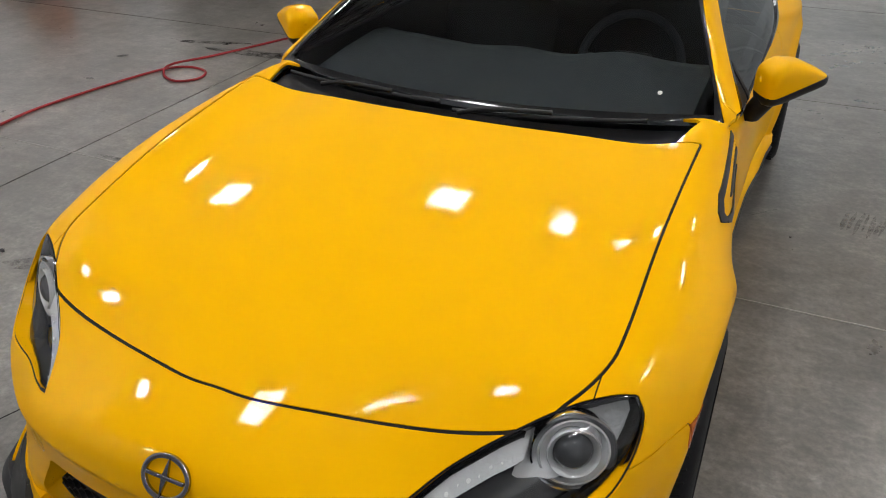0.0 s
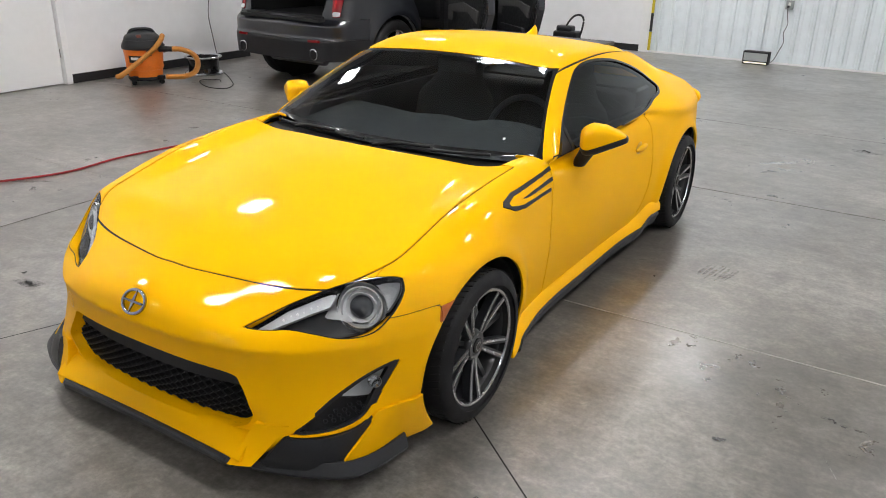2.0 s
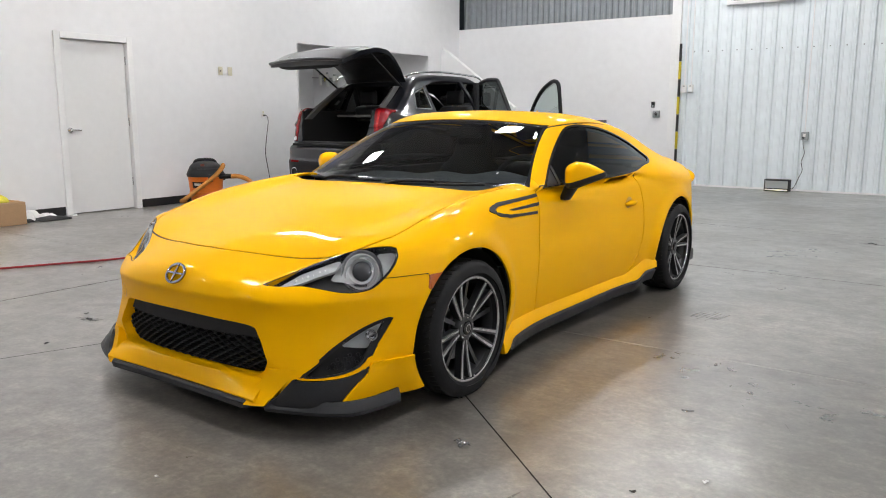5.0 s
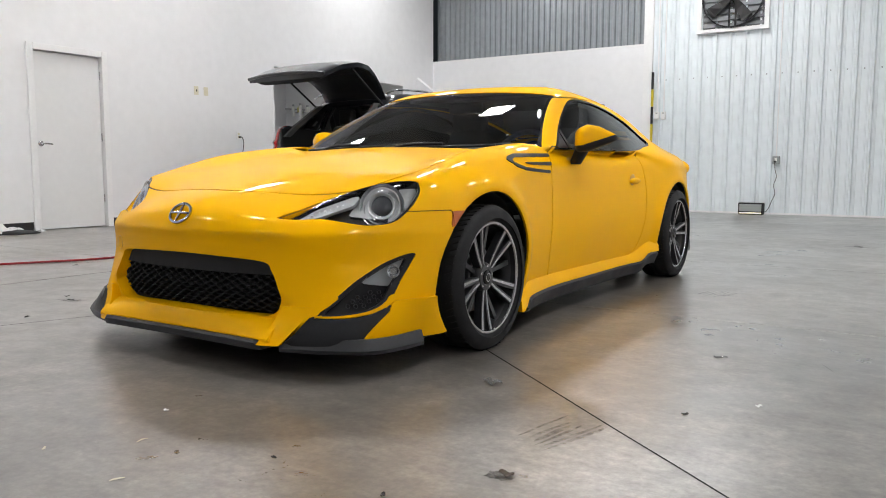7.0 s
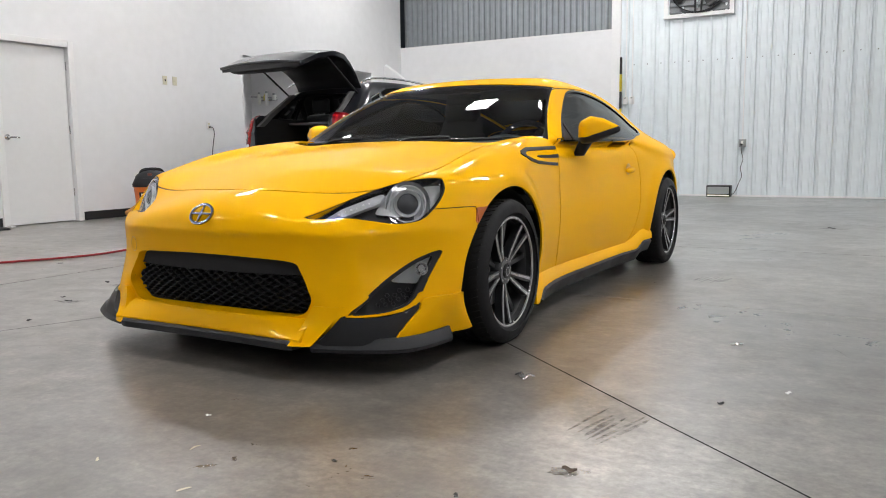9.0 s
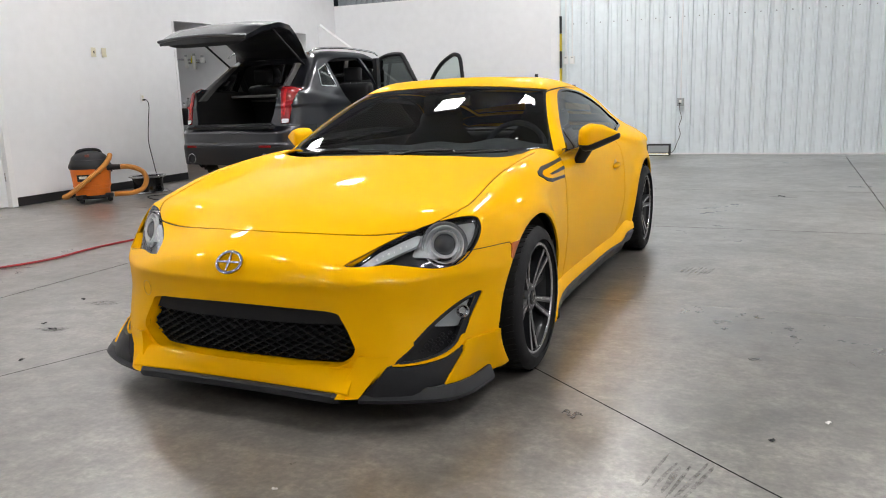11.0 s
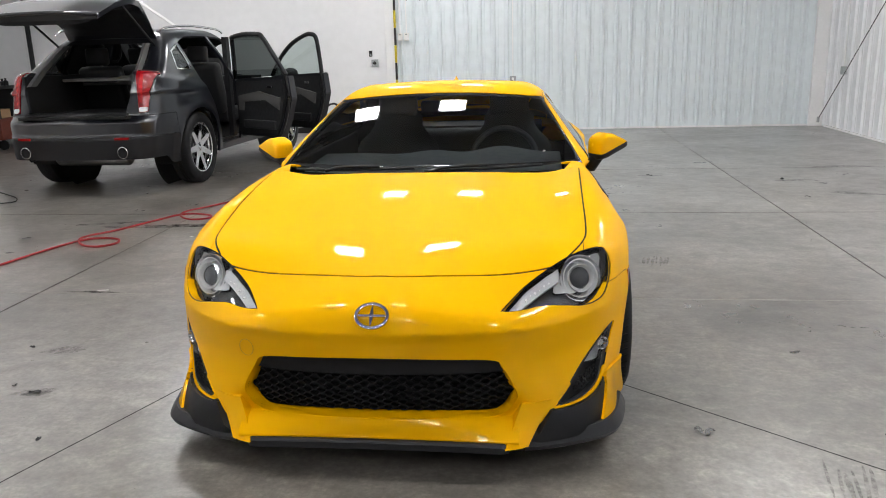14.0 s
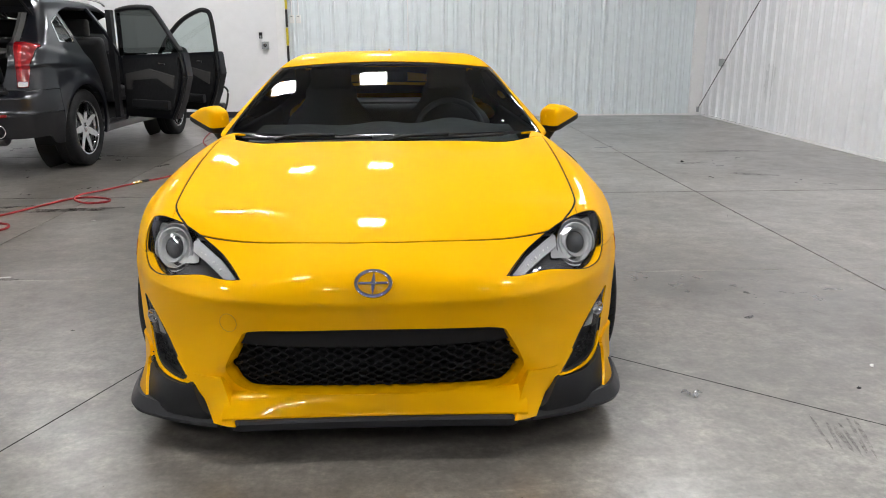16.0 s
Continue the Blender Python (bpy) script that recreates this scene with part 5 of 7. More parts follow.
for sx in (1, -1):
    bm = bmesh.new()
    bmesh.ops.create_uvsphere(bm, u_segments=20, v_segments=12, radius=1, matrix=Matrix.Translation((sx * 0.70, 3.14, 0.735)) @ Matrix.Diagonal((0.115, 0.10, 0.065, 1)))
    part("tail_lamp", bm, YELLOW, CAR, "yellow-wrapped tail lamp", smooth=60)

sticker = part("sticker", prism([(0.007 * math.cos(q), 0.008 * math.sin(q)) for q in np.linspace(0, 2 * math.pi, 12, endpoint=False)], 0.0008), PAPER, CAR, "small round pale windshield sticker")
sticker.matrix_basis = Matrix.Translation(on_screen(0.57, 0.893, 0.004)) @ Matrix.Rotation(radians(28), 4, "X")

# cabin: dashboard, wheel, seats
dash = []
for x in np.linspace(-0.66, 0.66, 45):
    hump = 0.045 * bell(x, 0.34, 0.16) + 0.030 * bell(x, -0.02, 0.15) + 0.012 * bell(x, -0.4, 0.2)
    y = 0.80 + 0.28 * x * x
    dash.append([(x, y - 0.15, 0.80), (x, y + 0.10, 0.822 + hump * 0.4), (x, y + 0.32, 0.83 + hump), (x, y + 0.42, 0.815 + hump * 0.8), (x, y + 0.46, 0.76), (x, y + 0.45, 0.55), (x, y + 0.1, 0.55)])
part("dashboard", sweep(dash), DASH, CAR, "dark grey moulded dashboard", smooth=50)
bm = bmesh.new()
tp = [Vector((0.185 * math.cos(q), 0, 0.185 * math.sin(q))) for q in np.linspace(0, 2 * math.pi, 40)]
sw = part("steering_wheel", tube(tp, 0.016, 10, bm=bm, raw=True), DASH, CAR, "dark leather steering wheel", smooth=60)
sw.location, sw.rotation_euler = (0.35, 1.36, 0.775), (radians(-24), 0, 0)
hub = box((0.15, 0.04, 0.10), (0, 0.015, 0), 0.02)
for q in (0.1, math.pi - 0.1, -math.pi / 2):
    rod((0, 0.01, 0), (0.18 * math.cos(q), 0.0, 0.18 * math.sin(q)), 0.014, bm=hub)
part("wheel_hub", hub, INTERIOR, sw, smooth=40)


def seat(x, y):
    root = new("seat")
    root.parent = CAR
    root["label"] = "black cloth bucket seat"
    root.location = (x, y, 0)
    part("cushion", box((0.50, 0.50, 0.16), (0, 0, 0.36), 0.05, segments=4), INTERIOR, root, smooth=50)
    back = []
    for k in np.linspace(0, 1, 14):
        z = 0.40 + 0.62 * k
        w = 0.25 + 0.02 * math.sin(k * 2.2) - 0.11 * step(0.62, 0.85, k) - 0.03 * step(0.92, 1.0, k)
        yb = 0.22 + 0.20 * k
        back.append([(w * c, yb + 0.065 * s * (1 - 0.4 * k), z) for c, s in [(math.cos(q) * (1 if abs(math.cos(q)) < 0.5 else 1), math.sin(q)) for q in np.linspace(0, 2 * math.pi, 20, endpoint=False)]])
    part("backrest", sweep(back), INTERIOR, root, smooth=50)
    for sx in (-1, 1):
        part("rest_post", rod((sx * 0.055, 0.38, 0.93), (sx * 0.055, 0.40, 1.0), 0.005), CHROME, root)
    hr = part("headrest", box((0.25, 0.09, 0.14), (0, 0.41, 1.045), 0.035, segments=4), INTERIOR, root, smooth=50)
    return root


for sx in (1, -1):
    seat(sx * 0.36, 1.55)
part("rear_bench", box((1.1, 0.2, 0.45), (0, 2.52, 0.62), 0.06, segments=3), INTERIOR, CAR, "black rear bench back", smooth=50)
part("parcel_shelf", box((1.15, 0.42, 0.03), (0, 2.72, 0.845), 0.01), INTERIOR, CAR)
part("cabin_floor", box((1.4, 2.1, 0.04), (0, 1.75, 0.22)), INTERIOR, CAR)
for sx in (1, -1):
    part("door_card", box((0.03, 1.5, 0.53), (sx * 0.745, 1.6, 0.575), 0.01), INTERIOR, CAR)
part("inner_mirror", box((0.23, 0.03, 0.065), (0, 1.30, 1.085), 0.02, segments=3), INTERIOR, WINDSHIELD, "black inner mirror", smooth=50)
part("headliner", box((0.95, 0.9, 0.02), (0, 1.85, 1.145), 0.005), INTERIOR, CAR)
part("underbody", box((1.3, 3.6, 0.03), (0, 1.25, 0.16)), DARK, CAR)

# ---- dark grey SUV with its hatch and doors open: x across, y forward from the rear axle ----
SUV = thing("suv_car", pose(-3.925, 7.77, 0, 0, 0, -2.6) @ Matrix.Diagonal((1.0, 1.02, 1.045, 1)), "dark grey SUV with open hatch and open side doors", "car")
S_WIDTH = spline((-1.05, 0.72), (-0.8, 0.815), (-0.4, 0.905), (0, 0.952), (0.8, 0.935), (1.8, 0.935), (2.8, 0.95), (3.2, 0.91), (3.6, 0.80))
S_TUCK = spline((0.2, 0.05), (0.45, 0.012), (0.75, 0.0), (0.95, 0.015), (1.15, 0.06))
S_BELT = spline((-1.1, 1.255), (-0.5, 1.22), (-0.1, 1.15), (1.0, 1.08), (2.0, 1.04), (2.9, 1.0), (3.5, 0.9))
S_ROOF = spline((-1.0, 1.50), (-0.3, 1.565), (0.2, 1.63), (1.0, 1.655), (1.7, 1.60), (2.3, 1.40))


def suv_body(p):
    x, y, z = np.abs(p[..., 0]), p[..., 1], p[..., 2]
    arch = sum(0.02 * bell(np.hypot(y - w, z - 0.383), 0.45, 0.06) for w in (0, 2.807))
    side = x - (S_WIDTH(y) - S_TUCK(z) + arch)
    top = z - (S_BELT(y) - 0.05 * x * x)
    tail = -0.965 + 0.16 * x * x + 0.085 * step(0.72, 0.80, z) + 0.20 * np.maximum(z - 0.72, 0) - 0.03 * step(0.62, 0.56, z) - y
    nose = y - (3.72 - 0.3 * x * x)
    low = smax(smax(smax(smax(side, top, 0.08), tail, 0.12), nose, 0.25), 0.26 - z, 0.04)
    wall = x - (0.925 - 0.46 * (z - 1.0) - 0.2 * (z - 1.0) ** 2 - 0.075 * (1 - step(-0.95, -0.05, y)))
    roof = z - (S_ROOF(y) - 0.06 * x * x)
    back = (-0.775 + 0.12 * x * x + 1.45 * (z - 1.03) - y) * 0.55
    front = (y - (2.05 - 0.15 * x * x - 1.55 * (z - 1.2))) * 0.55
    high = smax(smax(smax(smax(wall * 0.9, roof, 0.10), back, 0.05), front, 0.06), 1.0 - z, 0.03)
    return smin(low, high, 0.03)


turns = np.concatenate([np.linspace(-0.9, 0.5, 56, endpoint=False), np.linspace(0.5, 1.35, 50, endpoint=False), np.linspace(1.35, math.pi / 2, 12, endpoint=False)])
turns = np.concatenate([turns, math.pi - turns[::-1], np.linspace(math.pi + 0.9, 2 * math.pi - 0.9, 8)[1:-1]])
sh = Hull(suv_body, *skin(suv_body, np.concatenate([np.linspace(-0.55, 0.9, 110, endpoint=False), np.linspace(0.9, 3.2, 80)]), turns, 70, -0.55, 3.2, 0.85))
for w in (0, 2.807):
    sh.cut(lambda x, y, z: np.maximum(np.hypot(y - w, z - 0.383) - 0.425, 0.55 - x))
sh.cut(lambda x, y, z: z - 0.285 - 0.085 * (1 - step(-0.62, -0.5, y)))
HATCH = outline([(-0.3, 0.81, 1), (0.48, 0.81), (0.555, 0.85), (0.605, 1.05), (0.595, 1.20), (0.535, 1.42), (0.48, 1.515), (0.30, 1.535), (-0.3, 1.54, 1)])
sh.cut(lambda x, y, z: np.maximum(inside(two(x, z), HATCH), y - 0.10))
QUARTER = outline([(-0.16, 1.21, 1), (-0.07, 1.40, 1), (0.16, 1.475, 1), (0.16, 1.20, 1)], smooth=False)
g = sh.cut(lambda x, y, z: np.maximum(inside(two(y, z), QUARTER), 0.4 - x))
pane, ring = sh.part_of(g, lambda x, y, z: inside(two(y, z), QUARTER) + 0.012)
sh.both("quarter_window", pane, TINTED_GLASS, SUV, "dark quarter window", thick=0.0, depth=0.006)
sh.both("quarter_trim", ring, CHROME, SUV, "chrome window trim", depth=-0.002)
REAR_DOOR = outline([(0.22, 1.49, 1), (0.24, 1.10), (0.40, 0.80), (0.48, 0.55), (0.56, 0.36, 1), (1.13, 0.36, 1), (1.10, 1.10), (1.00, 1.56, 1), (0.5, 1.55)])
FRONT_DOOR = outline([(1.18, 0.36, 1), (2.22, 0.36, 1), (2.28, 0.75), (2.22, 1.05), (1.75, 1.38), (1.42, 1.53), (1.06, 1.56, 1), (1.15, 1.10)])
openings = lambda y, z: np.minimum(inside(two(y, z), REAR_DOOR), inside(two(y, z), FRONT_DOOR))
door_skin = sh.cut(lambda x, y, z: np.maximum(openings(y, z), 0.4 - x), 0.006)
_, left_doors = sides(sh.v, door_skin)
LEFT_GLASS = outline([(0.18, 1.14, 1), (0.22, 1.46), (0.6, 1.53), (1.35, 1.51), (1.75, 1.33), (2.05, 1.12, 1)])
left_glass, left_doors = sh.part_of(left_doors, lambda x, y, z: inside(two(y, z), LEFT_GLASS))
sh.put("left_doors", left_doors, SUV_GREY, SUV)
sh.put("left_window", left_glass, CLEAR_GLASS, SUV, thick=0.0, depth=0.005)
g = sh.cut(lambda x, y, z: np.maximum(np.maximum(x - 0.70 + 0.35 * (z - 1.2), 1.09 - z), np.maximum(1.25 - y, z - 1.60 + 0.1 * x * x)))
sh.put("windshield", g, CLEAR_GLASS, SUV, thick=0.0, depth=0.005)
TAIL = outline([(0.676, 0.812, 1), (0.664, 1.02), (0.640, 1.222, 1), (0.72, 1.230), (0.81, 1.228, 1), (0.795, 1.08), (0.778, 0.94), (0.768, 0.812, 1)])
in_tail = lambda x, y, z: np.maximum(inside(two(x, z), TAIL), y + 0.50)
tail_t = sh.cut(in_tail, 0.005)
for sx, tri in zip((1, -1), sides(sh.v, tail_t)):
    tail = sh.put("tail_lamp", tri, RED_LENS, SUV, "tall red tail lamp", thick=0.03, depth=-0.008)
    core, _ = sh.part_of(tri, lambda x, y, z: np.maximum(np.abs(x - 0.705 + 0.03 * (z - 1.0)) - 0.014, np.maximum(0.90 - z, z - 1.18)))
    sh.put("lamp_core", core, RED_BRIGHT, tail, thick=0.004, depth=-0.010)
    clear, _ = sh.part_of(tri, lambda x, y, z: np.maximum(in_tail(x, y, z) + 0.008, z - 0.865))
    sh.put("clear_section", clear, FOG_SILVER, tail, "clear lower section", thick=0.004, depth=-0.010)
lower = sh.cut(lambda x, y, z: np.maximum(z - 0.585, y + 0.43), 0.004)
sh.put("bumper_lower", lower, BLACK_TRIM, SUV, "black plastic lower rear bumper", thick=0.02)
bump = sh.cut(lambda x, y, z: np.maximum(np.maximum(z - 0.79, y + 0.43), 0.45 - z), 0.005)
sh.put("rear_bumper", bump, SUV_GREY, SUV)
sh.put("body", sh.t, SUV_GREY, SUV, thick=0.03)
for sx in (1, -1):
    part("reflector", box((0.15, 0.02, 0.026), (sx * 0.55, -0.953, 0.575), 0.004, turn=Matrix.Rotation(sx * 0.14, 4, "Z")), RED_LENS, SUV, "red bumper reflector")
    ex = lathe([(0.055, -0.14), (0.058, 0.0), (0.052, 0.003), (0.048, -0.03), (0.046, -0.14)], 28)
    bmesh.ops.transform(ex, matrix=Matrix.Translation((sx * 0.55, -0.965, 0.44)) @ Matrix.Rotation(math.pi / 2, 4, "X"), verts=ex.verts)
    part("exhaust_tip", ex, CHROME, SUV, "round chrome exhaust tip", smooth=40)
    rail = part("roof_rail", tube([(sx * 0.62, -0.12, 1.585), (sx * 0.63, 0.05, 1.64), (sx * 0.63, 0.6, 1.668), (sx * 0.61, 1.3, 1.645), (sx * 0.60, 1.5, 1.605)], 0.012, 8), CHROME, SUV, "bright roof rail", smooth=50)
    for w in (0, 2.807):
        b = lathe([(0.42, -0.2), (0.424, 0.14)], 40, axis="x")
        bmesh.ops.delete(b, geom=[f for f in b.faces if f.calc_center_median().z < -0.12], context="FACES")
        b = lathe([(0.424, -0.2), (0, -0.2)], 40, axis="x", bm=b)
        bmesh.ops.transform(b, matrix=Matrix.Translation((sx * 0.77, w, 0.383)) @ Matrix.Diagonal((sx, 1, 1, 1)), verts=b.verts)
        part("wheel_liner", b, DARK, SUV, smooth=30)
# cargo room and cabin
for name, size, at, mat in (
    ("cargo_floor", (1.22, 1.25, 0.03), (0, -0.30, 0.775), DARK),
    ("cargo_side", (0.03, 1.05, 0.42), (0.615, -0.22, 0.97), DARK),
    ("cargo_side", (0.03, 1.05, 0.42), (-0.615, -0.22, 0.97), DARK),
    ("cargo_cover", (1.28, 0.05, 0.10), (0, 0.26, 1.10), LIGHT_TRIM),
    ("cabin_floor", (1.55, 2.0, 0.04), (0, 1.25, 0.36), SUV_LINING),
    ("sill_plate", (0.16, 1.9, 0.05), (0.80, 1.30, 0.36), BLACK_TRIM),
    ("pillar", (0.06, 0.10, 1.2), (0.80, 1.14, 0.95), BLACK_TRIM),
    ("dashboard", (1.5, 0.35, 0.35), (0, 2.15, 0.90), SUV_LINING),
    ("headliner", (1.10, 1.3, 0.02), (0, 0.78, 1.565), LIGHT_TRIM),
    ("underbody", (1.5, 3.9, 0.04), (0, 1.45, 0.37), DARK),
    ("hatch_sill", (1.16, 0.16, 0.03), (0, -0.78, 0.80), BLACK_TRIM),
):
    part(name, box(size, at, 0.008), mat, SUV)
for x, y in ((-0.38, 0.38), (0.38, 0.38), (-0.40, 1.30), (0.40, 1.30)):
    st = new("seat")
    st.parent = SUV
    st["label"] = "black leather seat with headrest"
    st.location = (x, y, 0)
    part("cushion", box((0.54, 0.52, 0.18), (0, 0.25, 0.62), 0.06, segments=3), SUV_LINING, st, smooth=50)
    part("backrest", box((0.52, 0.16, 0.62), (0, -0.03, 0.95), 0.06, turn=Matrix.Rotation(0.25, 4, "X"), segments=3), SUV_LINING, st, smooth=50)
    part("headrest", box((0.26, 0.10, 0.19), (0, -0.13, 1.36), 0.04, segments=3), SUV_LINING, st, smooth=50)
    for sx in (-0.05, 0.05):
        part("rest_post", rod((sx, -0.12, 1.2), (sx, -0.13, 1.32), 0.006), CHROME, st)
sw = part("steering_wheel", tube([Vector((0.18 * math.cos(q), 0, 0.18 * math.sin(q))) for q in np.linspace(0, 2 * math.pi, 30)], 0.014, 8, raw=True), SUV_LINING, SUV, smooth=60)
sw.location, sw.rotation_euler = (-0.38, 1.88, 1.02), (radians(25), 0, 0)

part("cargo_cover", box((1.12, 0.42, 0.03), (0, 0.02, 1.12), 0.01), LIGHT_TRIM, SUV, "grey roll-out cargo cover", smooth=40)

part("muffler", lathe([(0.0, -0.42), (0.075, -0.42), (0.09, -0.40), (0.09, 0.40), (0.075, 0.42), (0.0, 0.42)], 24, axis="x"), DISC, SUV, "grey steel muffler", smooth=40).location = (0, -0.62, 0.36)
for sx in (1, -1):
    part("pillar_trim", sweep([[(sx * (x - 0.02), y, z), (sx * (x + 0.015), y - 0.01, z), (sx * (x + 0.015), y + 0.09, z), (sx * (x - 0.03), y + 0.09, z)] for x, y, z in ((0.585, -0.72, 1.08), (0.565, -0.55, 1.22), (0.53, -0.36, 1.36), (0.49, -0.20, 1.48))]), DOOR_TRIM, SUV, "grey inner pillar lining", smooth=40)

# open hatch: outer shell, inner trim, window, struts, plate recess
hatch = new("hatch")
hatch.parent = SUV
hatch["label"] = "raised dark grey hatch door with tinted glass"
hatch_y = lambda k: -0.02 - 1.20 * k
hatch_z = lambda k: float(np.interp(k, [0, 0.08, 0.2, 0.35, 0.55, 0.78, 1], [1.535, 1.68, 1.80, 1.88, 1.895, 1.845, 1.735]))
hatch_w = lambda k: 0.53 + 0.14 * step(0.0, 0.6, k) - 0.03 * step(0.8, 1, k)
sec_out, trim = [], []
for k in np.linspace(0, 1, 24):
    w, y, z = hatch_w(k), hatch_y(k), hatch_z(k)
    sec_out.append([(w * c, y - 0.06 * k * (1 - c * c), z + 0.035 * (1 - abs(c) ** 3)) for c in np.linspace(-1, 1, 17)] + [(w * c * 0.97, y + 0.03 * (1 - k), z - 0.05) for c in np.linspace(1, -1, 9)])
    if 0.02 < k < 0.98:
        d = 0.03 + 0.03 * step(0.5, 0.7, k)
        trim.append([(w * 0.93 * c, y + 0.05 * (1 - k), z - 0.045 - d * (1 - abs(c) ** 6)) for c in np.linspace(-1, 1, 13)] + [(w * 0.85, y, z - 0.03), (-w * 0.85, y, z - 0.03)])
shell = part("hatch_shell", sweep(sec_out), SUV_GREY, hatch, smooth=45)
part("hatch_trim", sweep(trim), BLACK_TRIM, hatch, "black inner hatch lining", smooth=45)
part("hatch_lip", tube([(-0.64, -1.22, 1.73), (-0.32, -1.265, 1.75), (0, -1.28, 1.755), (0.32, -1.265, 1.75), (0.64, -1.22, 1.73)], 0.018, 8), SUV_GREY, hatch, smooth=50)
part("hatch_handle", box((0.36, 0.06, 0.04), (0, -1.16, 1.74), 0.01), BLACK_TRIM, hatch)
part("plate_recess", box((0.42, 0.14, 0.012), (0, -1.05, 1.84), 0.004, turn=Matrix.Rotation(radians(24), 4, "X")), GLOSS_BLACK, hatch)
part("hatch_moulding", box((0.5, 0.03, 0.014), (0, -0.93, 1.886), 0.005, turn=Matrix.Rotation(radians(18), 4, "X")), CHROME, hatch, "chrome moulding over the plate recess")
for sx in (1, -1):
    part("gas_strut", rod((sx * 0.57, -0.14, 1.46), (sx * 0.59, -0.72, 1.83), 0.012), BLACK_TRIM, SUV, "black gas strut")


# open side doors, hinged at their front edge
def suv_door(name, hinge, turn, length, high_front, high_back):
    root = new(name)
    root.parent = SUV
    root["label"] = "open SUV side door with light grey inner trim"
    root.matrix_basis = Matrix.Translation(hinge) @ Matrix.Rotation(radians(turn), 4, "Z")
    # local: length runs back along -y from the hinge, outer skin towards +x
    low = [(0.0, 0.40), (0.0, 1.06), (-length, 1.10), (-length - 0.04, 0.85), (-length + 0.06, 0.62), (-length + 0.20, 0.40)]
    zoom = Matrix(((0, 0, 1, 0), (1, 0, 0, 0), (0, 1, 0, 0), (0, 0, 0, 1)))
    part("door_shell", prism(low, 0.10, Matrix.Translation((-0.02, 0, 0)) @ zoom, 0.012), SUV_GREY, root, smooth=30)
    card = [(-0.04, 0.44), (-0.04, 1.03), (-length + 0.05, 1.06), (-length + 0.03, 0.86), (-length + 0.12, 0.62), (-length + 0.24, 0.45)]
    part("door_card", prism(card, 0.035, Matrix.Translation((-0.055, 0, 0)) @ zoom, 0.010), SUV_LINING, root, "black inner door lining", smooth=30)
    arm = [(-0.10, 0.70), (-0.10, 0.87), (-length * 0.5, 0.93), (-length + 0.10, 0.86), (-length + 0.14, 0.72), (-length * 0.62, 0.83), (-0.22, 0.80), (-0.2, 0.70)]
    part("arm_trim", prism(arm, 0.02, Matrix.Translation((-0.072, 0, 0)) @ zoom, 0.006), DOOR_TRIM, root, "light grey armrest trim", smooth=30)
    part("door_pocket", box((0.05, length * 0.6, 0.10), (-0.075, -length * 0.5, 0.55), 0.02), SUV_LINING, root)
    part("pull_handle", box((0.02, 0.10, 0.025), (-0.075, -length + 0.28, 0.98), 0.006), CHROME, root)
    fr = [(-0.02, 0, 1.06), (-0.02, -0.005, 1.30), (-0.03, -0.015, high_front - 0.03), (-0.04, -0.05, high_front), (-0.06, -length * 0.3, high_back), (-0.065, -length * 0.58, high_back - 0.01), (-0.06, -length * 0.66, high_back - 0.05), (-0.045, -length * 0.84, 1.30), (-0.03, -length * 0.99, 1.11)]
    if high_front < 1.3:
        fr = [(-0.02, 0, 1.06), (-0.035, -length * 0.22, 1.28), (-0.055, -length * 0.48, 1.45), (-0.065, -length * 0.76, high_back - 0.01), (-0.068, -length * 0.90, high_back), (-0.055, -length * 0.965, high_back - 0.05), (-0.04, -length * 0.985, 1.32), (-0.03, -length, 1.10)]
    part("window_frame", tube(fr, 0.027, 8, 5), BLACK_TRIM, root, smooth=50)
    pts = smooth_path(fr, 5)
    b = bmesh.new()
    b.faces.new([b.verts.new((-0.045, q[1], q[2])) for q in pts])
    part("door_window", b, DOOR_GLASS if high_front < 1.3 else SUV_GLASS, root, "pale tinted door window" if high_front < 1.3 else "dark tinted door window")
    part("seal", tube([(-0.03, -length * 0.97, 1.10), (-0.03, -length - 0.01, 0.85), (-0.03, -length + 0.08, 0.60), (-0.03, -length + 0.22, 0.40)], 0.018, 8), BLACK_TRIM, root, smooth=50)
    return root


suv_door("rear_door", (0.935, 1.08, 0), 58, 1.05, 1.54, 1.565)
fd = suv_door("front_door", (0.955, 2.26, 0), 54, 1.18, 1.2, 1.56)
bm = bmesh.new()
bmesh.ops.create_uvsphere(bm, u_segments=20, v_segments=12, radius=1, matrix=Matrix.Translation((0.20, -0.12, 1.08)) @ Matrix.Diagonal((0.12, 0.06, 0.075, 1)))
part("door_mirror", bm, BLACK_TRIM, fd, "black SUV door mirror", smooth=60)
first = {}
for w in (0, 2.807):
    for sx in (1, -1):
        wheel = new("wheel")
        wheel.parent = SUV
        wheel["label"] = "large chrome multi-spoke wheel"
        wheel.location = (sx * 0.83, w, 0.380)
        wheel.rotation_euler = (radians(25 if w else 0), 0, 0 if sx > 0 else math.pi)
        if first:
            for o in first["parts"]:
                c = o.copy()
                scene.collection.objects.link(c)
                c.parent = wheel
                for ch in o.children:
                    d = ch.copy()
                    scene.collection.objects.link(d)
                    d.parent = c
        else:
            wheel_parts(wheel, 0.380, 0.262, chrome=True, count=7)
            first["parts"] = list(wheel.children)

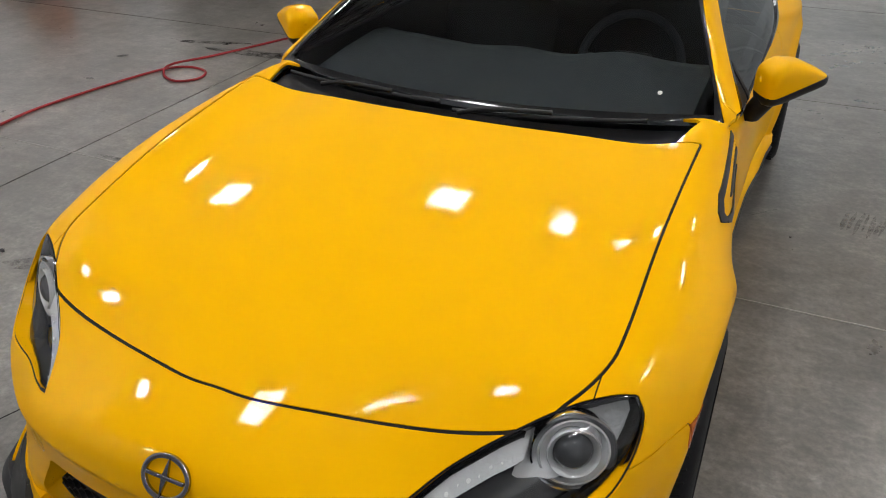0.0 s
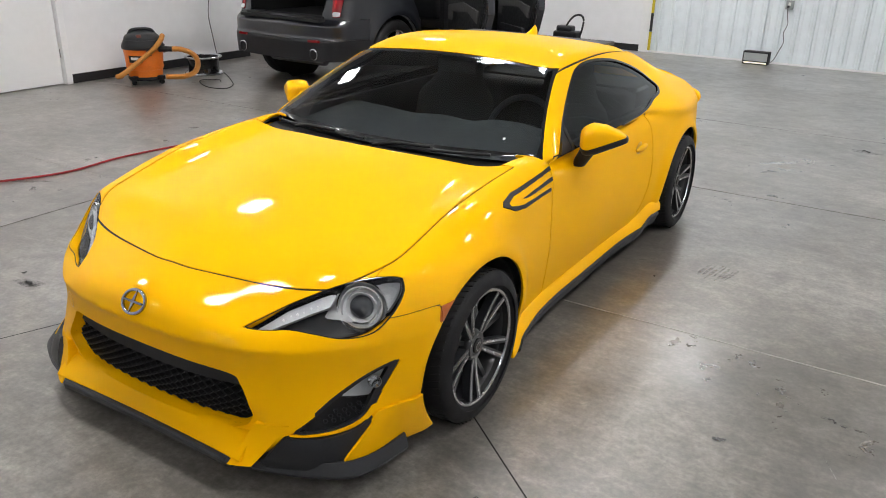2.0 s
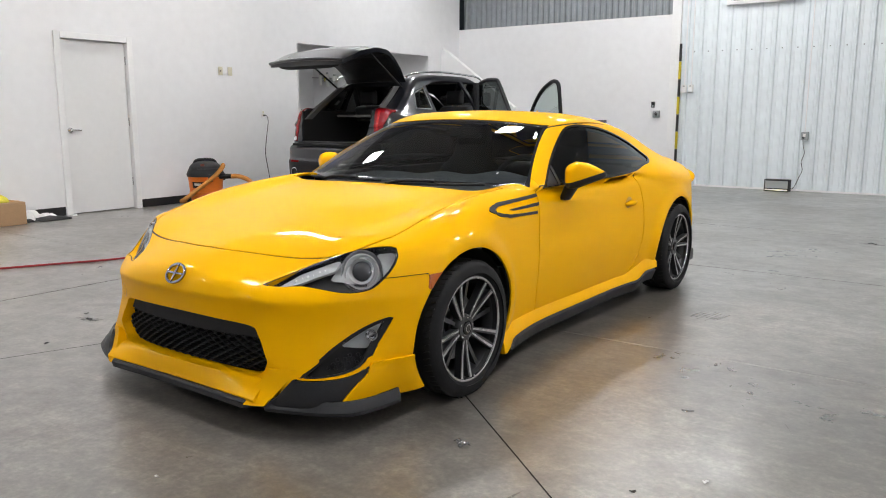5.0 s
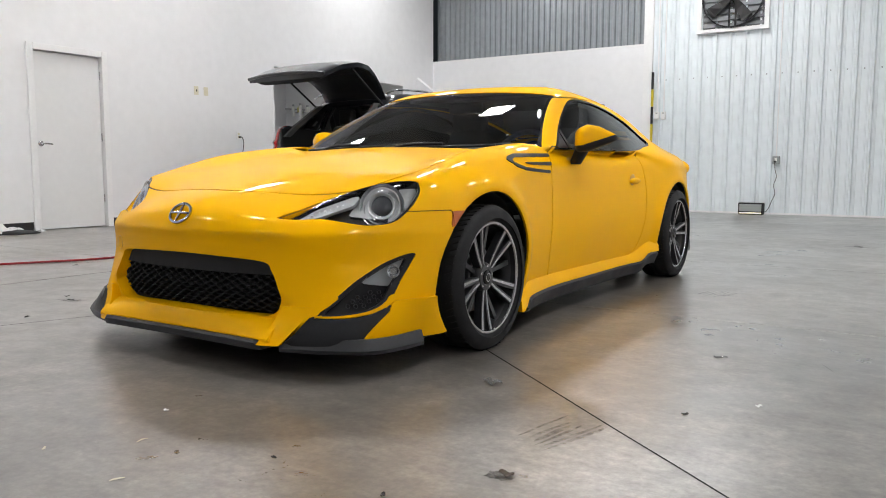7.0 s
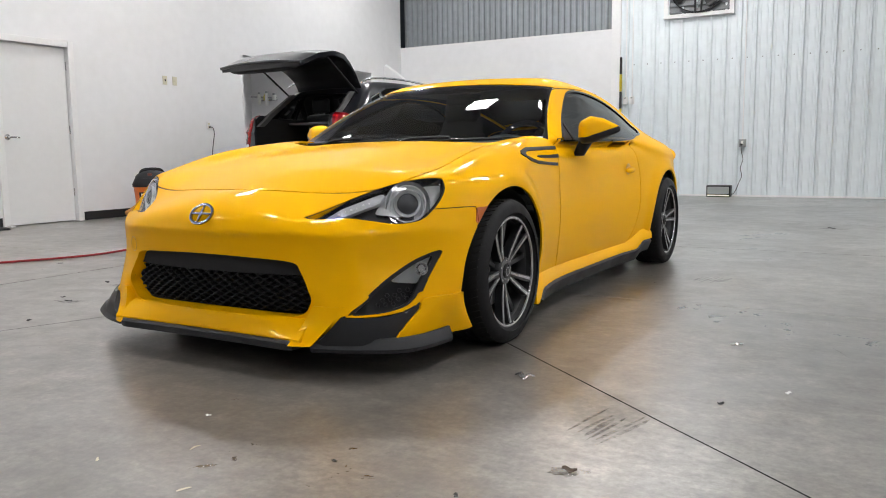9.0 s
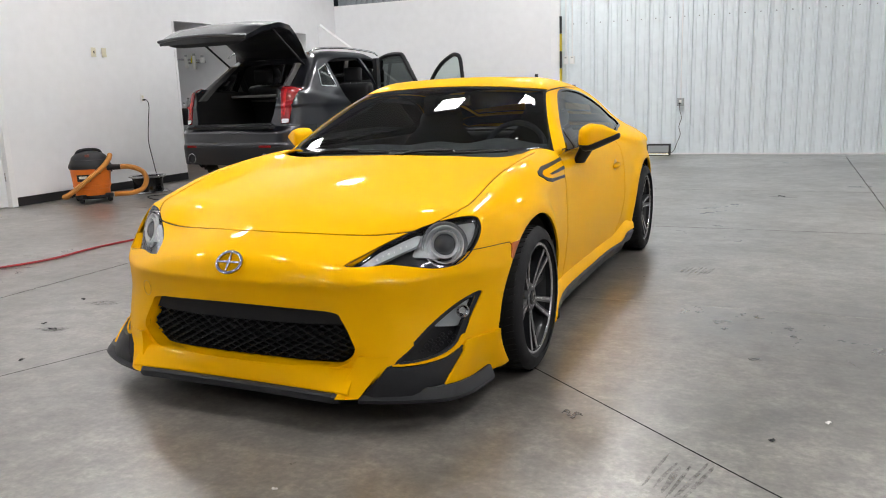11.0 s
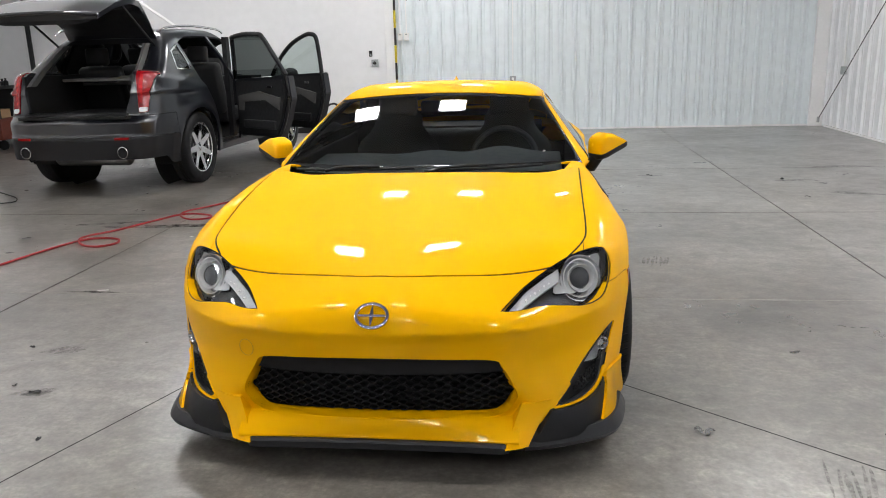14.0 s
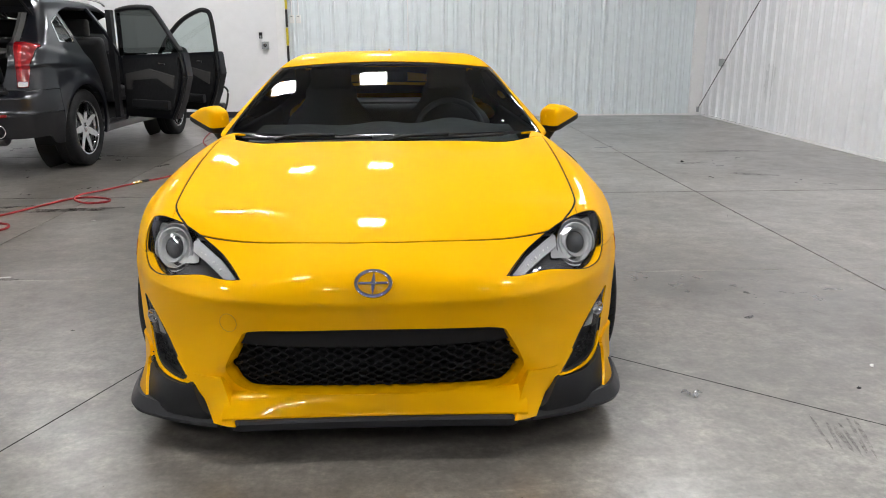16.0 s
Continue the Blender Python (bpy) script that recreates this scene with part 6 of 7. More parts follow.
# ---- loose things along the white wall ----
def corrugated(points, r, ripple, mat, name, parent, label="", sides=10):
    """A ribbed hose along a smooth line."""
    line = [Vector(q) for q in smooth_path(points, 22)]
    secs = []
    for i, q in enumerate(line):
        t = (line[min(i + 1, len(line) - 1)] - line[max(i - 1, 0)]).normalized()
        s = t.cross(Vector((0, 0, 1)))
        s = s.normalized() if s.length > 1e-4 else Vector((1, 0, 0))
        u = s.cross(t)
        rr = r + ripple * (1 if i % 2 else -1)
        secs.append([q + rr * (math.cos(a) * s + math.sin(a) * u) for a in (2 * math.pi * k / sides for k in range(sides))])
    return part(name, sweep(secs), mat, parent, label, smooth=60)


vac = thing("shop_vacuum", pose(-5.55, 6.22, 0, 0, 0, -32), "orange wet-dry shop vacuum with black lid", "vacuum cleaner")
drum = part("drum", lathe([(0.0, 0.075), (0.185, 0.075), (0.192, 0.09), (0.196, 0.16), (0.203, 0.165), (0.222, 0.385), (0.228, 0.39), (0.228, 0.405), (0.0, 0.405)], 48), ORANGE, vac, "orange plastic drum", smooth=35)
part("drum_ring", lathe([(0.205, 0.19), (0.2115, 0.19), (0.2125, 0.20), (0.206, 0.205)], 48), ORANGE, drum, smooth=30)
label_bm = bmesh.new()
for a0, a1, r0 in ((-0.95, -0.20, 0.2195),):
    prev = None
    for k in range(9):
        a = a0 + (a1 - a0) * k / 8
        col = [label_bm.verts.new(((r0 + h) * math.cos(a), (r0 + h) * math.sin(a), z)) for z, h in ((0.255, -0.003), (0.335, 0.004))]
        if prev:
            label_bm.faces.new((prev[0], col[0], col[1], prev[1]))
        prev = col
part("drum_label", label_bm, BLACK_TRIM, drum, "black label with a plain pale bar")
bar_bm = bmesh.new()
prev = None
for k in range(6):
    a = -0.80 + 0.42 * k / 5
    col = [bar_bm.verts.new(((0.2225 + h) * math.cos(a), (0.2225 + h) * math.sin(a), z)) for z, h in ((0.287, -0.001), (0.318, 0.003))]
    if prev:
        bar_bm.faces.new((prev[0], col[0], col[1], prev[1]))
    prev = col
part("label_bar", bar_bm, PAPER, drum)
lid = part("lid", lathe([(0.225, 0.395), (0.236, 0.40), (0.238, 0.43), (0.222, 0.465), (0.205, 0.50), (0.0, 0.50)], 48), BLACK_TRIM, vac, "black plastic lid with motor head", smooth=35)
motor = bmesh.new()
bmesh.ops.create_uvsphere(motor, u_segments=28, v_segments=14, radius=1, matrix=Matrix.Translation((0, 0, 0.50)) @ Matrix.Diagonal((0.185, 0.205, 0.10, 1)))
bmesh.ops.delete(motor, geom=[v for v in motor.verts if v.co.z < 0.48], context="VERTS")
part("motor_head", motor, SATIN_GREY, lid, smooth=50)
part("carry_handle", tube([(0, -0.15, 0.53), (0, -0.11, 0.60), (0, 0, 0.615), (0, 0.11, 0.60), (0, 0.15, 0.53)], 0.018, 8), BLACK_TRIM, lid, smooth=50)
part("switch", box((0.03, 0.05, 0.03), (0.16, -0.05, 0.55), 0.006), RED_BROWN, lid)
for a in (-2.3, 0.15, 1.7):
    c, s = math.cos(a), math.sin(a)
    part("lid_latch", box((0.025, 0.055, 0.10), (0.232 * c, 0.232 * s, 0.385), 0.006, turn=Matrix.Rotation(a, 4, "Z")), BLACK_TRIM, vac, smooth=40)
part("caster_base", lathe([(0.0, 0.045), (0.19, 0.045), (0.20, 0.06), (0.196, 0.085), (0.0, 0.085)], 32), BLACK_TRIM, vac, "black caster base", smooth=35)
for a in (-2.5, -0.75, 0.75, 2.4):
    c, s = math.cos(a), math.sin(a)
    foot = part("caster_foot", box((0.10, 0.07, 0.05), (0.205 * c, 0.205 * s, 0.075), 0.014, turn=Matrix.Rotation(a, 4, "Z")), BLACK_TRIM, vac, smooth=40)
    part("caster_wheel", rod((0.225 * c - 0.014 * s, 0.225 * s + 0.014 * c, 0.029), (0.225 * c + 0.014 * s, 0.225 * s - 0.014 * c, 0.029), 0.028, sides=20), RUBBER, foot, smooth=40)
part("hose_port", rod((0.14, 0.16, 0.40), (0.20, 0.30, 0.40), 0.036, 0.030, 16), BLACK_TRIM, vac, "black hose cuff", smooth=40)
corrugated([(0.20, 0.30, 0.40), (0.235, 0.40, 0.395), (0.26, 0.52, 0.34), (0.265, 0.565, 0.24), (0.25, 0.52, 0.13), (0.235, 0.40, 0.085), (0.225, 0.28, 0.085), (0.20, 0.20, 0.085)], 0.030, 0.0025, HOSE_TAN, "hose", vac, "tan ribbed vacuum hose")
corrugated([(0.07, 0.22, 0.54), (0.16, 0.185, 0.50), (0.235, 0.10, 0.42), (0.262, -0.02, 0.33), (0.25, -0.14, 0.24), (0.19, -0.24, 0.155), (0.10, -0.30, 0.10), (-0.04, -0.31, 0.075), (-0.16, -0.26, 0.06)], 0.027, 0.0025, HOSE_TAN, "wand_hose", vac, "tan ribbed hose wrapped round the drum")

rim = thing("wheel_rim", pose(-5.50, 7.06, 0), "loose chrome and black wheel rim lying flat", "wheel rim")
part("barrel", lathe([(0.19, 0.03), (0.185, 0.06), (0.18, 0.11), (0.185, 0.17), (0.20, 0.20), (0.19, 0.20), (0.17, 0.17), (0.168, 0.11), (0.175, 0.03)], 48), GLOSS_BLACK, rim, "dark polished barrel", smooth=30)
part("lower_flange", lathe([(0.185, 0.002), (0.23, 0.002), (0.236, 0.012), (0.226, 0.026), (0.195, 0.034), (0.18, 0.03)], 48), CHROME, rim, "chrome rim flange", smooth=35)
part("upper_flange", lathe([(0.188, 0.19), (0.205, 0.195), (0.226, 0.207), (0.232, 0.218), (0.222, 0.226), (0.192, 0.214)], 48), CHROME, rim, "chrome rim flange", smooth=35)
part("rim_disc", lathe([(0.0, 0.16), (0.06, 0.165), (0.172, 0.13), (0.172, 0.115), (0.06, 0.145), (0, 0.14)], 40), STEEL, rim, smooth=35)

carton = thing("cardboard_box", pose(-5.915, 3.75, 0), "closed brown cardboard box against the baseboard", "box")
part("carton_body", box((0.325, 0.455, 0.243), (0, 0, 0.1225), 0.004), CARTON, carton)
part("carton_flap", box((0.155, 0.448, 0.004), (0.083, 0, 0.246), 0.001), CARTON, carton)
part("carton_flap", box((0.158, 0.448, 0.004), (-0.083, 0, 0.246), 0.001), CARTON, carton)
part("tape", box((0.055, 0.457, 0.0015), (0, 0, 0.2495)), HOSE_TAN, carton, "brown packing tape")


def crumpled(name, at, size, mat, label, category, seed, group="", folds=3.2):
    """A crumpled cloth or rag: a lump with folds, resting on its support."""
    rnd = random.Random(seed)
    b = bmesh.new()
    bmesh.ops.create_icosphere(b, subdivisions=4, radius=1)
    ph = [rnd.uniform(0, 6.28) for _ in range(8)]
    for v in b.verts:
        x, y, z = v.co
        f = 1 + 0.20 * math.sin(folds * x + 2.0 * y + ph[0]) * math.sin(folds * y + ph[1]) + 0.13 * math.sin(7 * x - 5 * y + 6 * z + ph[2]) + 0.08 * math.sin(13 * y + 9 * z + ph[3])
        rim_f = 1 + 0.25 * math.sin(3 * math.atan2(y, x) + ph[4]) + 0.14 * math.sin(7 * math.atan2(y, x) + ph[5])
        v.co = (x * rim_f * size[0], y * rim_f * size[1], max(0.0015, (z * f + 0.15) * size[2]))
    bmesh.ops.translate(b, vec=at, verts=b.verts)
    return tagged(part(name, b, mat, smooth=80), label, category, group)


crumpled("cleaning_cloth", (-5.93, 3.73, 0.2505), (0.13, 0.125, 0.072), CLOTH, "crumpled yellow-green microfibre cloth on the cardboard box", "cloth", 4)
crumpled("rag", (-5.97, 4.13, 0.001), (0.10, 0.11, 0.09), PAPER, "crumpled white rag on the floor by the box", "rag", 7, "white rags")
crumpled("rag", (-5.99, 4.33, 0.001), (0.085, 0.10, 0.055), PAPER, "crumpled white rag on the floor by the baseboard", "rag", 9, "white rags")
crumpled("dark_bag", (-5.93, 4.24, 0.001), (0.15, 0.30, 0.035), BASE_BLACK, "flat black plastic bag lying by the baseboard", "bag", 12)
crumpled("paper_scrap", (-6.03, 4.66, 0.001), (0.05, 0.035, 0.02), PAPER, "small white paper scrap at the door foot", "paper scrap", 3)

# ---- electrical plates on the white wall ----
def plate(name, y, z, mat, label, category, group=""):
    ob = thing(name, pose(ROOM_L, y, z), label, category, group)
    part("cover", box((0.008, 0.072, 0.116), (0.004, 0, 0), 0.002), mat, ob)
    return ob


for y, lab in ((7.0, "ivory light switch on the white wall"), (7.167, "ivory key switch on the white wall")):
    sw_1 = plate("light_switch", y, 1.79, IVORY, lab, "light switch", "wall switches")
    part("rocker", box((0.008, 0.014, 0.03), (0.011, 0, 0.0), 0.002), IVORY if y > 7.1 else BASE_BLACK, sw_1)
outlet = plate("wall_outlet", 7.75, 1.20, WHITE_TRIM, "white wall outlet with a black plug", "outlet")
for dz in (-0.022, 0.022):
    part("socket", box((0.004, 0.034, 0.030), (0.0085, 0, dz), 0.002), IVORY, outlet)
cord = thing("power_cord", pose(ROOM_L, 7.75, 1.178), "black power cord hanging from the wall outlet", "power cord")
part("plug", box((0.035, 0.024, 0.022), (0.030, 0, 0), 0.005), BLACK_TRIM, cord, smooth=40)
part("cable", tube([(0.045, 0, 0), (0.075, 0.005, -0.01), (0.075, 0.03, -0.09), (0.05, 0.015, -0.30), (0.06, -0.03, -0.55), (0.07, 0.0, -0.80), (0.09, 0.02, -1.00), (0.14, 0.0, -1.12), (0.25, -0.10, -1.172), (0.55, -0.36, -1.172), (0.95, -0.62, -1.172), (1.28, -0.86, -1.172), (1.50, -1.05, -1.172), (1.60, -1.25, -1.172), (1.42, -1.33, -1.172), (1.15, -1.22, -1.172), (0.98, -1.06, -1.172), (1.12, -0.92, -1.170), (1.22, -0.98, -1.172)], 0.0055, 6), BASE_BLACK, cord, smooth=60)

# ---- red air hose on the floor ----
hose_1 = thing("air_hose", pose(0, 0, 0), "red rubber air hose snaking over the floor", "hose")
HZ = 0.0095
part("hose_line", tube([(-5.6, 0.9, HZ), (-4.7, 1.35, HZ), (-3.95, 1.85, HZ), (-3.48, 2.37, HZ), (-3.2, 2.9, HZ), (-2.98, 3.4, HZ), (-3.0, 3.9, HZ), (-2.93, 4.4, HZ), (-2.83, 4.80, HZ), (-2.70, 4.93, HZ), (-2.52, 4.90, HZ), (-2.46, 4.76, HZ), (-2.56, 4.66, HZ), (-2.72, 4.72, 0.012), (-2.80, 4.88, 0.028), (-2.70, 5.21, HZ), (-2.54, 5.60, HZ), (-2.44, 5.82, HZ), (-2.30, 5.87, HZ), (-2.13, 5.80, HZ), (-2.10, 5.68, HZ), (-2.24, 5.63, HZ), (-2.38, 5.74, 0.016), (-2.40, 5.90, 0.026), (-2.30, 6.23, HZ), (-2.17, 6.50, HZ)], 0.0085, 8, 10), RED_HOSE, hose_1, smooth=60)
part("coupling", rod((-2.17, 6.50, 0.011), (-2.125, 6.60, 0.011), 0.014, sides=12), BRASS, hose_1, "brass hose coupling", smooth=40)
part("coupling_sleeve", rod((-2.122, 6.605, 0.011), (-2.085, 6.68, 0.011), 0.013, sides=12), BLACK_TRIM, hose_1, smooth=40)
part("hose_end", tube([(-2.085, 6.68, HZ), (-2.0, 6.79, HZ), (-1.92, 7.0, HZ), (-1.86, 7.21, HZ), (-1.75, 7.8, HZ), (-1.9, 8.6, HZ), (-2.3, 9.6, HZ), (-2.5, 11.2, HZ), (-2.45, 12.4, HZ), (-2.2, 12.75, HZ)], 0.0085, 8, 10), RED_HOSE, hose_1, smooth=60)

# ---- stains, scuffs and wear on the floor ----
def blot(name, at, sx, sy, turn, mat, seed, z=0.0018, n=44, rough=0.3):
    """A thin irregular patch on the floor."""
    rnd = random.Random(seed)
    ph = [rnd.uniform(0, 6.28) for _ in range(6)]
    b = bmesh.new()
    vs = []
    for k in range(n):
        a = 2 * math.pi * k / n
        r = 1 + rough * (0.6 * math.sin(2 * a + ph[0]) + 0.5 * math.sin(3 * a + ph[1]) + 0.35 * math.sin(5 * a + ph[2]) + 0.3 * math.sin(9 * a + ph[3]) + 0.2 * math.sin(14 * a + ph[4]))
        x, y = sx * r * math.cos(a), sy * r * math.sin(a)
        c, s = math.cos(radians(turn)), math.sin(radians(turn))
        vs.append(b.verts.new((at[0] + c * x - s * y, at[1] + s * x + c * y, z)))
    b.faces.new(vs)
    return part(name, b, mat, FLOOR)


blot("wet_stain", (-2.36, 5.40), 0.42, 0.07, 4, WET, 1)
blot("wet_stain", (-2.95, 5.50), 0.30, 0.035, 12, WET, 2)
blot("wet_stain", (-1.93, 3.56), 0.16, 0.022, -4, WET, 3)
blot("wet_stain", (-3.0, 3.15), 0.12, 0.03, 35, SCUFF, 4)
blot("floor_stain", (-1.55, 2.62), 0.10, 0.04, 20, SCUFF, 5)
blot("floor_stain", (-1.39, 2.14), 0.10, 0.03, 10, SCUFF, 6)
blot("floor_stain", (1.80, 1.27), 0.045, 0.03, 40, WET, 7)
blot("floor_stain", (3.4, 7.5), 0.16, 0.05, 10, SCUFF, 8)
blot("floor_stain", (2.0, 7.86), 0.12, 0.05, 0, SCUFF, 9)
blot("floor_stain", (3.72, 6.75), 0.22, 0.06, -12, SCUFF, 10)
blot("floor_stain", (4.2, 8.4), 0.3, 0.07, 5, SCUFF, 11)
rnd = random.Random(21)
for cx, cy, turn, count, length in ((1.77, 1.62, 77, 6, 0.28), (1.55, 4.35, 80, 7, 0.22), (-1.05, 1.15, 25, 5, 0.16), (3.2, 3.2, 75, 6, 0.26)):
    for k in range(count):
        c, s = math.cos(radians(turn)), math.sin(radians(turn))
        o = (k - count / 2) * 0.026
        blot("scuff_mark", (cx - s * o + rnd.uniform(-0.02, 0.02) * c, cy + c * o + rnd.uniform(-0.02, 0.02) * s), length * rnd.uniform(0.3, 0.55), rnd.uniform(0.005, 0.0105), turn + rnd.uniform(-4, 4), SCUFF, 40 + k, n=20, rough=0.2)
for k in range(26):
    x, y = rnd.uniform(-3.0, 4.0), rnd.uniform(-0.6, 7.0)
    if -0.8 < x - 0.237 < 0.8 and 1.4 < y < 6:
        continue
    blot("scuff_mark", (x, y), rnd.uniform(0.03, 0.09), rnd.uniform(0.002, 0.004), rnd.uniform(0, 180), PALE_SCUFF if k % 2 else SCUFF, 80 + k, n=16, rough=0.2)

# ---- litter on the floor ----
def shard(name, at, length, width, turn, mat, label, category, seed, curl=0.4, thick=0.0012):
    """A small bent scrap with an uneven outline, lying on the floor."""
    r2 = random.Random(seed)
    b = bmesh.new()
    n = 7
    rows = []
    c, s = math.cos(radians(turn)), math.sin(radians(turn))
    for k in range(n):
        u = k / (n - 1) - 0.5
        w = width * (0.35 + 0.65 * math.sin(math.pi * (k + 0.6) / n)) * r2.uniform(0.75, 1.2)
        h = 0.0016 + curl * width * abs(math.sin(3 * u + seed))
        row = []
        for v, dz in ((-0.5, 0.3), (0.0, 0.0), (0.5, 0.5)):
            x, y = u * length, v * w + 0.15 * width * math.sin(6 * u + seed)
            row.append((at[0] + c * x - s * y, at[1] + s * x + c * y, h + dz * curl * width))
        rows.append(row)
    lo = [[b.verts.new(p) for p in row] for row in rows]
    hi = [[b.verts.new((p[0], p[1], p[2] + thick)) for p in row] for row in rows]
    for k in range(n - 1):
        for j in range(2):
            b.faces.new((lo[k][j], lo[k][j + 1], lo[k + 1][j + 1], lo[k + 1][j]))
            b.faces.new((hi[k][j], hi[k + 1][j], hi[k + 1][j + 1], hi[k][j + 1]))
        b.faces.new((lo[k][0], lo[k + 1][0], hi[k + 1][0], hi[k][0]))
        b.faces.new((lo[k][2], hi[k][2], hi[k + 1][2], lo[k + 1][2]))
    b.faces.new(lo[0][::-1] + hi[0])
    b.faces.new(lo[-1] + hi[-1][::-1])
    bmesh.ops.translate(b, vec=(0, 0, 0.0005 - min(v.co.z for v in b.verts)), verts=b.verts)
    return tagged(part(name, b, mat), label, category, "floor litter")


shard("plastic_scrap", (1.40, 1.94), 0.045, 0.022, 35, CLEAR_PLASTIC, "crinkled clear plastic scrap on the floor", "plastic scrap", 1, 0.5)
shard("plastic_scrap", (1.365, 1.955), 0.035, 0.022, -20, CLEAR_PLASTIC, "small clear plastic scrap on the floor", "plastic scrap", 2, 0.5)
shard("dry_leaf", (1.80, 1.27), 0.038, 0.022, 10, LEAF_BROWN, "curled dark brown dry leaf on the floor", "leaf", 3, 0.35)
shard("paper_scrap", (-1.90, 3.585), 0.075, 0.022, 4, PAPER, "small white paper strip on the floor joint", "paper scrap", 4, 0.2)
for k, (x, y, l, w, mat, lab) in enumerate((
    (0.70, 1.15, 0.02, 0.012, PAPER, "tiny white paper flake on the floor"), (1.04, 0.75, 0.035, 0.007, IVORY, "pale wood splinter on the floor"),
    (0.70, 0.77, 0.025, 0.008, IVORY, "pale straw bit on the floor"), (2.20, 2.17, 0.02, 0.016, PAPER, "tiny white paper flake on the floor"),
    (0.86, 0.95, 0.035, 0.006, IVORY, "pale straw bit on the floor"), (2.6, 1.62, 0.02, 0.014, PAPER, "tiny white paper flake on the floor"),
    (2.03, 1.97, 0.022, 0.014, BASE_BLACK, "tiny black crumb on the floor"), (-1.11, 1.74, 0.03, 0.016, BASE_BLACK, "small black rubber crumb on the floor"),
    (-1.39, 2.14, 0.06, 0.02, BASE_BLACK, "dark rubber shaving on the floor"), (-1.525, 2.2, 0.025, 0.014, BASE_BLACK, "tiny black crumb on the floor"),
    (-1.74, 2.65, 0.03, 0.02, BASE_BLACK, "tiny black crumb on the floor"), (2.0, 7.86, 0.07, 0.03, BASE_BLACK, "dark rubber shaving on the floor"),
    (3.3, 7.55, 0.10, 0.035, BASE_BLACK, "dark rubber shaving on the floor"), (3.24, 6.57, 0.05, 0.025, BASE_BLACK, "dark rubber shaving on the floor"),
    (-1.95, 5.0, 0.03, 0.018, PAPER, "tiny white paper flake on the floor"), (1.62, 1.02, 0.022, 0.01, BASE_BLACK, "tiny black crumb on the floor"),
    (1.25, 1.05, 0.016, 0.012, BASE_BLACK, "tiny black crumb on the floor"), (0.35, 0.62, 0.018, 0.012, BASE_BLACK, "tiny black crumb on the floor"),
    (2.45, 1.30, 0.02, 0.012, BASE_BLACK, "tiny black crumb on the floor"), (1.95, 2.75, 0.05, 0.02, CLEAR_PLASTIC, "small clear plastic scrap on the floor"),
)):
    shard("crumb" if mat is BASE_BLACK else "scrap", (x, y), l, w, (k * 67) % 180, mat, lab, "scrap", 10 + k, 0.3)

# ---- the far wall ----
def wall_box(name, x, z, w, h, d, mat, label, category, y=None):
    ob = thing(name, pose(x, (ROOM_FAR if y is None else y), z), label, category)
    part("body", box((w, d, h), (0, -d / 2, 0), min(0.006, d * 0.3)), mat, ob)
    return ob


ob = wall_box("outlet_box", 0.387, 0.862, 0.105, 0.125, 0.055, GREY_BOX, "grey steel outlet box on the ribbed wall", "outlet", ROOM_FAR + 0.005)
part("socket", box((0.035, 0.004, 0.05), (0, -0.057, 0.012), 0.002), PAPER, ob)
part("plug", box((0.03, 0.03, 0.03), (-0.01, -0.072, -0.022), 0.006), BASE_BLACK, ob)
part("conduit", rod((0, -0.03, 0.06), (0, -0.03, 4.2), 0.009), WHITE_TRIM, ob)
heater = thing("floor_heater", pose(0.08, 12.74, 0), "low dark box heater with a light line", "heater")
part("case", box((0.37, 0.16, 0.185), (0, 0, 0.0975), 0.008), BLACK_TRIM, heater, smooth=40)
part("front_screen", box((0.335, 0.006, 0.115), (0, -0.0815, 0.113), 0.002), GREY_BOX, heater, "grey front screen")
part("light_line", box((0.33, 0.006, 0.018), (0, -0.0815, 0.030), 0.002), GLOW, heater, "glowing pale light line")
for sx in (-0.15, 0.15):
    part("foot", box((0.03, 0.12, 0.006), (sx, 0, 0.003)), RUBBER, heater)
part("cable", tube([(0.185, 0.0, 0.06), (0.21, 0.0, 0.05), (0.245, 0.04, 0.10), (0.285, 0.07, 0.22), (0.325, 0.09, 0.34), (0.30, 0.10, 0.47), (0.335, 0.10, 0.60), (0.31, 0.10, 0.72), (0.296, 0.115, 0.835)], 0.005, 6), BASE_BLACK, heater, "black power cable", smooth=60)

ob = wall_box("switch_box", -2.0, 1.20, 0.115, 0.12, 0.05, GREY_BOX, "grey steel switch box on the white wall", "switch")
part("button", rod((0, -0.05, 0), (0, -0.062, 0), 0.03, sides=20), STEEL, ob, smooth=30)
ob = wall_box("card_reader", -2.07, 1.36, 0.055, 0.10, 0.03, BLACK_TRIM, "small black card reader on the white wall", "card reader")
part("keypad", box((0.03, 0.004, 0.035), (0, -0.031, -0.02), 0.001), GREY_BOX, ob)
ob = wall_box("light_switch", -2.115, 1.195, 0.07, 0.115, 0.01, WHITE_TRIM, "white light switch on the white wall", "light switch")
part("rocker", box((0.014, 0.008, 0.03), (0, -0.013, 0), 0.002), PAPER, ob)
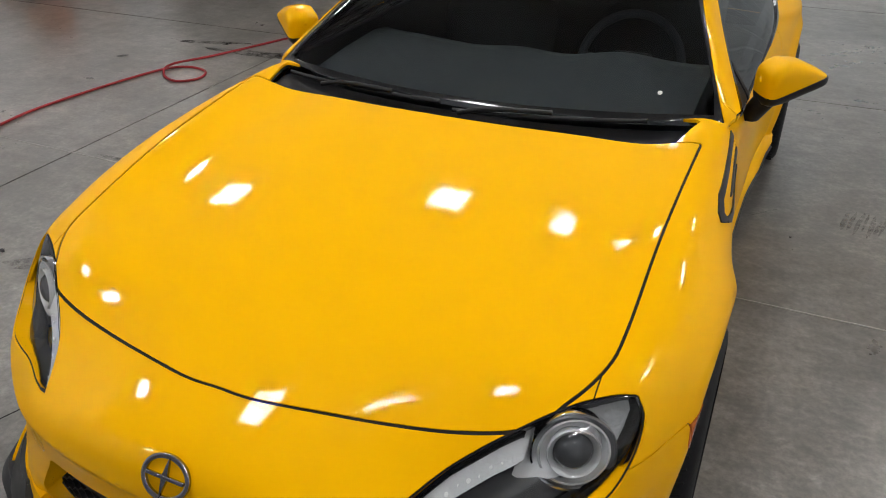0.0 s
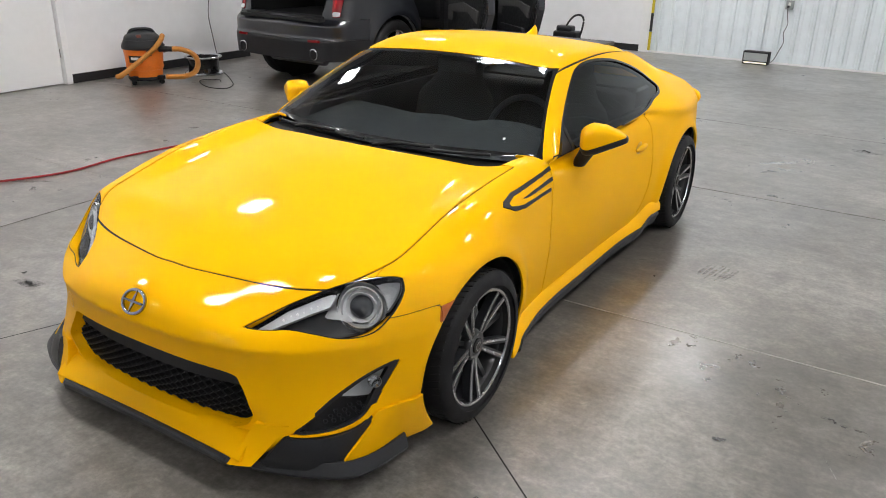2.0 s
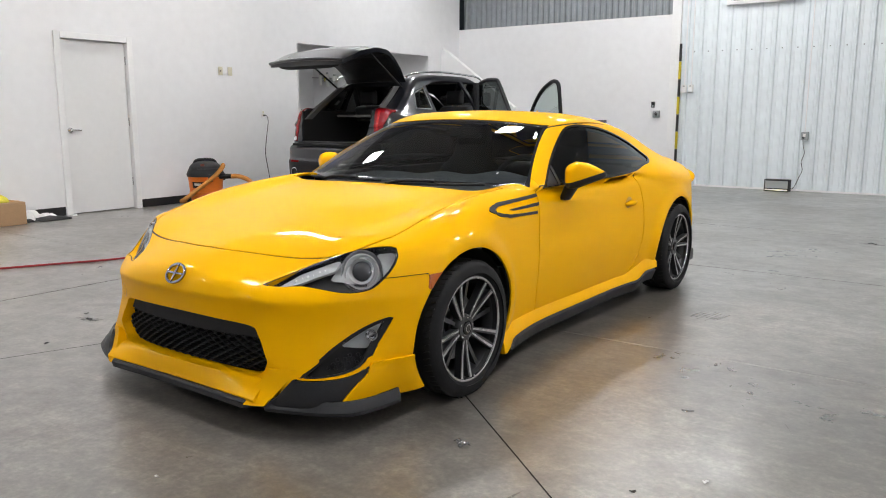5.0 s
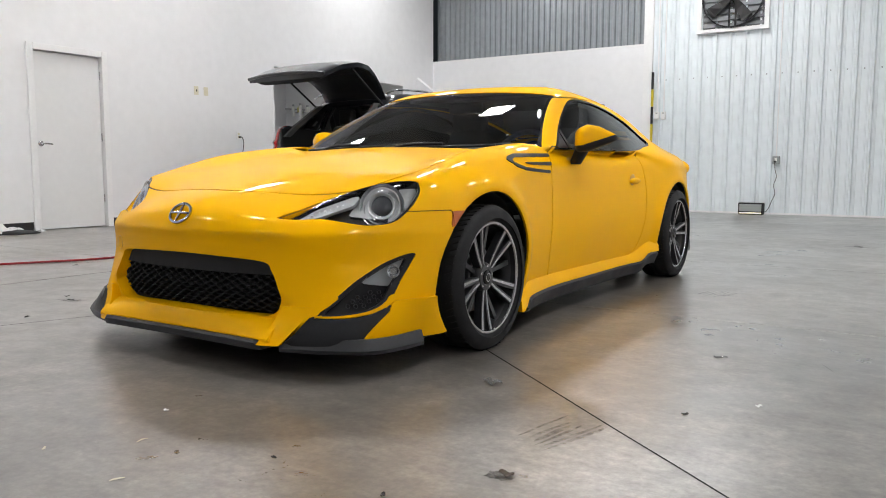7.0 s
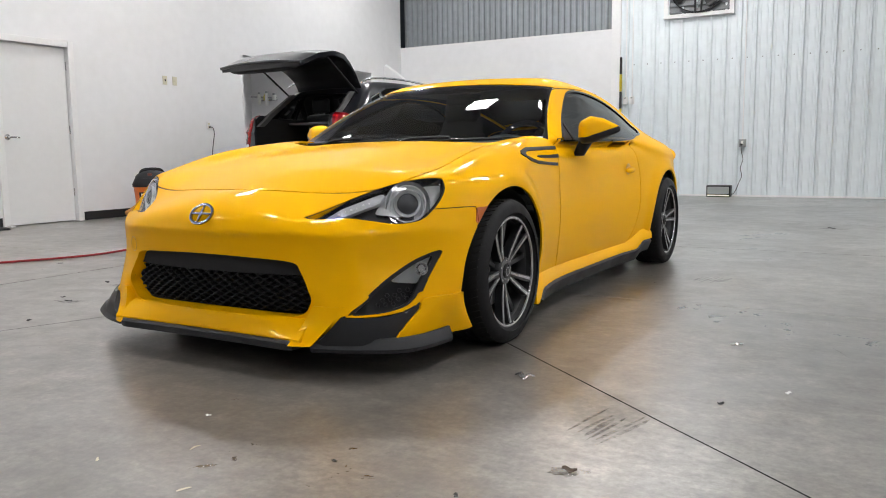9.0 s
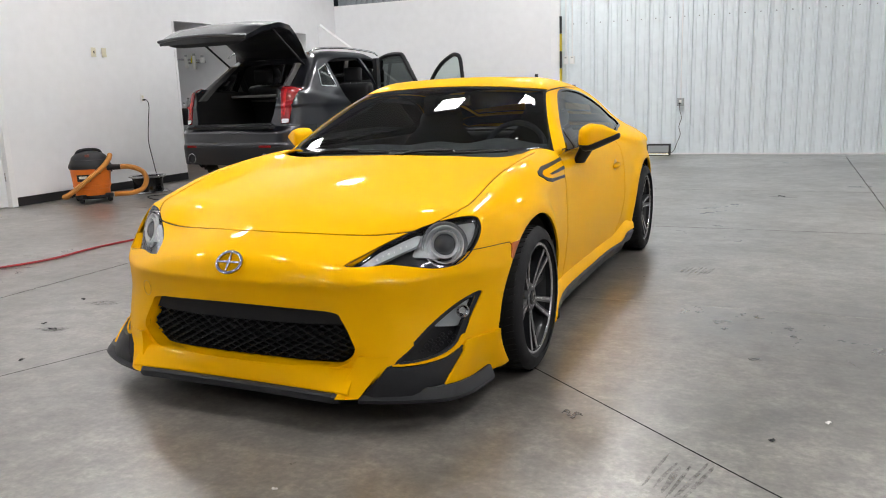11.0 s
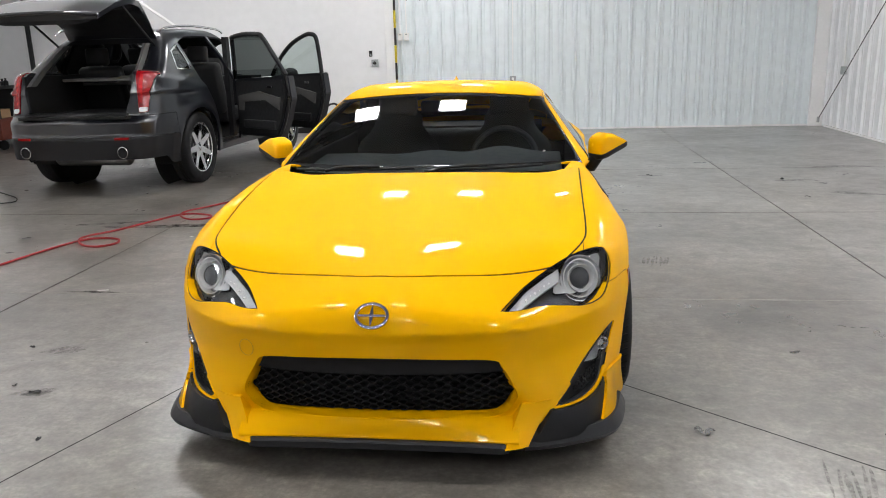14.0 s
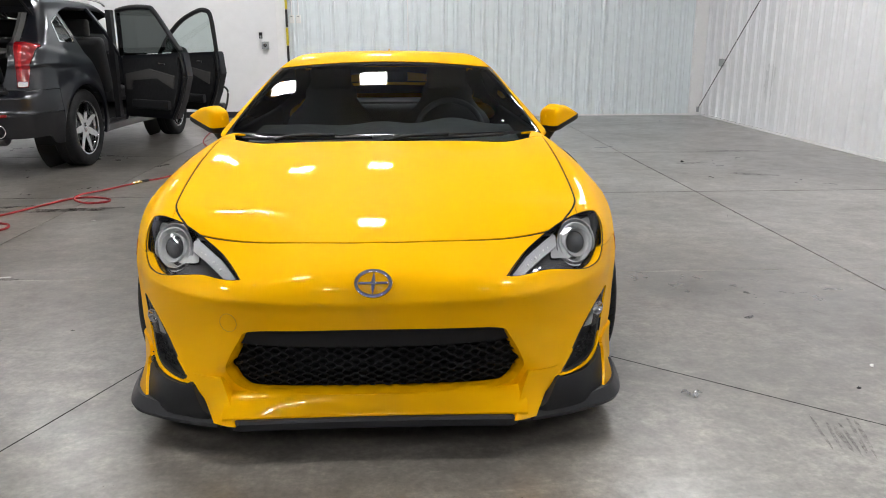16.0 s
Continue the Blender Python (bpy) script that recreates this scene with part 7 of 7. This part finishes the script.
for x in (-1.54, -1.43):
    ob = wall_box("control_box", x, 1.62, 0.075, 0.13, 0.055, PAPER, "white plastic control box on the ribbed wall", "control box", ROOM_FAR + 0.006)
    ob["group"] = "control boxes"
    part("cover", box((0.06, 0.006, 0.075), (0, -0.058, -0.018), 0.002), WHITE_TRIM, ob)
    part("button", box((0.03, 0.006, 0.018), (0, -0.058, 0.042), 0.002), GREY_BOX, ob)
    part("conduit", rod((0, -0.02, 0.065), (0, -0.02, 3.3), 0.011), WHITE_TRIM, ob)
guard = thing("guard_strip", pose(-1.622, ROOM_FAR - 0.048, 0), "black and yellow striped corner guard", "corner guard")
for k in range(8):
    part("stripe", box((0.036, 0.035, 0.287), (0, 0, 0.182 + 0.29 * k), 0.004), SAFETY_YELLOW if k % 2 == 0 else BASE_BLACK, guard)

fan = thing("exhaust_fan", pose(-0.36, ROOM_FAR, 3.45), "large wall exhaust fan with dark louvres", "fan")
for nm, w, h, x, z in (("frame_side", 0.07, 1.06, -0.52, 0), ("frame_side", 0.07, 1.06, 0.52, 0), ("frame_rail", 0.97, 0.06, 0, 0.50), ("frame_rail", 0.97, 0.06, 0, -0.50)):
    part(nm, box((w, 0.06, h), (x, -0.02, z), 0.004), WHITE_TRIM, fan, "white fan frame")
part("back_panel", box((0.96, 0.01, 0.93), (0, 0.012, 0)), FAN_GREY, fan)
for k in range(9):
    part("louvre", box((0.93, 0.012, 0.085), (0, -0.006, -0.41 + 0.1025 * k), 0.002, turn=Matrix.Rotation(radians(-22), 4, "X")), FAN_GREY, fan)
shroud = lathe([(0.455, -0.02), (0.455, 0.03), (0.475, 0.03), (0.475, -0.02), (0.455, -0.02)], 48)
bmesh.ops.transform(shroud, matrix=Matrix.Translation((0, -0.055, 0)) @ Matrix.Rotation(math.pi / 2, 4, "X"), verts=shroud.verts)
part("shroud", shroud, BLACK_TRIM, fan, "round black fan shroud", smooth=35)
for a in (0.6, 2.17, 3.74, 5.31):
    bl = sweep([[(r, w * 0.5, 0.05 * (0.5 - k)), (r, -w * 0.5, -0.05 * (0.5 - k)), (r, -w * 0.5, -0.05 * (0.5 - k) - 0.004), (r, w * 0.5, 0.05 * (0.5 - k) - 0.004)] for k, r, w in ((0, 0.05, 0.07), (0.4, 0.2, 0.14), (0.8, 0.38, 0.18), (1, 0.43, 0.15))])
    bmesh.ops.transform(bl, matrix=Matrix.Translation((0, -0.075, 0)) @ Matrix.Rotation(math.pi / 2, 4, "X") @ Matrix.Rotation(a, 4, "Z"), verts=bl.verts)
    part("blade", bl, BASE_BLACK, fan)
part("hub", rod((0, -0.05, 0), (0, -0.14, 0), 0.065, 0.05, 24), GREY_BOX, fan, "grey fan motor hub", smooth=35)
for sx in (-0.035, 0.035):
    part("motor_strut", box((0.03, 0.02, 0.90), (sx * 1.4, -0.045, 0), 0.003), BLACK_TRIM, fan)
side_box = thing("outlet_box", pose(ROOM_R, 12.03, 0.92), "grey steel outlet box on the side wall", "outlet")
part("body", box((0.06, 0.10, 0.12), (-0.03, 0, 0), 0.005), GREY_BOX, side_box)
part("conduit", rod((-0.03, 0, 0.06), (-0.03, 0, 3.9), 0.009), WHITE_TRIM, side_box)
# screws along the girt line
for k in range(28):
    x = POST_X1 + 0.23 + 0.228 * k
    if x < ROOM_R - 0.3:
        part("wall_screw", lathe([(0.0, 0.0), (0.011, 0.0), (0.010, 0.004), (0.006, 0.009), (0, 0.009)], 8), GREY_BOX, steel).matrix_basis = Matrix.Translation((x, ROOM_FAR + 0.026, 2.22)) @ Matrix.Rotation(math.pi / 2, 4, "X")

cart = thing("carpet_cleaner", pose(-2.76, 12.30, 0), "black wheeled machine with a loop handle", "cleaning machine")
part("tank", box((0.40, 0.26, 0.24), (-0.05, 0, 0.18), 0.04, segments=3), BLACK_TRIM, cart, smooth=40)
part("top_cover", box((0.26, 0.2, 0.10), (-0.08, 0, 0.33), 0.03, segments=3), SATIN_GREY, cart, smooth=40)
part("handle", tube([(-0.10, -0.02, 0.28), (-0.04, -0.02, 0.42), (0.06, -0.02, 0.535), (0.17, -0.02, 0.555), (0.225, -0.02, 0.48), (0.20, -0.02, 0.30), (0.16, -0.02, 0.18)], 0.017, 8), BASE_BLACK, cart, "black loop handle", smooth=50)
for sx in (-0.19, 0.11):
    for sy in (-0.14, 0.14):
        part("wheel", rod((sx, sy - 0.018, 0.06), (sx, sy + 0.018, 0.06), 0.06, sides=20), RUBBER, cart, smooth=40)

# ---- side room behind the opening ----
pipe_y = GAP_Y1 - 0.09
pipe = thing("water_pipe", pose(0, pipe_y, 1.94), "steel wall pipe with yellow and white valves", "pipe")
part("pipe_run", rod((-9.1, 0, 0.02), (-8.42, 0, -0.03), 0.018), STEEL, pipe, smooth=40)
for x, mat, r, h in ((-8.86, PAPER, 0.045, 0.20), (-8.70, VALVE_YELLOW, 0.04, 0.09), (-8.66, PAPER, 0.05, 0.24), (-8.46, PAPER, 0.06, 0.09)):
    valve = part("valve", rod((x, -0.02, -h * 0.75), (x, -0.02, h * 0.3), r * 0.8, sides=14), mat, pipe, "plastic valve or filter cup", smooth=40)
    part("knob", rod((x, -0.02, h * 0.3), (x, -0.02, h * 0.3 + 0.04), r * 0.5, sides=12), VALVE_YELLOW if mat is VALVE_YELLOW else GREY_BOX, valve, smooth=40)
part("bracket", box((0.5, 0.02, 0.03), (-8.7, 0.06, -0.06), 0.004), STEEL, pipe)
slab("trim_annex_post", -7.70, -7.64, GAP_Y1 - 0.05, GAP_Y1 - 0.002, 0, 2.9, BASE_BLACK, "black door post in the side room", "trim")
tool_cart = thing("tool_cart", pose(-8.35, 11.30, 0), "cluttered dark steel tool cart with red-brown base", "tool cart")
part("cart_base", box((1.1, 0.6, 0.34), (0, 0, 0.33), 0.012), RED_BROWN, tool_cart, "red-brown lower drawer")
part("cart_top", box((1.12, 0.62, 0.05), (0, 0, 0.99), 0.008), BASE_BLACK, tool_cart)
part("cart_back", box((1.1, 0.04, 0.46), (0, 0.27, 0.735)), BASE_BLACK, tool_cart)
for sx in (-0.53, 0.53):
    for sy in (-0.27, 0.24):
        part("post", box((0.04, 0.04, 0.46), (sx, sy, 0.735)), BASE_BLACK, tool_cart)
        part("caster", rod((sx, sy - 0.02, 0.08), (sx, sy + 0.02, 0.08), 0.08, sides=18), RUBBER, tool_cart, smooth=40)
rnd = random.Random(8)
for k in range(11):
    x, y = -8.83 + 0.096 * k, 11.30 + rnd.uniform(-0.16, 0.14)
    h = rnd.uniform(0.08, 0.27)
    mat = (BLACK_TRIM, GREY_BOX, BASE_BLACK, PAPER, SATIN_GREY, RED_BROWN)[rnd.randrange(6)]
    can = thing("bottle", pose(x, y, 1.0155), "dark workshop bottle standing on the tool cart", "bottle", "bottles on the cart")
    part("bottle_body", lathe([(0.0, 0.0), (0.036, 0.0), (0.038, 0.006), (0.038, h * 0.7), (0.016, h * 0.86), (0.016, h), (0, h)], 14), mat, can, smooth=40)
    part("cap", rod((0, 0, h), (0, 0, h + 0.02), 0.018, sides=12), BASE_BLACK, can, smooth=40)
for k in range(4):
    x = -8.72 + 0.24 * k
    bin_1 = thing("parts_box", pose(x, 11.28, 0.5), "small parts box on the tool cart shelf", "box", "boxes on the cart")
    part("box_body", box((0.2, 0.3, 0.14 + 0.05 * (k % 3)), (0, 0, 0.0725 + 0.025 * (k % 3)), 0.006), (BASE_BLACK, GREY_BOX, BLACK_TRIM, CARTON)[k], bin_1)
annex_hose = tagged(part("rolled_hose", tube([Vector((-7.2 + 0.2 * math.cos(q), 11.45 + 0.2 * math.sin(q), 0.03 + 0.006 * q)) for q in np.linspace(0, 18, 70)], 0.018, 8, raw=True), BASE_BLACK, smooth=60), "black hose rolled up on the floor", "hose")
